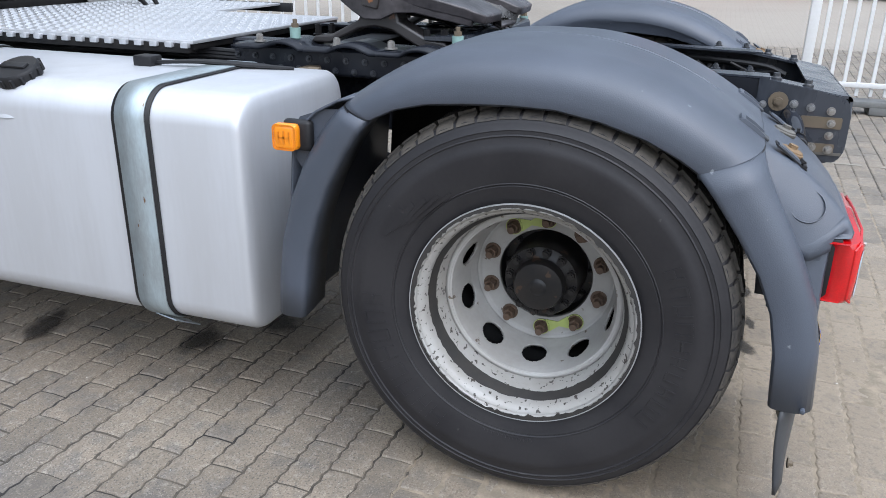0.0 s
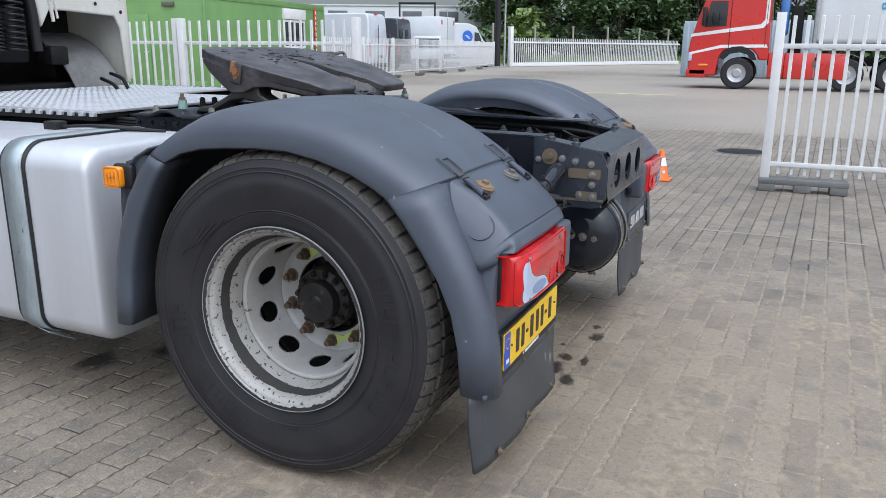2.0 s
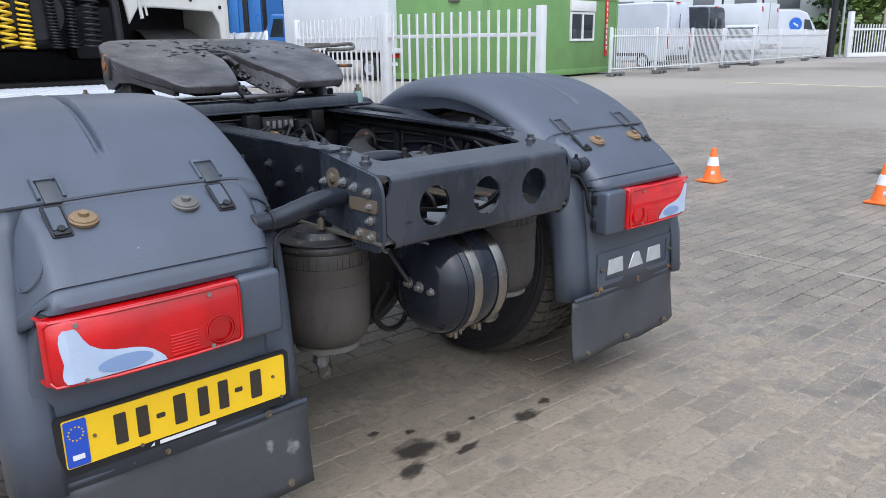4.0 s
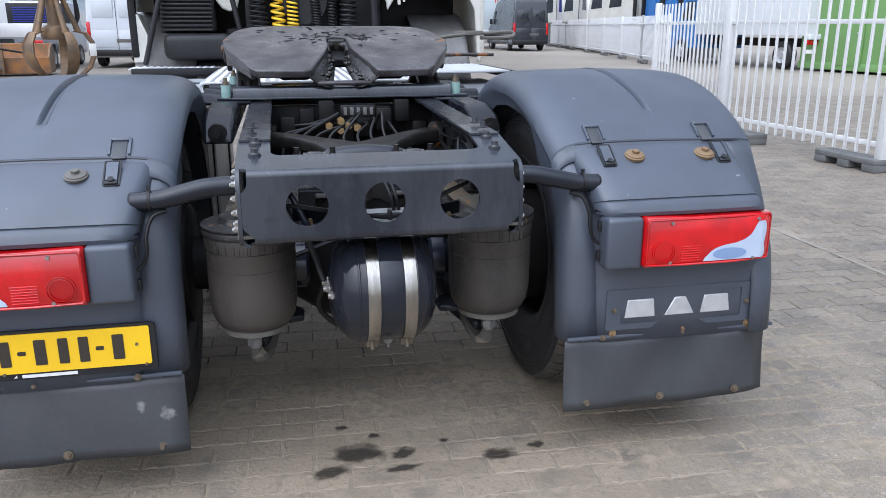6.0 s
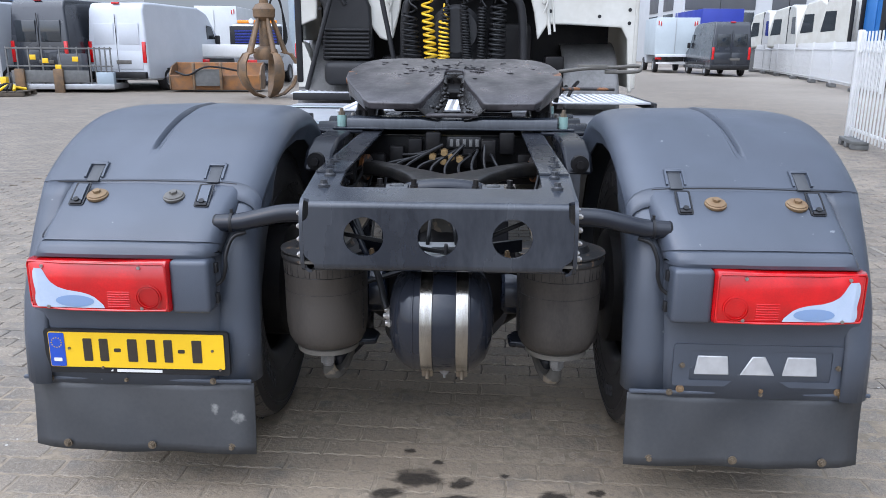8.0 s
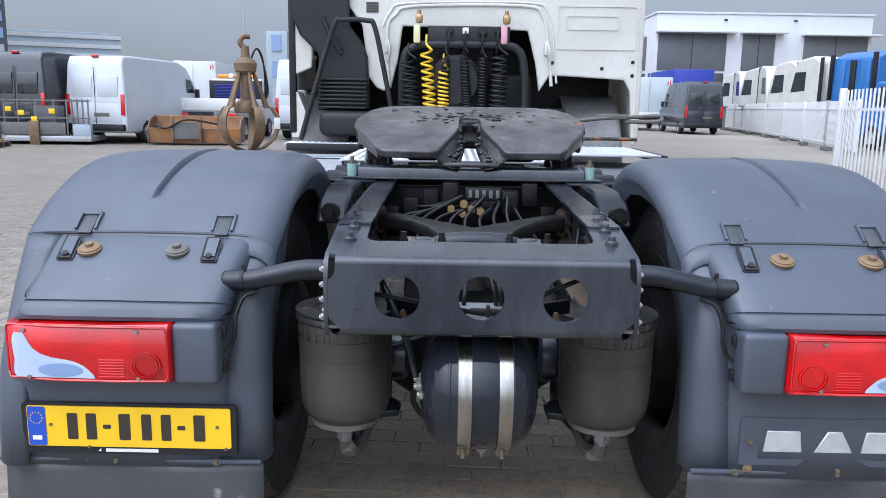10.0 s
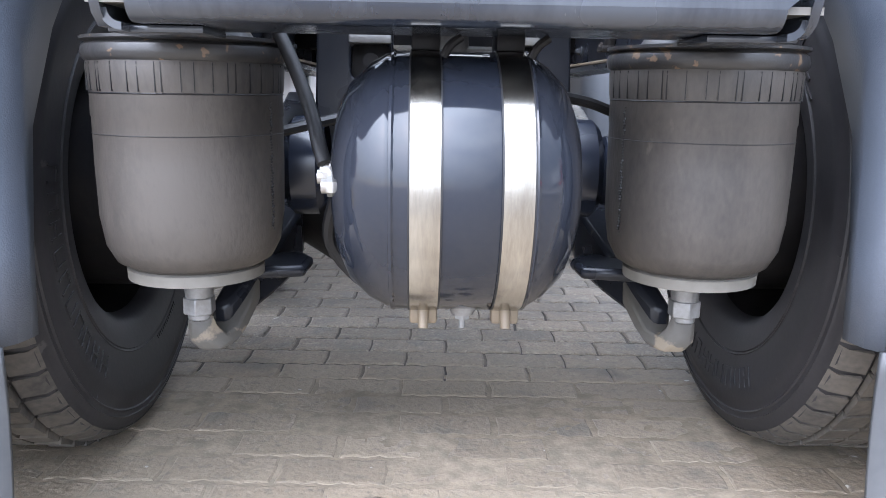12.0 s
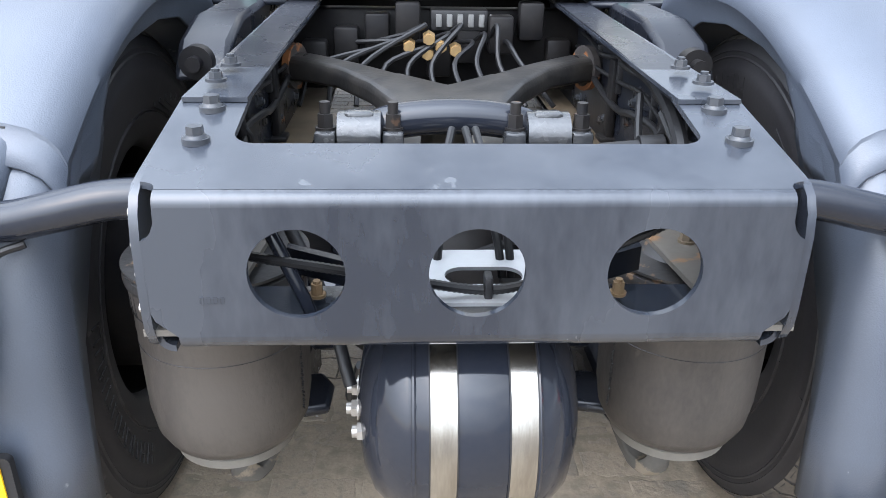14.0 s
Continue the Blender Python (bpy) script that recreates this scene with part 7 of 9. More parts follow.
# dark space behind: black backing and guessed blocks give its shade; then the mudguards
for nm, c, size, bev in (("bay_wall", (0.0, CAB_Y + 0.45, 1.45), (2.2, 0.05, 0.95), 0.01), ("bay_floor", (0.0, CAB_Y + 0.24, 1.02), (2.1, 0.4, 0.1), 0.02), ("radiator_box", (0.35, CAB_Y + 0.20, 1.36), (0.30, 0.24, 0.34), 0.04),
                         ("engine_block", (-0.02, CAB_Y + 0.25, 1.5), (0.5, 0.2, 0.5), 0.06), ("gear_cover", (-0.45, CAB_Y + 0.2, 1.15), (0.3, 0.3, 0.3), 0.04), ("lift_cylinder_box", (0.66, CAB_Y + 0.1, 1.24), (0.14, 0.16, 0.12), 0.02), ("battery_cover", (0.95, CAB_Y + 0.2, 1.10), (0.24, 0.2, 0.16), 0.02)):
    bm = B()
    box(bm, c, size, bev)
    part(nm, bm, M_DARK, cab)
bm = B()
lathe(bm, [(0.0005, -0.2), (0.15, -0.2), (0.18, -0.17), (0.18, 0.2), (0.0005, 0.22)], (-0.05, CAB_Y + 0.1, 1.47), "Y", 40)
part("round_housing", bm, M_BLACK, cab)
for s, x in ((1, 0.93), (-1, -1.0)):
    bm = B()
    rows = []
    for k in range(19):
        a = radians(8 + 164 * k / 18)
        rows.append([(x + d, 3.55 + 0.62 * math.cos(a), 0.74 + 0.66 * math.sin(a)) for d in (-0.2, -0.16, 0.17, 0.2)])
    loft(bm, rows)
    solid(part("front_mudguard", bm, M_LINER, cab, "dusty dark grey front mudguard"), 0.008, 0)
    bm = B()
    lathe(bm, [(0.29, -0.14), (0.46, -0.15), (0.505, -0.12), (0.51, 0.12), (0.46, 0.15), (0.29, 0.14)], (x, 3.6, 0.51), "X", 60)
    part("front_tyre", bm, M_TYRE, cab, "black front tyre")
    bm = B()
    lathe(bm, [(0.30, 0.13), (0.28, 0.10), (0.26, 0.02), (0.2, -0.02), (0.0005, 0.0)], (x, 3.6, 0.51), "X", 48, s)
    part("front_rim", bm, M_RIM, cab)
# air intake on the near corner
bm = B()
slab(bm, [(cx(55), 3.2), (cx(225), 3.2), (cx(228), cz(80)), (cx(262), cz(125)), (cx(282), cz(170)), (cx(288), cz(330)), (cx(130), cz(335)), (cx(135), cz(235)), (cx(135), cz(165)), (cx(80), cz(110)), (cx(58), cz(60))], 0.14, Matrix.Translation((0, CAB_Y - 0.05, 0)) @ PY)
intake = soften(part("air_intake", bm, M_BLACK, truck, "dark grey plastic air intake with ribbed bellows"), 0.02, 3)
for k in range(8):
    bm = B()
    z = cz(240 + 12 * k)
    box(bm, (cx(208), CAB_Y - 0.07, z), (0.335, 0.05, 0.016), 0.006)
    part("bellows_fold", bm, M_BLACK, intake)
bm = B()
box(bm, (cx(235), CAB_Y - 0.06, cz(372)), (0.44, 0.18, 0.17), 0.05, seg=4)
part("intake_box", bm, M_BLACK, intake)
for a, b in (((cx(150), cz(60)), (cx(205), cz(165))), ((cx(172), cz(95)), (cx(205), cz(150)))):
    bm = B()
    tube(bm, [(a[0], CAB_Y - 0.055, a[1]), ((a[0] + b[0]) / 2 - 0.01, CAB_Y - 0.06, (a[1] + b[1]) / 2), (b[0], CAB_Y - 0.055, b[1])], 0.016, 8)
    part("intake_rib", bm, M_BLACK, intake)
bm = B()
box(bm, (-1.185, CAB_Y + 0.02, 1.85), (0.05, 0.06, 1.5), 0.015)
part("corner_deflector", bm, M_BLACK, intake)
bm = B()
slab(bm, [(-1.2, 1.07), (-1.12, 1.07), (-1.10, 1.25), (-1.15, 1.38), (-1.2, 1.40)], 0.2, Matrix.Translation((0, CAB_Y, 0)) @ PY)
part("side_skirt", bm, M_CREAM, cab)
# handrail
bm = B()
tube(bm, [(-1.11, 2.86, 1.06), (-1.0, 2.86, 1.43), (-0.875, 2.86, 1.82), (-0.82, 2.86, 1.86), (-0.65, 2.86, 1.858), (-0.60, 2.86, 1.82), (-0.54, 2.86, 1.55), (-0.482, 2.86, 1.25), (-0.47, 2.88, 1.10)], 0.017, 10)
part("handrail", bm, M_BLACK, truck, "black bent tube handrail")
# supply panel with coiled hoses
bm = B()
box(bm, (cx(583), CAB_Y - 0.05, cz(112)), (0.56, 0.03, 0.155), 0.006)
panel = part("supply_panel", bm, M_BLACK, truck, "black supply panel with coiled hoses")
bm = B()
tube(bm, [(cx(385), CAB_Y - 0.06, cz(335)), (cx(392), CAB_Y - 0.06, cz(180)), (cx(420), CAB_Y - 0.06, cz(142)), (cx(480), CAB_Y - 0.06, cz(134)), (cx(680), CAB_Y - 0.06, cz(134)), (cx(730), CAB_Y - 0.06, cz(148)), (cx(748), CAB_Y - 0.06, cz(200)), (cx(755), CAB_Y - 0.06, cz(330))], 0.03, 12)
part("bumper_tube", bm, M_BLACK, panel)


def coil(px, top, low, r, turns, wire, mat, label, lean=0.0, loose=0.0):
    bm = B()
    n = int(turns * 14)
    pts = []
    for k in range(n + 1):
        t = k / n
        a = 2 * math.pi * turns * t
        rr = r * (1 + loose * t * t)
        drop = lerp(top, low, t ** (1 / (1 + loose)))
        pts.append((cx(px) + lean * t + rr * math.cos(a), CAB_Y - 0.12 + rr * math.sin(a), drop))
    tube(bm, [(cx(px), CAB_Y - 0.07, top + 0.10), (cx(px), CAB_Y - 0.1, top + 0.04)] + [pts[0]], wire, 8, 4)
    tube(bm, pts, wire, 8, raw=True)
    return part("coiled_hose", bm, mat, panel, label)


coil(405, cz(175), cz(330), 0.05, 9, 0.0075, M_CABLE, "black coiled air hose", 0.02, 0.4)
coil(458, cz(150), cz(325), 0.036, 8.5, 0.0085, M_COIL_Y, "yellow coiled air hose", 0.03, 0.2)
coil(510, cz(205), cz(330), 0.032, 10, 0.007, M_COIL_Y, "yellow coiled cable", 0.0, 0.2)
coil(516, cz(170), cz(300), 0.024, 12, 0.006, M_CABLE, "black coiled cable")
coil(570, cz(155), cz(330), 0.026, 19, 0.006, M_CABLE, "black coiled cable", 0.03, 0.3)
coil(625, cz(170), cz(330), 0.026, 18, 0.006, M_CABLE, "black coiled cable")
coil(675, cz(160), cz(330), 0.052, 11, 0.0075, M_CABLE, "black coiled air hose", -0.01, 0.1)
for px, mat in ((430, M_CREAMY), (686, M_PINK)):
    bm = B()
    box(bm, (cx(px), CAB_Y - 0.10, cz(105)), (0.045, 0.05, 0.12), 0.012)
    part("coupling_head", bm, mat, panel, "coloured coupling head")
    bm = B()
    box(bm, (cx(px) + 0.015, CAB_Y - 0.10, cz(60)), (0.05, 0.05, 0.06), 0.014)
    cyl(bm, (cx(px) + 0.015, CAB_Y - 0.10, cz(50)), (cx(px) + 0.015, CAB_Y - 0.10, cz(35)), 0.014, seg=10)
    part("coupling_valve", bm, M_BRASS, panel)
for px, r in ((525, 0.022), (573, 0.019), (624, 0.028), (668, 0.02)):
    bm = B()
    cyl(bm, (cx(px), CAB_Y - 0.06, cz(92)), (cx(px), CAB_Y - 0.11, cz(92)), r, seg=16)
    box(bm, (cx(px), CAB_Y - 0.07, cz(92)), (r * 2.2, 0.012, r * 2.2), 0.003)
    part("socket", bm, M_WHITE if px == 573 else M_BLACK, panel)
    bm = B()
    tube(bm, [(cx(px), CAB_Y - 0.12, cz(95)), (cx(px) - 0.005, CAB_Y - 0.14, cz(120)), (cx(px) - 0.01, CAB_Y - 0.12, cz(160))], 0.006, 7)
    part("socket_cable", bm, M_CABLE, panel)
for x, z in ((0.62, 1.10), (0.70, 1.13)):
    bm = B()
    tube(bm, [(x, 2.5, 1.03), (x + 0.05, 2.6, z - 0.03), (x + 0.1, 2.75, z)], 0.012, 8)
    part("vent_pipe", bm, M_DARK, truck)


# ---- yard: fences, cones ----
def fence_panel(a, b, height=1.55, spacing=0.115, lift=0.12, foot_at=(0, 1), label="white steel mobile fence panel on grey feet", group="mobile fence panels"):
    a, b = Vector((*a, 0)), Vector((*b, 0))
    d = b - a
    ang = math.degrees(math.atan2(d.y, d.x))
    f = thing("fence_panel", label, "fence", group, (a.x, a.y, 0), ang)
    L = d.length
    for x in (0.0, L):
        bm = B()
        box(bm, (x, 0, lift + height / 2), (0.085, 0.085, height), 0.006)
        part("post", bm, M_FENCE, f)
    for z in (lift + 0.13, lift + height - 0.30):
        bm = B()
        box(bm, (L / 2, 0, z), (L, 0.03, 0.045), 0.005)
        part("rail", bm, M_FENCE, f)
    bm = B()
    box(bm, (0, 0, 0), (0.032, 0.02, height - 0.06), 0.003, seg=1)
    first = part("bar", bm, M_FENCE, f)
    n = max(2, int((L - 0.1) / spacing))
    first.matrix_basis = pose(L / (n + 1), 0.02, lift + height / 2)
    for k in range(2, n + 1):
        twin("bar", first, pose(L * k / (n + 1), 0.02, lift + height / 2), f)
    for t in foot_at:
        bm = B()
        x = L * t + (0.34 if t == 0 else -0.34)
        box(bm, (x, 0, 0.095), (0.78, 0.22, 0.055), 0.012)
        for dx in (-0.31, 0.0, 0.31):
            box(bm, (x + dx, 0, 0.037), (0.15, 0.22, 0.07), 0.008)
        part("foot", bm, M_FOOT, f, "grey recycled plastic fence foot")
    return f


fence_panel((5.0, -1.14), (5.06, -3.7), 1.52)
fence_panel((5.06, -3.78), (5.12, -6.3), 1.52)
fence_panel((5.12, 3.42), (4.98, 5.90), 1.52, 0.145)
fence_panel((5.02, 6.02), (5.62, 9.05), 1.52, 0.165)


def cone(x, y):
    c = thing("traffic_cone", "orange traffic cone with white band on pavers", "traffic cone", "traffic cones", (x, y, 0))
    bm = B()
    box(bm, (0, 0, 0.012), (0.21, 0.21, 0.02), 0.008)
    part("base", bm, M_ORANGE, c)
    bm = B()
    lathe(bm, [(0.085, 0.02), (0.08, 0.03), (0.022, 0.305), (0.016, 0.31), (0.014, 0.30), (0.07, 0.025)], (0, 0, 0), "Z", 28)
    part("body", bm, M_ORANGE, c)
    bm = B()
    lathe(bm, [(0.0545, 0.15), (0.0567, 0.15), (0.0385, 0.232), (0.0365, 0.232)], (0, 0, 0), "Z", 28)
    part("band", bm, M_WHITE, c, "white reflective band")
    bm = B()
    box(bm, (-0.058, -0.035, 0.09), (0.02, 0.03, 0.03), 0.003)
    part("sticker", bm, M_WHITE, c)


cone(5.11, -0.15)
cone(5.09, 1.30)


# ---- yard: buildings and vehicles ----
def box_part(name, c, size, mat, parent, bevel=0.02, label=""):
    bm = B()
    box(bm, c, size, bevel)
    return part(name, bm, mat, parent, label)


def road_wheel(parent, x, y, r, w=0.24, rim=M_GALV, side=1):
    bm = B()
    lathe(bm, [(r * 0.58, -w / 2), (r * 0.9, -w / 2), (r, -w / 3), (r, w / 3), (r * 0.9, w / 2), (r * 0.58, w / 2)], (x, y, r), "Y", 28)
    t = part("wheel", bm, M_TYRE, parent)
    bm = B()
    lathe(bm, [(r * 0.6, 0.5 * w), (r * 0.55, 0.42 * w), (r * 0.3, 0.34 * w), (r * 0.22, 0.46 * w), (0.0005, 0.46 * w)], (x, y, r), "Y", 24, side)
    part("rim", bm, rim, t)
    return t


def van(at, turn, mat, label, length=5.9, height=2.72, group="parked vans"):
    """A panel van that faces local +x."""
    v = thing("van", label, "van", group, (*at, 0), turn)
    h, L = height, length / 2
    side = [(-L, 0.42), (-L - 0.02, 1.2), (-L + 0.04, h - 0.25), (-L + 0.14, h - 0.03), (-L + 0.5, h), (L - 2.3, h - 0.02), (L - 1.75, h - 0.2), (L - 1.0, 1.45), (L - 0.35, 1.18), (L - 0.05, 0.98), (L, 0.55), (L - 0.05, 0.3), (-L + 0.1, 0.32)]
    bm = B()
    slab(bm, side, 2.0, Matrix(((1, 0, 0, 0), (0, 0, 1, -1.0), (0, 1, 0, 0), (0, 0, 0, 1))))
    for q in bm.verts:
        q.co.y *= 1.0 - 0.13 * max(0.0, (q.co.z - 1.1) / 1.6) ** 1.5
    body = soften(part("body", bm, mat, v), 0.09, 4, 30)
    for s in (-1, 1):
        for px in (-L + 1.1, L - 0.95):
            road_wheel(v, px, s * 0.88, 0.34, 0.24, M_GALV, s)
        bm = B()
        slab(bm, [(L - 1.95, 1.38), (L - 1.25, 1.38), (L - 1.62, h - 0.62), (L - 1.95, h - 0.58)], 0.012, Matrix(((1, 0, 0, 0), (0, 0, 1, s * 0.972 - 0.006), (0, 1, 0, 0), (0, 0, 0, 1))))
        part("cab_window", bm, M_GLASS, v)
        box_part("side_moulding", (-0.1, s * 1.0, 0.62), (length - 2.2, 0.03, 0.12), M_BLACK, v, 0.01)
        box_part("side_rail", (-0.5, s * 0.965, 1.55), (1.2, 0.012, 0.05), M_BLACK, v, 0.004)
        box_part("tail_lamp", (-L - 0.01, s * 0.90, 1.15), (0.06, 0.12, 0.62), M_RED, v, 0.02, "tall red tail lamp")
        box_part("rear_window", (-L - 0.004, s * 0.42, h - 0.92), (0.03, 0.68, 0.62), M_GLASS if mat is M_VANBLACK else mat, v, 0.015)
        box_part("mirror", (L - 1.45, s * 1.1, 1.55), (0.1, 0.16, 0.3), M_BLACK, v, 0.03)
        box_part("rear_door", (-L - 0.012, s * 0.43, 0.92), (0.02, 0.80, 0.55), mat, v, 0.01)
    box_part("rear_bumper", (-L - 0.04, 0, 0.48), (0.16, 1.9, 0.2), M_BLACK, v, 0.04)
    box_part("door_seam", (-L - 0.014, 0, 1.4), (0.02, 0.012, 1.7), M_BLACK, v, 0)
    box_part("plate_bar", (-L - 0.025, -0.2, 0.86), (0.02, 0.5, 0.11), M_PALE, v, 0.004)
    box_part("brake_light", (-L + 0.1, 0, h - 0.03), (0.08, 0.24, 0.06), M_RED, v, 0.015)
    bm = B()
    slab(bm, [(-0.82, 0), (0.82, 0), (0.72, 0.75), (-0.72, 0.75)], 0.02, Matrix.Translation((L - 1.02, 0, 1.48)) @ Matrix(((0, -0.60, 0.8, 0), (1, 0, 0, 0), (0, 0.8, 0.60, 0), (0, 0, 0, 1))))
    part("windscreen", bm, M_GLASS, v)
    return v


van((13.15, 41.6), 88.5, M_VANBLACK, "black panel van parked on asphalt")
van((-10.2, 23.75), 80, M_VANWHITE, "white panel van with red tail lamps", 5.6, 2.6)
van((-12.3, 23.5), 80, M_VANBLACK, "dark grey panel van beside a white van", 6.0, 2.66)
van((-14.75, 23.0), 80, M_VANWHITE, "white panel van at the end of the row", 6.0, 2.6)
van((-5.0, 28.2), 84, M_VANWHITE, "white panel van behind the steel grab", 6.0, 2.8)
van((28.85, 19.3), 93, M_VANWHITE, "white high-roof van behind the white fence", 6.2, 2.75)
van((37.7, 22.2), 93, M_VANBLACK, "dark grey panel van behind the white fence", 5.8, 2.85)
far_van = van((46.95, 20.0), -35, M_VANWHITE, "white panel van with a round blue mark on its side", 5.5, 2.85)
bm = B()
lathe(bm, [(0.0005, 0.0), (0.40, 0.0), (0.40, 0.012), (0.0005, 0.014)], (0.25, -0.955, 1.98), "Y", 32, -1)
mark = part("round_mark", bm, M_SIGNBLUE, far_van, "round blue mark")
for dx, dz, w in ((-0.1, 0.06, 0.16), (0.02, -0.02, 0.2), (0.12, -0.1, 0.12)):
    box_part("mark_bar", (0.25 + dx, -0.975, 1.98 + dz), (w, 0.012, 0.07), M_WHITE, mark, 0.003)


def box_truck(at, turn, label, length=6.5, high=3.6, cab=M_VANWHITE, body=M_TRAILER):
    t = thing("box_truck", label, "truck", "box trucks", (*at, 0), turn)
    L = length / 2
    bm = B()
    box(bm, (-0.9, 0, (high + 1.0) / 2), (length - 2.0, 2.45, high - 1.0), 0.03)
    b = part("box_body", bm, body, t, "pale box body")
    box_part("chassis", (0, 0, 0.78), (length, 0.9, 0.25), M_DARK, t, 0.02)
    bm = B()
    slab(bm, [(L - 1.8, 0.5), (L - 1.8, 2.3), (L - 0.9, 2.35), (L - 0.25, 1.5), (L, 1.2), (L, 0.45)], 2.1, Matrix(((1, 0, 0, 0), (0, 0, 1, -1.05), (0, 1, 0, 0), (0, 0, 0, 1))))
    soften(part("cab", bm, cab, t), 0.08, 3, 30)
    for s in (-1, 1):
        for x in (-L + 1.2, L - 0.9):
            road_wheel(t, x, s * 0.98, 0.42, 0.28, M_GALV, s)
        bm = B()
        slab(bm, [(L - 1.6, 1.5), (L - 0.75, 1.5), (L - 1.05, 2.15), (L - 1.6, 2.15)], 0.012, Matrix(((1, 0, 0, 0), (0, 0, 1, s * 1.05 - 0.006), (0, 1, 0, 0), (0, 0, 0, 1))))
        part("cab_window", bm, M_GLASS, t)
        box_part("tail_lamp", (-L + 0.06, s * 1.0, 0.82), (0.06, 0.36, 0.14), M_RED, t, 0.01)
        for k in range(3):
            box_part("warning_stripe", (-L + 0.085, s * (1.08 - 0.07 * k), high - 0.3 - 0.02 * k), (0.02, 0.05, 0.24), M_RED if k % 2 == 0 else M_WHITE, t, 0.002)
    box_part("tail_lift", (-L + 0.02, 0, 0.98), (0.14, 2.4, 0.16), M_TRAILER, t, 0.02)
    box_part("underrun_bar", (-L + 0.15, 0, 0.55), (0.1, 2.2, 0.12), M_WHITE, t, 0.01)
    box_part("plate_bar", (-L + 0.02, 0.1, 0.72), (0.02, 0.52, 0.11), M_PALE, t, 0.003)
    box_part("lock_rod", (-L + 0.075, 0.1, 2.2), (0.02, 0.03, 2.3), M_GALV, t, 0.003)
    return t


box_truck((15.9, 22.2), 96, "white box truck behind the white fence", 7.5, 3.7, M_BLUECAB)
box_truck((11.9, 47.4), 86, "pale grey box truck parked ahead of a van", 6.5, 3.1, M_VANWHITE, M_BOXGREY)
box_truck((41.6, 22.3), 93, "white box truck far behind the fence", 8.0, 3.05)
box_truck((-15.5, 48.0), 95, "white box truck beyond the parked vans", 8.0, 3.6)
box_truck((-20.5, 47.0), 95, "white box truck at the yard's far side", 8.0, 3.4)


def dropside(at, turn):
    t = thing("dropside_pickup", "white dropside pickup with orange beacon bar", "truck", "", (*at, 0), turn)
    box_part("chassis", (0, 0, 0.62), (5.4, 0.8, 0.2), M_DARK, t, 0.02)
    box_part("bed_floor", (-1.0, 0, 0.98), (3.2, 2.1, 0.08), M_GALV, t, 0.01)
    box_part("tailgate", (-2.6, 0, 1.2), (0.05, 2.1, 0.40), M_WHITE, t, 0.012)
    for s in (-1, 1):
        box_part("side_board", (-1.0, s * 1.05, 1.2), (3.2, 0.05, 0.40), M_WHITE, t, 0.012)
        box_part("tail_lamp", (-2.62, s * 0.82, 0.84), (0.06, 0.40, 0.14), M_RED, t, 0.01)
        for x in (-1.5, 1.7):
            road_wheel(t, x, s * 0.86, 0.35, 0.26, M_GALV, s)
    box_part("headboard", (0.65, 0, 1.70), (0.06, 2.0, 0.75), M_BLACK, t, 0.02)
    for k in range(9):
        box_part("mesh_bar", (0.61, 0, 1.48 + 0.055 * k), (0.03, 1.6, 0.022), M_TRAILBLUE, t, 0.003)
    bm = B()
    slab(bm, [(0.75, 0.4), (0.75, 2.15), (1.7, 2.15), (2.3, 1.4), (2.7, 1.2), (2.7, 0.4)], 1.9, Matrix(((1, 0, 0, 0), (0, 0, 1, -0.95), (0, 1, 0, 0), (0, 0, 0, 1))))
    soften(part("cab", bm, M_VANWHITE, t), 0.08, 3, 30)
    box_part("beacon_bar", (0.9, 0, 2.24), (0.2, 1.5, 0.13), M_AMBER, t, 0.03, "amber beacon bar")
    bm = B()
    lathe(bm, [(0.0005, -0.02), (0.09, -0.02), (0.1, 0.0), (0.1, 0.02)], (0.78, 0.2, 2.26), "X", 20)
    part("work_light", bm, M_WHITE, t)
    return t


dropside((-8.2, 26.6), 88)


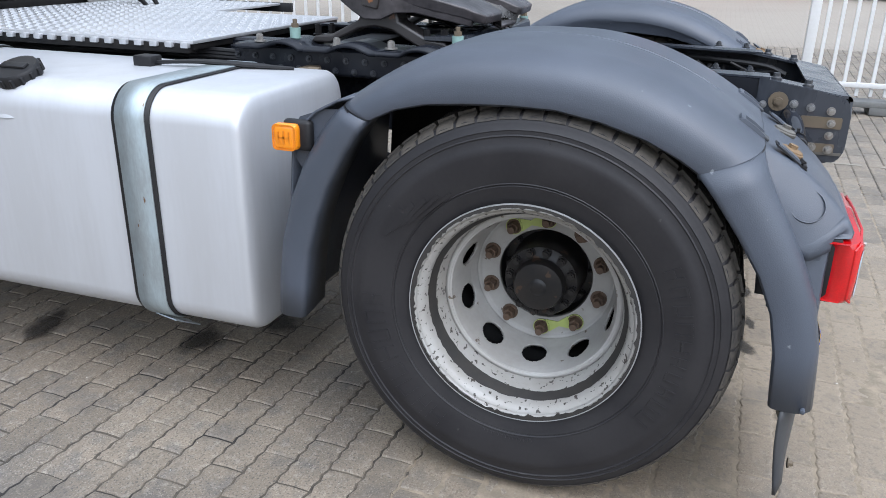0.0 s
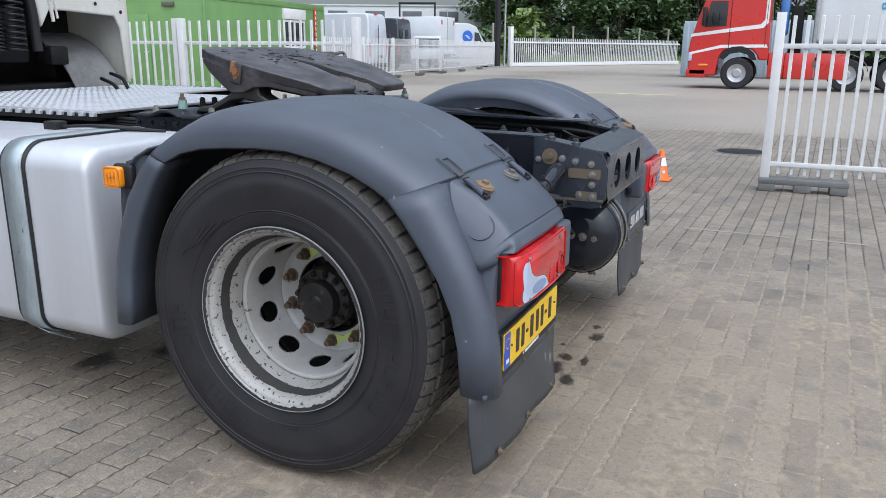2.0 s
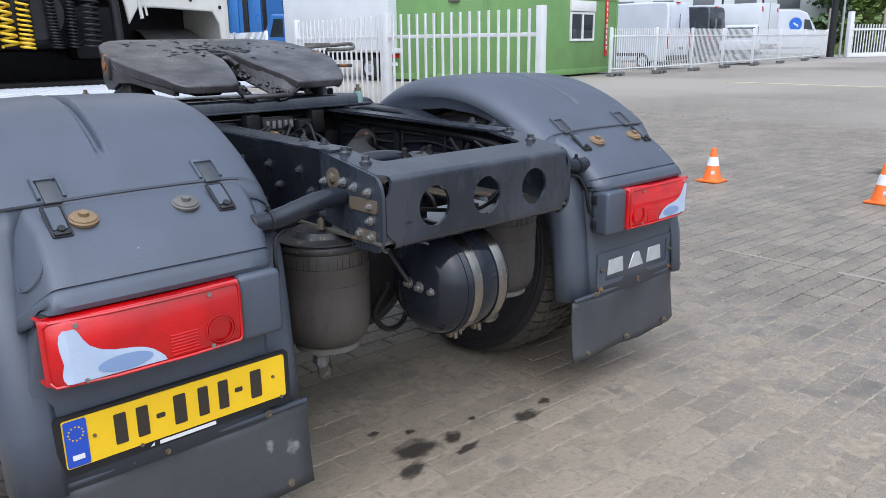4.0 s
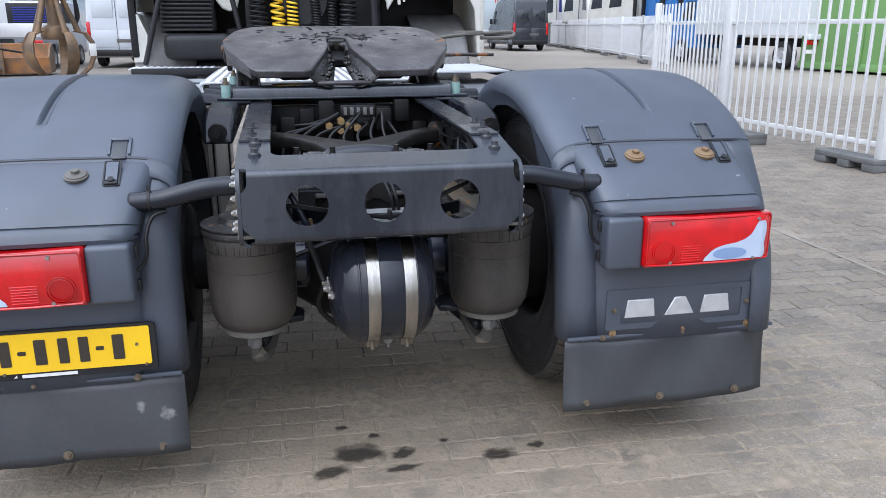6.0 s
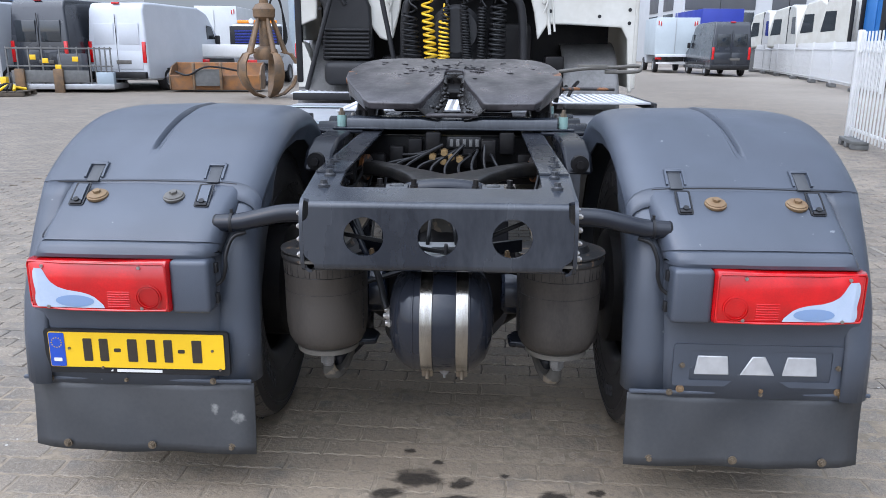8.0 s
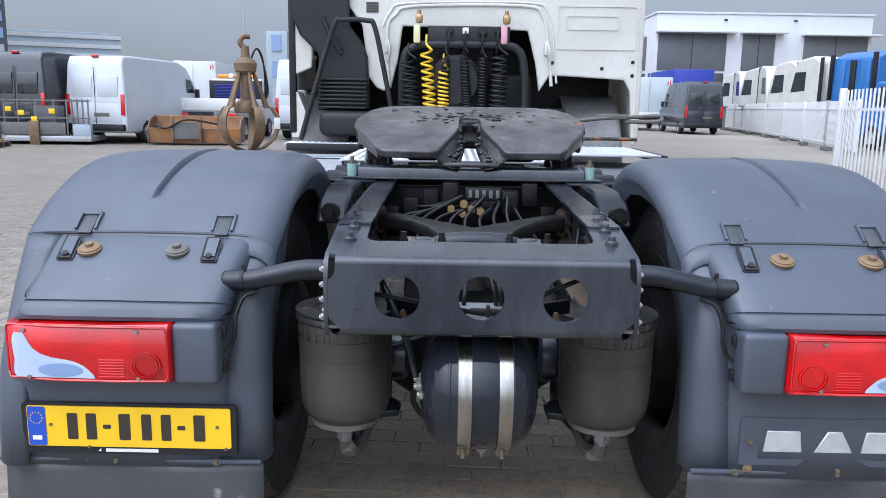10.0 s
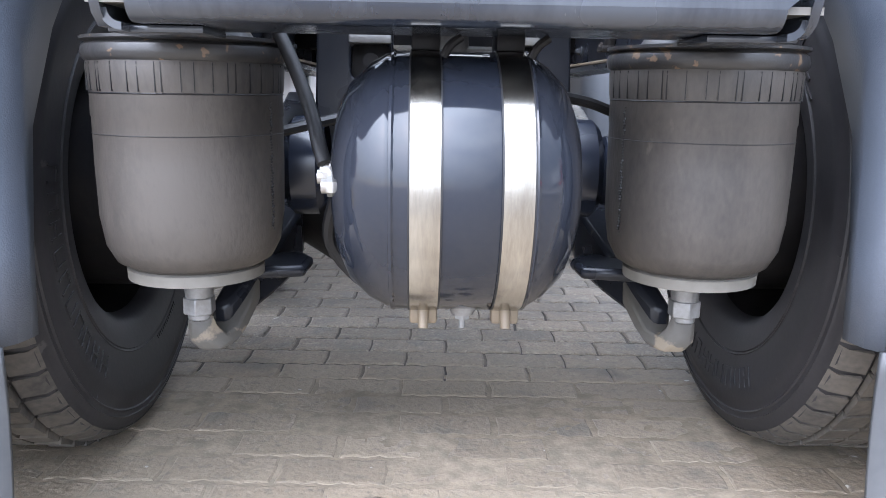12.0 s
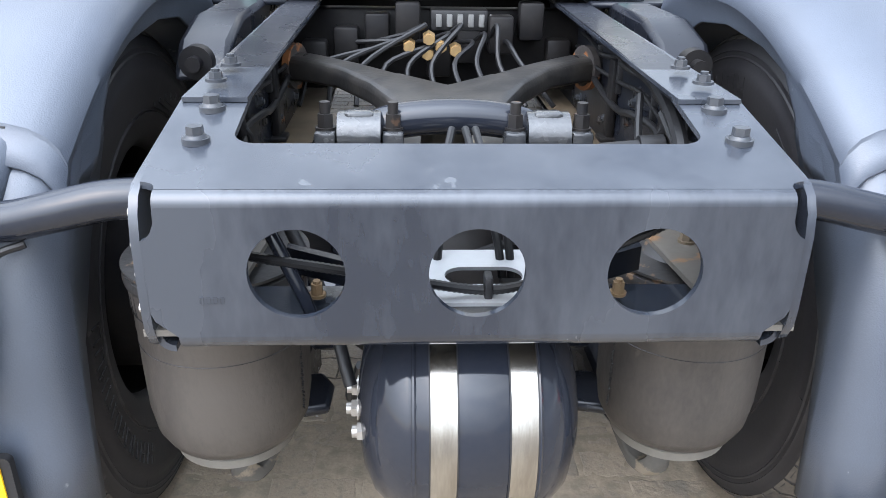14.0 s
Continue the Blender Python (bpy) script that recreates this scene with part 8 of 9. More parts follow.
def red_truck():
    t = thing("red_truck", "red truck with white stripes and a white tank trailer", "truck", "", (25.5, -0.8, 0), 90)
    t.matrix_basis = t.matrix_basis @ Matrix.Diagonal((1, -1, 1, 1))
    # local +x is forward, local -y is the near side after the turn; the near face lies at local y = 0
    def flat_plate(name, pts, y, d, mat, label=""):
        bm = B()
        slab(bm, pts, d, Matrix(((1, 0, 0, 0), (0, 0, 1, y), (0, 1, 0, 0), (0, 0, 0, 1))))
        return part(name, bm, mat, t, label)

    bm = B()
    arch = [(0.55 + 0.0, 0.55)]
    prof = [(2.98, 0.42), (3.02, 1.2), (2.98, 1.55), (2.78, 2.3), (2.62, 2.75), (2.45, 3.25), (0.55, 3.5), (0.45, 0.95), (0.75, 0.95), (0.82, 1.12), (0.98, 1.28), (1.2, 1.36), (1.6, 1.36), (1.85, 1.25), (2.0, 1.05), (2.05, 0.78), (2.08, 0.42)]
    slab(bm, prof, 2.4, Matrix(((1, 0, 0, 0), (0, 0, 1, 0), (0, 1, 0, 0), (0, 0, 0, 1))))
    soften(part("cab", bm, M_TRUCK_RED, t, "glossy red sleeper cab"), 0.06, 3, 30)
    flat_plate("cab_window", [(1.85, 2.05), (2.55, 2.02), (2.40, 2.85), (1.85, 2.85)], -0.012, 0.02, M_GLASS)
    flat_plate("sleeper_trim", [(0.70, 2.08), (1.55, 2.18), (1.55, 3.0), (0.70, 3.0)], -0.006, 0.012, M_TRUCK_RED)
    flat_plate("white_stripe", [(2.98, 1.70), (2.94, 1.80), (1.7, 1.98), (0.78, 2.10), (0.66, 2.25), (0.66, 3.0), (0.55, 3.0), (0.55, 2.15), (0.70, 1.98), (1.7, 1.86)], -0.010, 0.012, M_WHITE, "white cab stripe")
    flat_plate("white_stripe", [(2.96, 1.12), (2.94, 1.20), (1.95, 1.44), (0.55, 1.46), (0.5, 1.36), (1.95, 1.34)], -0.010, 0.012, M_WHITE)
    flat_plate("door_seam", [(1.72, 1.2), (1.74, 1.2), (1.74, 2.9), (1.72, 2.9)], -0.011, 0.012, M_BLACK)
    flat_plate("door_seam", [(0.60, 1.4), (0.615, 1.4), (0.615, 3.2), (0.60, 3.2)], -0.011, 0.012, M_BLACK)
    flat_plate("mud_arch", [(0.80, 0.95), (0.90, 1.18), (1.1, 1.33), (1.3, 1.40), (1.6, 1.38), (1.85, 1.25), (2.0, 1.02), (1.85, 0.95), (1.65, 1.15), (1.35, 1.2), (1.1, 1.12), (1.0, 0.95)], -0.03, 0.04, M_BLACK)
    box_part("lower_bumper", (2.72, 1.2, 0.5), (0.66, 2.4, 0.3), M_TRUCK_RED, t, 0.05)
    box_part("marker_lamp", (2.5, -0.01, 0.78), (0.3, 0.03, 0.06), M_AMBER, t, 0.008)
    box_part("headlamp", (2.94, 0.1, 1.05), (0.12, 0.3, 0.3), M_LENS, t, 0.03)
    for y in (-0.2,):
        box_part("mirror", (2.55, y, 2.35), (0.14, 0.2, 0.62), M_BLACK, t, 0.04)
        box_part("mirror", (2.2, y + 0.05, 2.3), (0.2, 0.12, 0.4), M_BLACK, t, 0.04)
    for x0, x1 in ((-0.95, -0.05), (-1.9, -0.98)):
        box_part("side_locker", ((x0 + x1) / 2, 0.2, 0.78), (x1 - x0, 0.4, 0.82), M_TRUCK_RED, t, 0.03, "red side locker")
    box_part("locker_latch", (-0.98, -0.01, 0.85), (0.16, 0.02, 0.2), M_PALE, t, 0.005)
    box_part("side_locker", (0.2, 0.25, 0.80), (0.5, 0.4, 0.82), M_TRUCK_RED, t, 0.03)
    box_part("chassis", (-3.0, 1.2, 0.92), (7.0, 1.0, 0.26), M_DARK, t, 0.02)
    box_part("air_tank_blue", (0.1, 0.7, 2.35), (0.3, 0.5, 1.2), M_BLUECAB, t, 0.1)
    box_part("hose_rack", (-0.3, 0.9, 1.9), (0.4, 0.8, 1.6), M_DARK, t, 0.05)
    for x in (1.4, -1.9, -3.25, -4.8, -6.1):
        w = road_wheel(t, x, 0.16, 0.52, 0.3, M_GALV, -1)
        road_wheel(t, x, 2.24, 0.52, 0.3, M_GALV, 1)
        if x < 0:
            bm = B()
            rows = [[(x + 0.64 * math.cos(radians(a)), y, 0.52 + 0.64 * math.sin(radians(a))) for y in (0.0, 0.34)] for a in range(15, 170, 11)]
            loft(bm, rows)
            solid(part("mudguard", bm, M_GALV, t), 0.01, 0)
    bm = B()
    box(bm, (-5.2, 1.2, 2.75), (8.6, 2.5, 2.5), 0.16, seg=4)
    part("tank_body", bm, M_TRAILER, t, "white tank trailer body")
    box_part("tank_rail", (-5.2, 0.02, 1.36), (8.4, 0.1, 0.16), M_TRAILER, t, 0.02)
    box_part("tank_front_frame", (-0.88, 1.2, 2.7), (0.12, 2.4, 2.6), M_GALV, t, 0.02)
    # round arrow mark and name bars in plain shapes
    bm = B()
    slab(bm, ring_points(-3.55, 2.62, 0.40, 40), 0.012, Matrix(((1, 0, 0, 0), (0, 0, 1, -0.065), (0, 1, 0, 0), (0, 0, 0, 1))), [ring_points(-3.55, 2.62, 0.33, 40)])
    part("ring_mark", bm, M_TEAL, t)
    for k in range(6):
        bm = B()
        slab(bm, rounded(0.13, 0.2, 0.03, 3, -2.72 - 0.24 * k, 2.62), 0.012, Matrix(((1, 0, 0, 0), (0, 0, 1, -0.07), (0, 1, 0, 0), (0, 0, 0, 1))), [rounded(0.06, 0.09, 0.02, 3, -2.72 - 0.24 * k, 2.62)])
        part("name_bar", bm, M_TEAL if k < 4 else M_GREEN, t)
    return t


red_truck()


def container_office():
    c = thing("container_office", "green steel site office with a small white window", "site office", "", (16.0, 14.9, 0), 8.7)
    L, D, H = 8.6, 4.2, 2.75
    box_part("body", (L / 2, D / 2, H / 2 + 0.08), (L, D, H), M_GREEN, c, 0.03, "green painted steel walls")
    for z in (0.16, H):
        box_part("edge_beam", (L / 2, 0.0, z), (L + 0.04, 0.05, 0.2), M_GREEN, c, 0.01)
        box_part("edge_beam", (0.0, D / 2, z), (0.05, D + 0.04, 0.2), M_GREEN, c, 0.01)
    for x in (0.02, L - 0.02):
        box_part("corner_post", (x, 0.0, H / 2 + 0.08), (0.14, 0.06, H + 0.04), M_GREEN, c, 0.01)
    bm = B()
    slab(bm, rounded(1.72, 1.0, 0.01, 2, 5.9, 1.72), 0.05, Matrix(((1, 0, 0, 0), (0, 0, 1, -0.05), (0, 1, 0, 0), (0, 0, 0, 1))), [rounded(0.74, 0.84, 0.01, 2, 5.48, 1.72), rounded(0.74, 0.84, 0.01, 2, 6.32, 1.72)])
    w = part("window_frame", bm, M_WHITE, c, "white window frame")
    for x in (5.48, 6.32):
        box_part("pane", (x, -0.01, 1.72), (0.74, 0.012, 0.84), M_GLASS, w, 0)
    box_part("roller_box", (5.9, -0.04, 2.42), (1.76, 0.10, 0.36), M_WHITE, c, 0.01)
    box_part("sign", (7.75, -0.03, 1.7), (0.2, 0.02, 2.1), M_TRUCK_RED, c, 0.003)
    for k in range(9):
        box_part("sign_bar", (7.75, -0.043, 2.55 - 0.2 * k), (0.07, 0.01, 0.12), M_WHITE, c, 0.002)
    box_part("wall_lamp", (-0.04, 1.2, 2.5), (0.08, 0.4, 0.12), M_PALE, c, 0.01)
    box_part("door", (-0.02, 2.4, 1.2), (0.05, 0.95, 2.0), M_GREEN, c, 0.01)
    box_part("door_handle", (-0.06, 2.05, 1.1), (0.05, 0.14, 0.05), M_GALV, c, 0.01)
    return c


container_office()
c = thing("steel_container", "blue-grey corrugated steel container", "container", "", (36.8, 3.9, 0), 88)
box_part("body", (-3.0, -1.2, 1.3), (6.0, 2.4, 2.55), M_GREYBLUE, c, 0.03)
for k in range(8):
    box_part("rib", (0.02, -0.15 - 0.3 * k, 1.3), (0.05, 0.12, 2.3), M_GREYBLUE, c, 0.015)
for k in range(19):
    box_part("rib", (-0.2 - 0.3 * k, 0.02, 1.3), (0.12, 0.05, 2.3), M_GREYBLUE, c, 0.015)

# far fence line, gate and poles
fpts = [(21.9, 14.55), (24.6, 14.45), (27.4, 14.6), (30.7, 15.05), (34.1, 15.4), (37.8, 15.85), (42.4, 16.6), (47.2, 17.4)]
for a, b in zip(fpts, fpts[1:]):
    fence_panel(a, b, 1.55, 0.13, 0.12, (0,), "white mobile fence panel on grey feet")
rpts = [(17.7, 49.2), (16.95, 45.0), (16.2, 40.8), (15.45, 36.6), (14.6, 32.4), (13.7, 28.4), (12.8, 24.6), (11.9, 20.8)]
for a, b in zip(rpts, rpts[1:]):
    fence_panel(a, b, 1.55, 0.14, 0.12, (0,), "white mobile fence panel beside parked cabs")
fence_panel((-13.9, 20.2), (-17.4, 17.4), 1.6, 0.14, 0.1, (0,), "white fence panel behind the work platform")
g = thing("sliding_gate", "long white sliding gate before a meadow", "gate", "", (49.6, 17.0, 0), math.degrees(math.atan2(8.4 - 17.0, 69.0 - 49.6)))
GL = 21.2
for z in (0.22, 1.65):
    box_part("gate_rail", (GL / 2, 0, z), (GL, 0.1, 0.12), M_FENCE, g, 0.01)
box_part("gate_beam", (GL / 2, 0, 0.1), (GL, 0.14, 0.16), M_FENCE, g, 0.01)
bm = B()
box(bm, (0, 0, 0), (0.05, 0.04, 1.8))
bar = part("gate_bar", bm, M_FENCE, g)
bar.matrix_basis = pose(0.2, 0, 1.05)
for k in range(1, 96):
    twin("gate_bar", bar, pose(0.2 + k * 0.2175, 0, 1.05), g)
box_part("gate_post", (0.0, 0.1, 1.35), (0.28, 0.28, 2.7), M_FENCE, g, 0.02)
for x, y, h, r, mat in ((48.4, 17.6, 9.0, 0.21, M_BLACK), (49.0, 17.3, 9.0, 0.07, M_GALV)):
    p = thing("lamp_post", "tall steel pole beside the gate", "pole", "", (x, y, 0))
    bm = B()
    cyl(bm, (0, 0, 0), (0, 0, h), r, r * 0.8, seg=16)
    part("pole", bm, mat, p)
    box_part("base_plate", (0, 0, 0.03), (r * 4, r * 4, 0.06), M_GALV, p, 0.01)
gf = thing("goal_frame", "dark steel frame above the parked vans", "frame", "", (56.1, 27.4, 0), 20)
for y in (-1.43, 1.43):
    box_part("upright", (0, y, 2.35), (0.14, 0.14, 4.7), M_BLACK, gf, 0.01)
box_part("crossbar", (0, 0, 4.7), (0.14, 3.0, 0.16), M_BLACK, gf, 0.01)


def jeep(at, turn):
    j = thing("offroad_car", "white offroad car behind the white fence", "car", "", (*at, 0), turn)
    box_part("body", (0, 0, 0.85), (4.2, 1.75, 0.6), M_VANWHITE, j, 0.08)
    box_part("cabin", (-0.6, 0, 1.5), (2.4, 1.55, 0.75), M_VANWHITE, j, 0.1)
    box_part("windscreen", (0.61, 0, 1.5), (0.04, 1.3, 0.5), M_GLASS, j, 0.02)
    for s in (-1, 1):
        box_part("side_window", (-0.5, s * 0.78, 1.55), (1.6, 0.02, 0.42), M_GLASS, j, 0.01)
        box_part("headlamp", (2.1, s * 0.6, 0.95), (0.05, 0.22, 0.22), M_LENS, j, 0.02)
        for x in (-1.3, 1.35):
            road_wheel(j, x, s * 0.78, 0.38, 0.24, M_GALV, s)
    box_part("bumper", (2.15, 0, 0.6), (0.14, 1.7, 0.2), M_BLACK, j, 0.03)


jeep((37.0, 17.5), 205)


# hall, tilted cabs and towers
h_ = thing("industrial_hall", "white industrial hall with dark grey shutters", "building", "", (17.6, 67.3, 0))
bm = B()
box(bm, (9.3, 12.0, 4.7), (18.6, 24.0, 9.4), 0.05)
part("wall", bm, M_HALL, h_, "white cladding wall")
box_part("roof_edge", (9.3, 12.0, 9.45), (18.8, 24.2, 0.18), M_HALL, h_, 0.02)
for x0, x1, z0, z1, panes in ((0.2, 6.1, 0.0, 7.7, 2), (7.5, 10.3, 0.0, 7.7, 1), (12.8, 18.3, 0.0, 7.6, 2)):
    box_part("shutter", ((x0 + x1) / 2, -0.02, (4.6 + z1) / 2), (x1 - x0, 0.1, z1 - 4.6), M_SHUTTER, h_, 0.01, "dark grey sun shutter")
    box_part("shutter_seam", ((x0 + x1) / 2, -0.08, (4.6 + z1) / 2), (0.05, 0.02, z1 - 4.6), M_BLACK, h_, 0)
    box_part("canopy", ((x0 + x1) / 2 + 0.2, -0.5, z1 + 0.12), (x1 - x0 + 1.0, 1.1, 0.16), M_HALL, h_, 0.02)
    for k in range(panes * 2):
        w = (x1 - x0) / (panes * 2)
        wn_ = box_part("window", (x0 + w * (k + 0.5), -0.02, 2.6), (w - 0.12, 0.08, 3.6), M_GLASS, h_, 0.01)
        box_part("mullion", (x0 + w * k, -0.06, 2.6), (0.1, 0.08, 3.7), M_SHUTTER, wn_, 0.01)
for y0 in (3.0, 9.0):
    box_part("shutter", (-0.02, y0 + 2.0, 6.2), (0.1, 3.6, 3.0), M_SHUTTER, h_, 0.01)
    box_part("window", (-0.02, y0 + 2.0, 2.6), (0.1, 3.6, 3.6), M_GLASS, h_, 0.01)
for x in (5.9, 11.9):
    box_part("wall_lamp", (x, -0.08, 8.9), (0.3, 0.1, 0.12), M_BLACK, h_, 0.01)
bt = thing("tarp_trailer", "dark blue tarpaulin trailer before the hall", "trailer", "", (16.4, 57.0, 0))
box_part("tarp", (1.6, 4.0, 2.7), (3.0, 8.0, 3.0), M_TRAILBLUE, bt, 0.04)
box_part("chassis", (1.6, 4.0, 1.05), (2.4, 8.0, 0.25), M_DARK, bt, 0.02)
for y in (1.2, 2.5):
    for x in (0.5, 2.7):
        bm = B()
        lathe(bm, [(0.3, -0.14), (0.5, -0.13), (0.5, 0.13), (0.3, 0.14)], (x, y, 0.5), "X", 24)
        part("wheel", bm, M_TYRE, bt)


def loose_cab(at, turn, mat, label, tilt=0.0):
    """A dismounted truck cab over an added dark block, front along local +x."""
    k = thing("truck_cab", label, "truck cab", "dismounted truck cabs", (*at, 0), turn)
    bm = B()
    slab(bm, [(-1.1, 1.5), (-1.1, 3.35), (-0.6, 3.6), (0.55, 3.45), (0.95, 2.7), (1.15, 2.0), (1.15, 1.45)], 2.4, Matrix(((1, 0, 0, 0), (0, 0, 1, -1.2), (0, 1, 0, 0), (0, 0, 0, 1))))
    soften(part("shell", bm, mat, k), 0.1, 3, 30)
    for s in (-1, 1):
        bm = B()
        slab(bm, [(-0.15, 2.15), (0.85, 2.1), (0.6, 2.95), (-0.15, 2.95)], 0.02, Matrix(((1, 0, 0, 0), (0, 0, 1, s * 1.2 - 0.01), (0, 1, 0, 0), (0, 0, 0, 1))))
        part("side_window", bm, M_GLASS, k)
        box_part("back_rib", (-1.12, s * 0.7, 2.2), (0.06, 0.5, 2.1), mat, k, 0.02)
        box_part("side_deflector", (-1.15, s * 1.17, 2.3), (0.2, 0.06, 2.4), M_BLACK, k, 0.01)
    box_part("back_slot", (-1.13, 0.0, 2.3), (0.05, 0.3, 1.9), M_BLACK, k, 0.01)
    # added to darken what lies behind the fence bars
    box_part("stand", (0, 0, 0.72), (1.9, 2.0, 1.44), M_FOOT, k, 0.03)


for i, (x, y) in enumerate(((18.6, 48.0), (18.2, 45.0), (17.7, 42.0), (17.3, 38.8), (16.7, 35.4))):
    loose_cab((x, y), 100 + 160 * (i % 2), M_CREAM, "white dismounted truck cab behind the fence")
loose_cab((16.5, 28.6), 12, M_BLUECAB, "blue dismounted truck cab behind the fence")
loose_cab((16.3, 32.2), 100, M_CREAM, "white dismounted truck cab behind the fence")


def tower(at, size, mat, label, floors, cols, turn=0, band=None):
    b = thing("office_tower", label, "building", "distant office blocks", (*at, 0), turn)
    w, d, h = size
    box_part("wall", (0, 0, h / 2), size, mat, b, 0.1)
    step = h / floors
    for f in range(floors):
        z = step * (f + 0.55)
        if band:
            box_part("glass_band", (0, 0, z), (w + 0.3, d + 0.3, step * 0.42), band, b, 0)
        else:
            for k in range(cols):
                box_part("window", (-w / 2 + w * (k + 0.5) / cols, -d / 2 - 0.05, z), (w / cols * 0.45, 0.3, step * 0.6), M_LENS_BLUE if (f * 3 + k) % 4 else M_GALV, b, 0)


tower((-71.5, 106.0), (19.0, 18.0, 34.0), M_TOWER, "dark clad office tower on the skyline", 16, 12, 30)
tower((-71.5, 141.0), (21.0, 16.0, 12.6), M_GREYBLUE, "low glass office block with pale bands", 8, 0, 26, M_TRAILER)
tower((-30.0, 136.0), (3.6, 4.0, 13.2), M_GREYBLUE, "narrow grey tower on the skyline", 3, 1)


# work platform, skip, grab, pallet
wp = thing("work_platform", "grey steel work platform with open railings", "platform", "", (-13.6, 20.6, 0), 6)
box_part("base_frame", (1.5, 0, 0.16), (3.0, 1.3, 0.16), M_GALV, wp, 0.02)
box_part("lower_panel", (1.2, -0.64, 0.45), (2.2, 0.04, 0.35), M_FOOT, wp, 0.01)
for x in (0.0, 0.3, 0.62, 1.0, 1.5, 2.0, 2.35, 2.5, 2.65, 2.8, 2.95):
    for y in (-0.62, 0.62):
        box_part("rail_post", (x, y, 0.75), (0.04, 0.04, 1.1), M_FOOT, wp, 0.005)
for y in (-0.62, 0.62):
    for z in (0.75, 1.25):
        box_part("hand_rail", (1.5, y, z), (3.0, 0.045, 0.045), M_FOOT, wp, 0.008)
for x in (0.35, 1.45):
    box_part("fork_pocket", (x, -0.7, 0.32), (0.28, 0.1, 0.7), M_GRAB, wp, 0.02)
box_part("control_box", (1.7, -0.2, 0.85), (0.7, 0.5, 0.5), M_SHUTTER, wp, 0.03)
box_part("end_box", (2.75, -0.55, 0.40), (0.5, 0.2, 0.36), M_GREYBLUE, wp, 0.02)
for x, z in ((1.1, 0.9), (1.45, 0.72), (0.75, 1.0), (1.95, 0.95)):
    box_part("label_patch", (x, -0.66, z), (0.17, 0.02, 0.14), M_YELLOW, wp, 0.004)
pl = thing("loaded_pallet", "wooden pallet with yellow and black straps", "pallet", "", (-12.7, 18.4, 0), 10)
for y in (-0.45, 0, 0.45):
    box_part("skid", (0, y, 0.05), (1.2, 0.1, 0.1), M_BARK, pl, 0.005)
for k in range(6):
    box_part("board", (-0.5 + 0.2 * k, 0, 0.12), (0.14, 1.0, 0.03), M_BARK, pl, 0.004)
for k in range(7):
    bm = B()
    tube(bm, [(-0.4 + 0.12 * k, -0.35, 0.16), (-0.1 + 0.05 * k, 0.0, 0.26 + 0.02 * (k % 3)), (0.4 - 0.08 * k, 0.3, 0.16)], 0.04, 8)
    part("strap_roll", bm, M_YELLOW if k % 3 == 0 else M_BLACK, pl)
box_part("yellow_box", (-0.1, 0.2, 0.32), (0.16, 0.2, 0.34), M_YELLOW, pl, 0.02)

sk = thing("dozer_bucket", "worn orange steel bucket lying on the yard", "bucket", "", (-9.2, 21.4, 0), 8)
bm = B()
slab(bm, [(-0.5, 0.05), (0.45, 0.05), (0.62, 0.35), (0.55, 0.85), (0.48, 0.85), (0.5, 0.4), (0.38, 0.15), (-0.4, 0.15), (-0.52, 0.5), (-0.6, 0.5)], 2.7, Matrix.Translation((0, 0, 0)) @ PX)
soften(part("shell", bm, M_OXIDE, sk), 0.02, 2)
for x in (0.0, 2.67):
    bm = B()
    slab(bm, [(-0.58, 0.08), (0.5, 0.05), (0.62, 0.4), (0.52, 0.86), (-0.2, 0.75), (-0.6, 0.5)], 0.04, Matrix.Translation((x, 0, 0)) @ PX)
    part("side_plate", bm, M_GRAB, sk)
for x in (0.75, 1.55):
    box_part("hanger", (x, -0.66, 0.45), (0.08, 0.12, 0.8), M_GRAB, sk, 0.02)
box_part("hanger_plate", (1.15, -0.66, 0.42), (0.75, 0.05, 0.5), M_FOOT, sk, 0.02)
bm = B()
tube(bm, [(0.2, -0.6, 0.6), (0.6, -0.72, 0.5), (1.2, -0.74, 0.75), (2.2, -0.62, 0.6)], 0.03, 8)
part("hydraulic_hose", bm, M_CABLE, sk)

gr = thing("orange_peel_grab", "rusty orange-peel grab hanging closed on the ground", "grab", "", (-5.55, 18.6, 0), 20)
for k in range(5):
    a = 2 * math.pi * k / 5
    ca, sa = math.cos(a), math.sin(a)
    bm = B()
    rows = []
    for r, z, w in ((0.42, 1.20, 0.07), (0.66, 1.14, 0.1), (0.80, 0.92, 0.13), (0.82, 0.62, 0.15), (0.68, 0.32, 0.14), (0.42, 0.10, 0.10), (0.12, 0.02, 0.04)):
        t = Vector((-sa, ca, 0))
        c0 = Vector((r * ca, r * sa, z))
        n = Vector((ca, sa, (z - 0.7) * 0.8)).normalized()
        rows.append([c0 - t * w + n * 0.02, c0 + n * 0.07, c0 + t * w + n * 0.02, c0 + t * w * 0.8 - n * 0.04, c0 - t * w * 0.8 - n * 0.04])
    loft(bm, rows, True, True)
    part("shell_tine", bm, M_GRAB, gr, "curved rusty tine", 50)
    bm = B()
    cyl(bm, (0.52 * ca, 0.52 * sa, 1.18), (0.24 * ca, 0.24 * sa, 1.95), 0.07, 0.06, seg=12)
    cyl(bm, (0.24 * ca, 0.24 * sa, 1.95), (0.17 * ca, 0.17 * sa, 2.2), 0.045, seg=10)
    part("cylinder", bm, M_GRAB, gr)
bm = B()
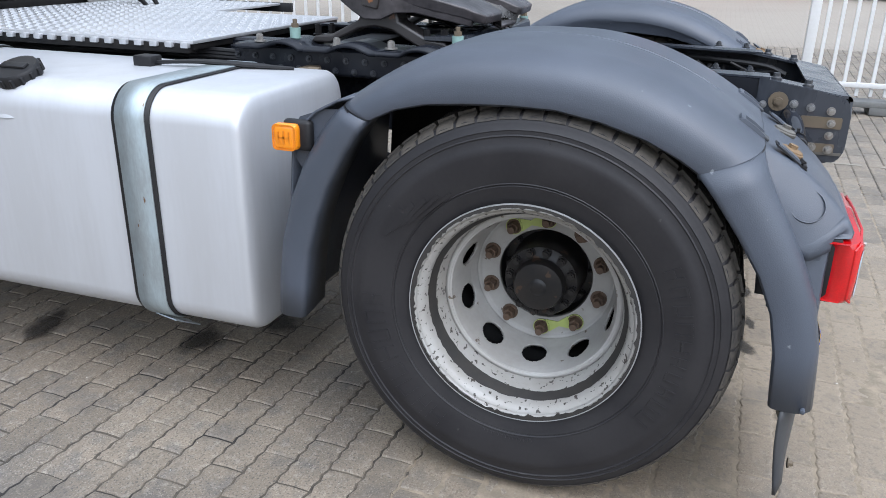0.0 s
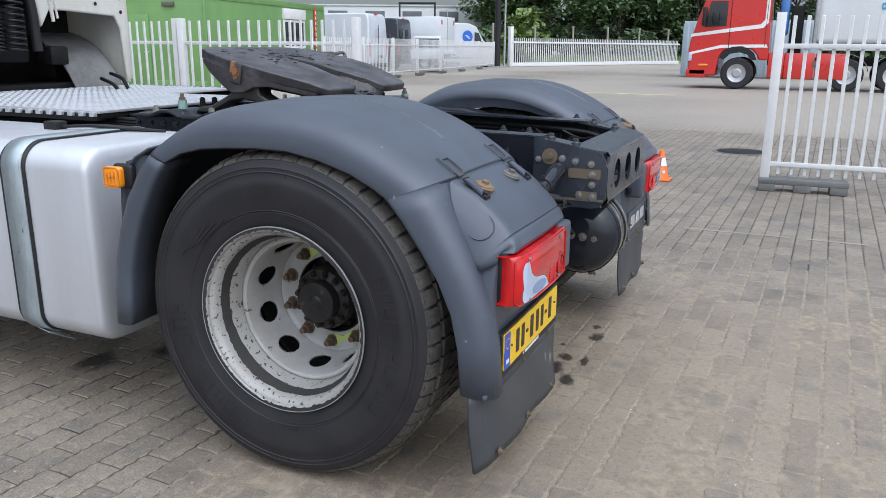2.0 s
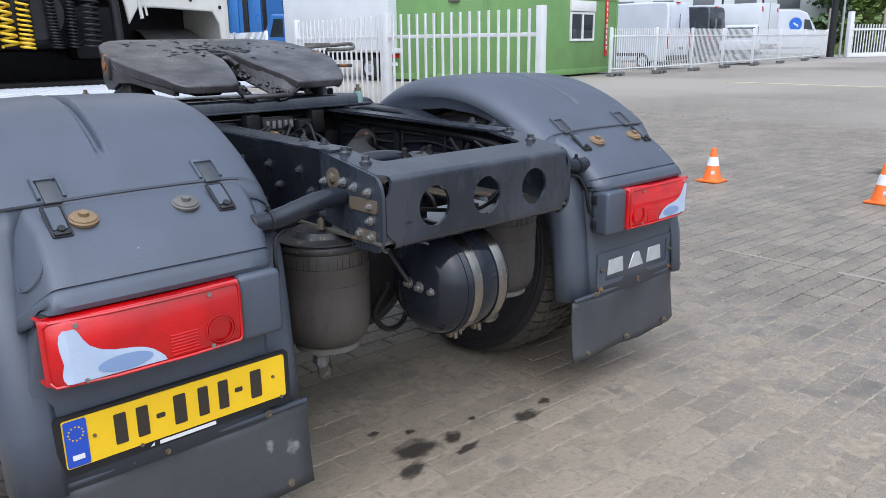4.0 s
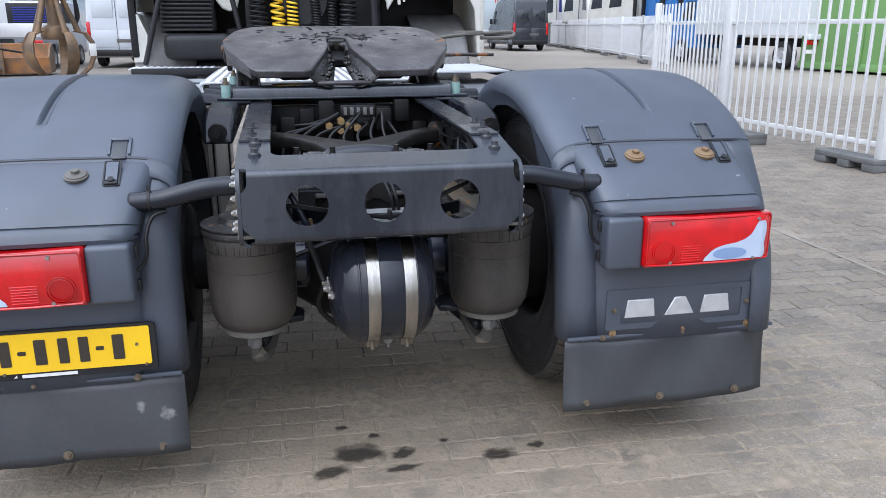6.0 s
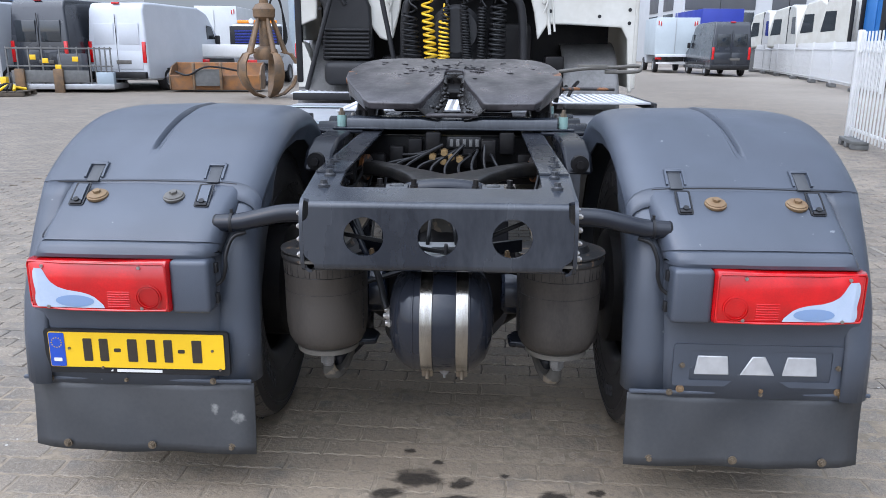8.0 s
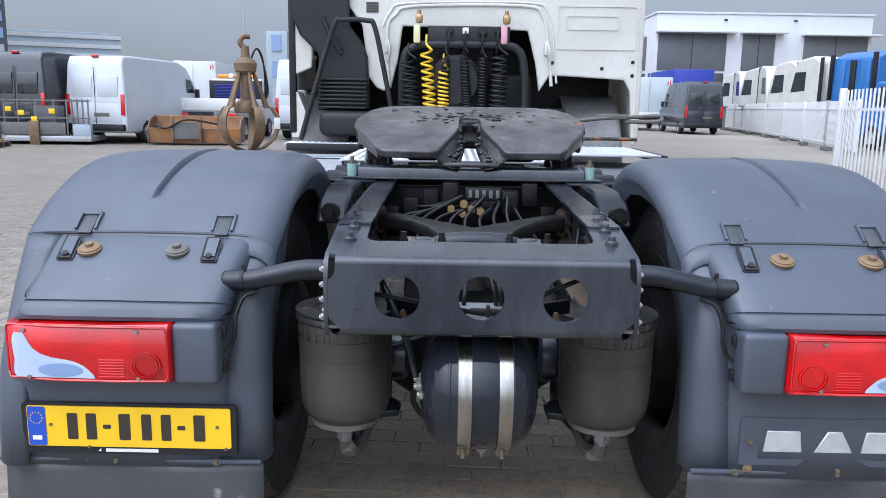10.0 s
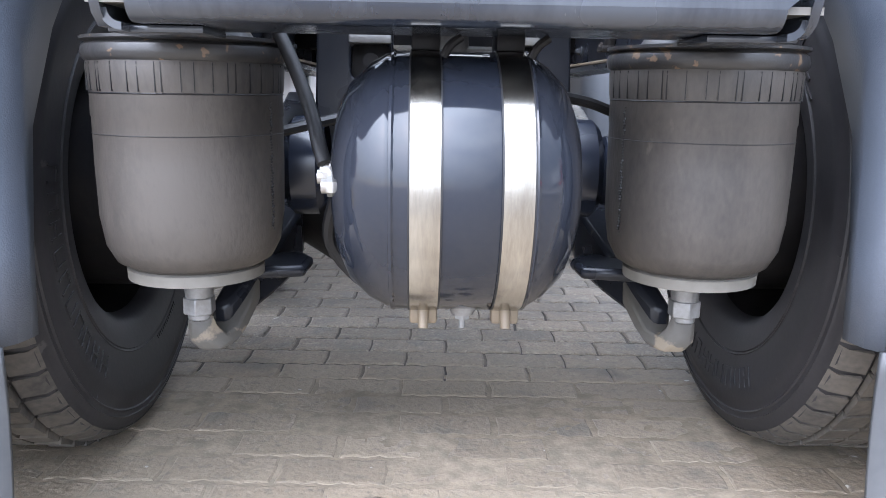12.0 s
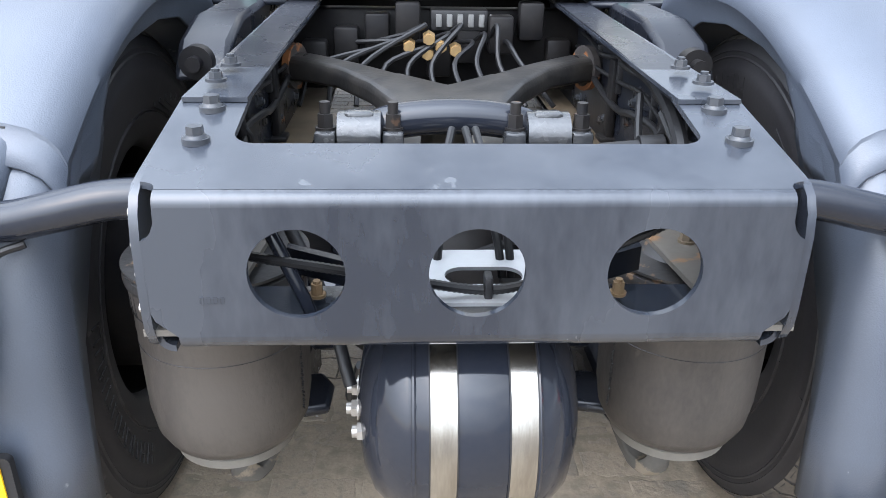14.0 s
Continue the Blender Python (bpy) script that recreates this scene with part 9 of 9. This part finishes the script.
lathe(bm, [(0.0005, 1.0), (0.3, 1.0), (0.34, 1.1), (0.3, 1.28), (0.16, 1.35), (0.14, 2.0), (0.28, 2.1), (0.3, 2.3), (0.22, 2.42), (0.12, 2.46), (0.1, 2.75), (0.0005, 2.78)], (0, 0, 0), "Z", 24)
part("body", bm, M_GRAB, gr)
bm = B()
tube(bm, [(0, 0, 2.7), (-0.12, 0, 2.82), (-0.05, 0, 2.98), (0.14, 0, 3.0)], 0.07, 10)
part("hook", bm, M_GRAB, gr)
for k in range(3):
    bm = B()
    tube(bm, [(0.12, 0.05 * k, 2.35), (0.3, 0.06 * k, 2.7), (0.46, 0.05 * k, 2.4), (0.5 + 0.04 * k, 0.02, 1.6), (0.42, 0, 1.25)], 0.022, 8)
    part("hose", bm, M_CABLE, gr)
bm = B()
tube(bm, [(0.0, 0, 2.95), (0.0, 0, 5.0), (0.0, 0, 7.0)], 0.012, 6)
part("sling", bm, M_GALV, gr)
box_part("tag", (0.75, -0.35, 0.75), (0.16, 0.04, 0.3), M_WHITE, gr, 0.01)


# low hall far behind the vans, and the wire fence behind the gate
fh = thing("far_hall", "long low pale grey hall beyond the yard", "building", "", (99.0, 52.0, 0), -62)
box_part("wall", (0, 0, 3.3), (30.0, 10.0, 6.6), M_HALL, fh, 0.05)
box_part("roof_edge", (0, 0, 6.65), (30.3, 10.3, 0.2), M_BOXGREY, fh, 0.03)
for k in range(6):
    box_part("window", (-12.5 + 5.0 * k, -5.02, 5.3), (2.6, 0.1, 1.3), M_SHUTTER, fh, 0.01)
wf = thing("wire_fence", "wire fence on pale concrete posts behind the gate", "fence", "", (51.6, 19.6, 0), math.degrees(math.atan2(8.4 - 17.0, 69.0 - 49.6)))
for k in range(6):
    box_part("post", (0.6 + 4.6 * k, 0, 1.5), (0.12, 0.12, 3.0), M_CONCRETE, wf, 0.01)
for k in range(7):
    bm = B()
    tube(bm, [(0.6 + 4.6 * q, 0.07, 1.75 + 0.19 * k - 0.02 * (q % 1.0 > 0)) for q in (0, 0.5, 1, 1.5, 2, 2.5, 3, 3.5, 4, 4.5, 5)], 0.014, 5)
    part("wire", bm, M_DARK, wf)


# trees, meadow, woods
random.seed(11)


def leaf_mesh(bm, centres, n, size):
    for _ in range(n):
        c, r = random.choice(centres)
        v = Vector((random.gauss(0, 1), random.gauss(0, 1), random.gauss(0, 1))).normalized() * r * random.uniform(0.55, 1.05)
        p = Vector(c) + Vector((v.x, v.y, v.z * 0.8))
        q = Euler((random.uniform(-1, 1), random.uniform(-1, 1), random.uniform(0, 6.28))).to_matrix()
        s = size * random.uniform(0.6, 1.4)
        vs = [bm.verts.new(p + q @ Vector(o)) for o in ((-s, -0.5 * s, 0), (0.1 * s, -0.7 * s, 0.2 * s), (s, 0.1 * s, 0), (0, 0.7 * s, 0.15 * s))]
        bm.faces.new(vs)


def tree(at, height, spread, label, leaves=6400, mat=M_LEAF):
    t = thing("tree", label, "tree", "trees behind the yard", (*at, 0))
    bm = B()
    rows = []
    for k in range(7):
        z = height * 0.5 * k / 6
        r = 0.32 * (1 - 0.6 * k / 6)
        rows.append([(r * math.cos(a) + 0.1 * math.sin(k), r * math.sin(a), z) for a in [2 * math.pi * i / 9 for i in range(9)]])
    loft(bm, rows, True, True)
    for k in range(7):
        a = k * 2.4
        z0 = height * (0.2 + 0.04 * k)
        tube(bm, [(0, 0, z0), (spread * 0.3 * math.cos(a), spread * 0.3 * math.sin(a), z0 + height * 0.13), (spread * 0.7 * math.cos(a), spread * 0.7 * math.sin(a), z0 + height * 0.25)], 0.09, 6)
    part("trunk", bm, M_BARK, t)
    bm = B()
    centres = []
    for k in range(58):
        a, u = random.uniform(0, 6.28), random.random()
        z = height * lerp(0.05, 0.95, u)
        rr = spread * (1.0 - (abs(u - 0.4) / 0.62) ** 2) * random.uniform(0.35, 1.0)
        centres.append(((rr * math.cos(a), rr * math.sin(a), z), spread * random.uniform(0.2, 0.42)))
    leaf_mesh(bm, centres, leaves, 0.30)
    part("crown", bm, mat, t)
    return t


t1 = tree((92, 27), 15.5, 5.2, "tall dark green tree at the meadow's edge")
t2 = tree((93, 31), 14.0, 5.6, "broad dark green tree at the meadow's edge")
t3 = tree((99, 20), 15.0, 5.0, "leafy green tree at the meadow's edge")
for src, x, y, k, a in ((t1, 101, 11, 0.95, 80), (t3, 105, 4, 0.9, 40), (t1, 96, 26, 1.05, 200), (t2, 104, 15, 1.1, 300), (t3, 96, 34, 0.9, 250), (t1, 112, 0, 1.0, 10), (t3, 108, 22, 1.15, 170), (t1, 100, 34, 1.2, 100), (t2, 120, -6, 1.0, 210)):
    copy_thing(src, pose(x, y, 0, 0, 0, a) @ Matrix.Diagonal((k, k, k, 1)))
tree((60, 19.5), 4.2, 2.0, "light green bush beside the gate", 1500, M_LEAF_LIGHT)
bm = B()
centres = [((random.uniform(76, 84) + 0.2 * abs(k), 34 - 1.2 * k, random.uniform(0.5, 2.6)), random.uniform(1.2, 2.2)) for k in range(40)]
leaf_mesh(bm, [((c[0] + 14 * (c[1] < 30), c[1], c[2]), r) for c, r in centres], 9000, 0.36)
tagged(part("hedge_undergrowth", bm, M_LEAF), "dark undergrowth below the trees", "hedge", kind="stuff")
bm = B()
vs = [bm.verts.new(p) for p in ((54, 22, 0.02), (74, 8, 0.02), (130, -20, 0.02), (150, 60, 0.02), (70, 60, 0.02))]
bm.faces.new(vs)
tagged(part("meadow", bm, M_GRASS), "green meadow beyond the gate", "meadow", kind="structure")
random.seed(21)
bm = B()
for k in range(9000):
    u, v = random.random(), random.random()
    x, y = 56 + 34 * u, lerp(22, 7, u * 0.9) + 26 * v
    h = random.uniform(0.3, 0.75)
    a = random.uniform(0, 6.28)
    dx, dy = 0.05 * math.cos(a), 0.05 * math.sin(a)
    vs = [bm.verts.new(p) for p in ((x - dx, y - dy, 0), (x + dx, y + dy, 0), (x + 0.15 * math.sin(k), y + 0.1 * math.cos(k), h))]
    bm.faces.new(vs)
tagged(part("tall_grass", bm, M_GRASS), "tall meadow grass", "grass", kind="stuff")


# ---- pavement details ----
bm = B()
rnd = random.Random(31)
y = -3.2
while y < 8:
    run = rnd.uniform(0.25, 0.9)
    box(bm, (2.92, y + run / 2, 0.0015), (rnd.uniform(0.022, 0.036), run, 0.004))
    y += run + rnd.uniform(0.05, 0.5)
tagged(part("joint_strip", bm, M_CONCRETE), "pale concrete joint between paved fields", "pavement", kind="structure")
bm = B()
box(bm, (20.6, 5.6, -0.003), (0.3, 7.6, 0.02))
tagged(part("lane_line", bm, M_LANE_LINE), "faded yellow line on the yard", "road marking", kind="structure")
mh = thing("manhole_cover", "dark iron manhole cover set in pavers", "manhole", "", (7.9, -0.75, 0))
bm = B()
lathe(bm, [(0.0005, 0.004), (0.29, 0.004), (0.3, 0.0)], (0, 0, 0.002), "Z", 32)
part("cover", bm, M_DARK, mh)
bm = B()
lathe(bm, [(0.31, 0.004), (0.36, 0.004), (0.37, 0.0)], (0, 0, 0.002), "Z", 32)
part("frame", bm, M_FOOT, mh)


def stain_material():
    """Dried oil that thins out towards an uneven edge, over a disc of unit radius."""
    m = bpy.data.materials.new("soaked_oil")
    m.use_nodes = True
    n, l = m.node_tree.nodes, m.node_tree.links
    b = n["Principled BSDF"]
    b.inputs["Base Color"].default_value, b.inputs["Roughness"].default_value = (0.022, 0.019, 0.017, 1), 0.5
    co, info, far = n.new("ShaderNodeTexCoord"), n.new("ShaderNodeObjectInfo"), n.new("ShaderNodeVectorMath")
    far.operation = 'LENGTH'
    l.new(co.outputs["Object"], far.inputs[0])
    big, mix, edge = n.new("ShaderNodeTexNoise"), n.new("ShaderNodeMath"), n.new("ShaderNodeMapRange")
    big.noise_dimensions = '4D'
    big.inputs["Scale"].default_value, big.inputs["Detail"].default_value = 1.7, 7.0
    shift = n.new("ShaderNodeMath")
    shift.operation = 'MULTIPLY'
    shift.inputs[1].default_value = 40.0
    l.new(info.outputs["Random"], shift.inputs[0])
    l.new(shift.outputs[0], big.inputs["W"])
    l.new(co.outputs["Object"], big.inputs["Vector"])
    mix.operation = 'MULTIPLY_ADD'
    mix.inputs[1].default_value = 1.5
    l.new(big.outputs["Fac"], mix.inputs[0])
    minus = n.new("ShaderNodeMath")
    minus.operation = 'SUBTRACT'
    minus.inputs[0].default_value = 0.0
    l.new(far.outputs["Value"], minus.inputs[1])
    l.new(minus.outputs[0], mix.inputs[2])
    edge.inputs["From Min"].default_value, edge.inputs["From Max"].default_value = -0.1, 0.3
    edge.inputs["To Max"].default_value = 0.66
    l.new(mix.outputs[0], edge.inputs["Value"])
    l.new(edge.outputs["Result"], b.inputs["Alpha"])
    return m


M_SOAKED = stain_material()
STAINS = ((-0.073, -0.52, 0.105, 0.072), (-0.161, -0.611, 0.075, 0.042, 20), (0.36, -0.61, 0.085, 0.045), (0.498, -0.58, 0.038, 0.028), (0.209, -0.494, 0.022, 0.02),
          (-0.113, -0.343, 0.028, 0.02), (-0.01, -0.417, 0.026, 0.02), (0.065, -0.545, 0.058, 0.042, 40), (0.06, -0.63, 0.07, 0.03),
          (-0.91, 1.88, 0.16, 0.09, 15), (-0.83, 1.26, 0.15, 0.10), (-0.59, 1.08, 0.13, 0.10, 30), (6.7, 0.25, 0.36, 0.34))


def stain(x, y, rx, ry, turn=0.0):
    bm = B()
    bm.faces.new([bm.verts.new((math.cos(a), math.sin(a), 0)) for a in [2 * math.pi * k / 24 for k in range(24)]])
    ob = part("oil_stain", bm, M_SOAKED)
    ob.matrix_basis = pose(x, y, 0.0030, 0, 0, turn) @ Matrix.Diagonal((rx, ry, 1, 1))
    tagged(ob, "dark oil stain soaked into the pavers", "stain", "oil stains", "structure")


for st_ in STAINS:
    stain(*st_)

# pavers: zigzag-edged concrete blocks in running bond, courses along x
PW, PH = 0.21, 0.1055
COURSE = radians(-2.0)
random.seed(7)


def paver_outline():
    """Half-joint-shrunk zigzag block, about the origin; the teeth repeat four times a block, so half-shifted courses nest."""
    g, z = 0.0034, 0.0034
    w, h = PW / 2 - 0.0024, PH / 2 - g
    top = [(lerp(-w, w, k / 8), h + (z if k % 2 else -z) * (0.5 if k in (0, 8) else 1.0)) for k in range(9)]
    low = [(x, y - 2 * h) for x, y in top]
    return low + [(w + 0.003, 0.0)] + list(reversed(top)) + [(-w + 0.003, 0.0)]


out = paver_outline()
N = len(out)


def paver_geometry(verts, faces, m):
    """One block with worn, pillowed edges, set by m."""
    base = len(verts)
    for inset, z in ((0.0, -0.02), (0.0, -0.0042), (0.0022, -0.0014), (0.007, 0.0)):
        for x, y in out:
            verts.append(tuple(m @ Vector((x - math.copysign(inset, x), y - math.copysign(inset, y), z))))
    for k in range(3):
        for i in range(N):
            j = (i + 1) % N
            faces.append((base + k * N + i, base + k * N + j, base + (k + 1) * N + j, base + (k + 1) * N + i))
    faces.append(tuple(base + 3 * N + i for i in range(N)))


mv, mf = [], []
paver_geometry(mv, mf, Matrix.Identity(4))
one = bpy.data.meshes.new("paver")
one.from_pydata(mv, [], mf)
one.materials.append(M_PAVER)
field_v, field_f = [], []
count = 0
turned = Matrix.Rotation(COURSE, 4, 'Z')
X0, X1, Y0, Y1 = -4.6, 10.5, -3.4, 11.0
row = 0
y = Y0
while y < Y1:
    x = X0 + (PW / 2 if row % 2 else 0)
    while x < X1:
        sit = Matrix.Translation((x + random.uniform(-0.002, 0.002), y + random.uniform(-0.0008, 0.0008), random.uniform(-0.0014, 0.0010)))
        sit = turned @ sit @ Euler((random.uniform(-0.008, 0.008), random.uniform(-0.006, 0.006), random.uniform(-0.006, 0.006))).to_matrix().to_4x4()
        if abs(x) < 1.3 and -1.25 < y < -0.22 and count < 300 and not (abs(x) > 0.9 and y > -0.35):
            o = new("paver", one)
            o.parent = ground
            o.matrix_basis = sit
            count += 1
        else:
            paver_geometry(field_v, field_f, sit)
        x += PW
    y += PH
    row += 1
me = bpy.data.meshes.new("paver_field")
me.from_pydata(field_v, [], field_f)
me.materials.append(M_PAVER)
field = new("paver_field", me)
field.parent = ground
tagged(field, "field of worn grey-brown interlocking concrete pavers", kind="stuff")
bm = B()
vs = [bm.verts.new(p) for p in ((X0 + 0.3, Y0 + 0.3, -0.0045), (X1 - 0.3, Y0 + 0.3, -0.0045), (X1 - 0.3, Y1 - 0.3, -0.0045), (X0 + 0.3, Y1 - 0.3, -0.0045))]
bm.faces.new(vs)
tagged(part("joint_sand", bm, M_SAND, ground), kind="stuff")
# sand that fills the joints of the worn lane and drifts over the lower blocks
bm = B()
rows = []
NX, NY = 300, 220
for k in range(NX + 1):
    x = lerp(-2.3, 2.6, k / NX)
    row = []
    for q in range(NY + 1):
        y = lerp(-3.0, 0.30, q / NY)
        h = -0.0014 + 0.0016 * noise.noise(Vector((x * 4.0, y * 7.0, 1.3))) + 0.0012 * noise.noise(Vector((x * 23.0, y * 31.0, 4.1))) + 0.0008 * noise.noise(Vector((x * 60.0, y * 75.0, 8.1)))
        h += 0.0013 * math.exp(-((y + 0.0) / 0.16) ** 2)
        away = max(0.0, abs(x - 0.1) - 1.5) / 0.8 + max(0.0, y - 0.12) / 0.18 + max(0.0, -2.2 - y) / 0.8
        row.append((x, y, h - 0.0035 * min(1.0, away)))
    rows.append(row)
loft(bm, rows)
tagged(part("lane_sand", bm, M_LANE_SAND, ground), kind="stuff")
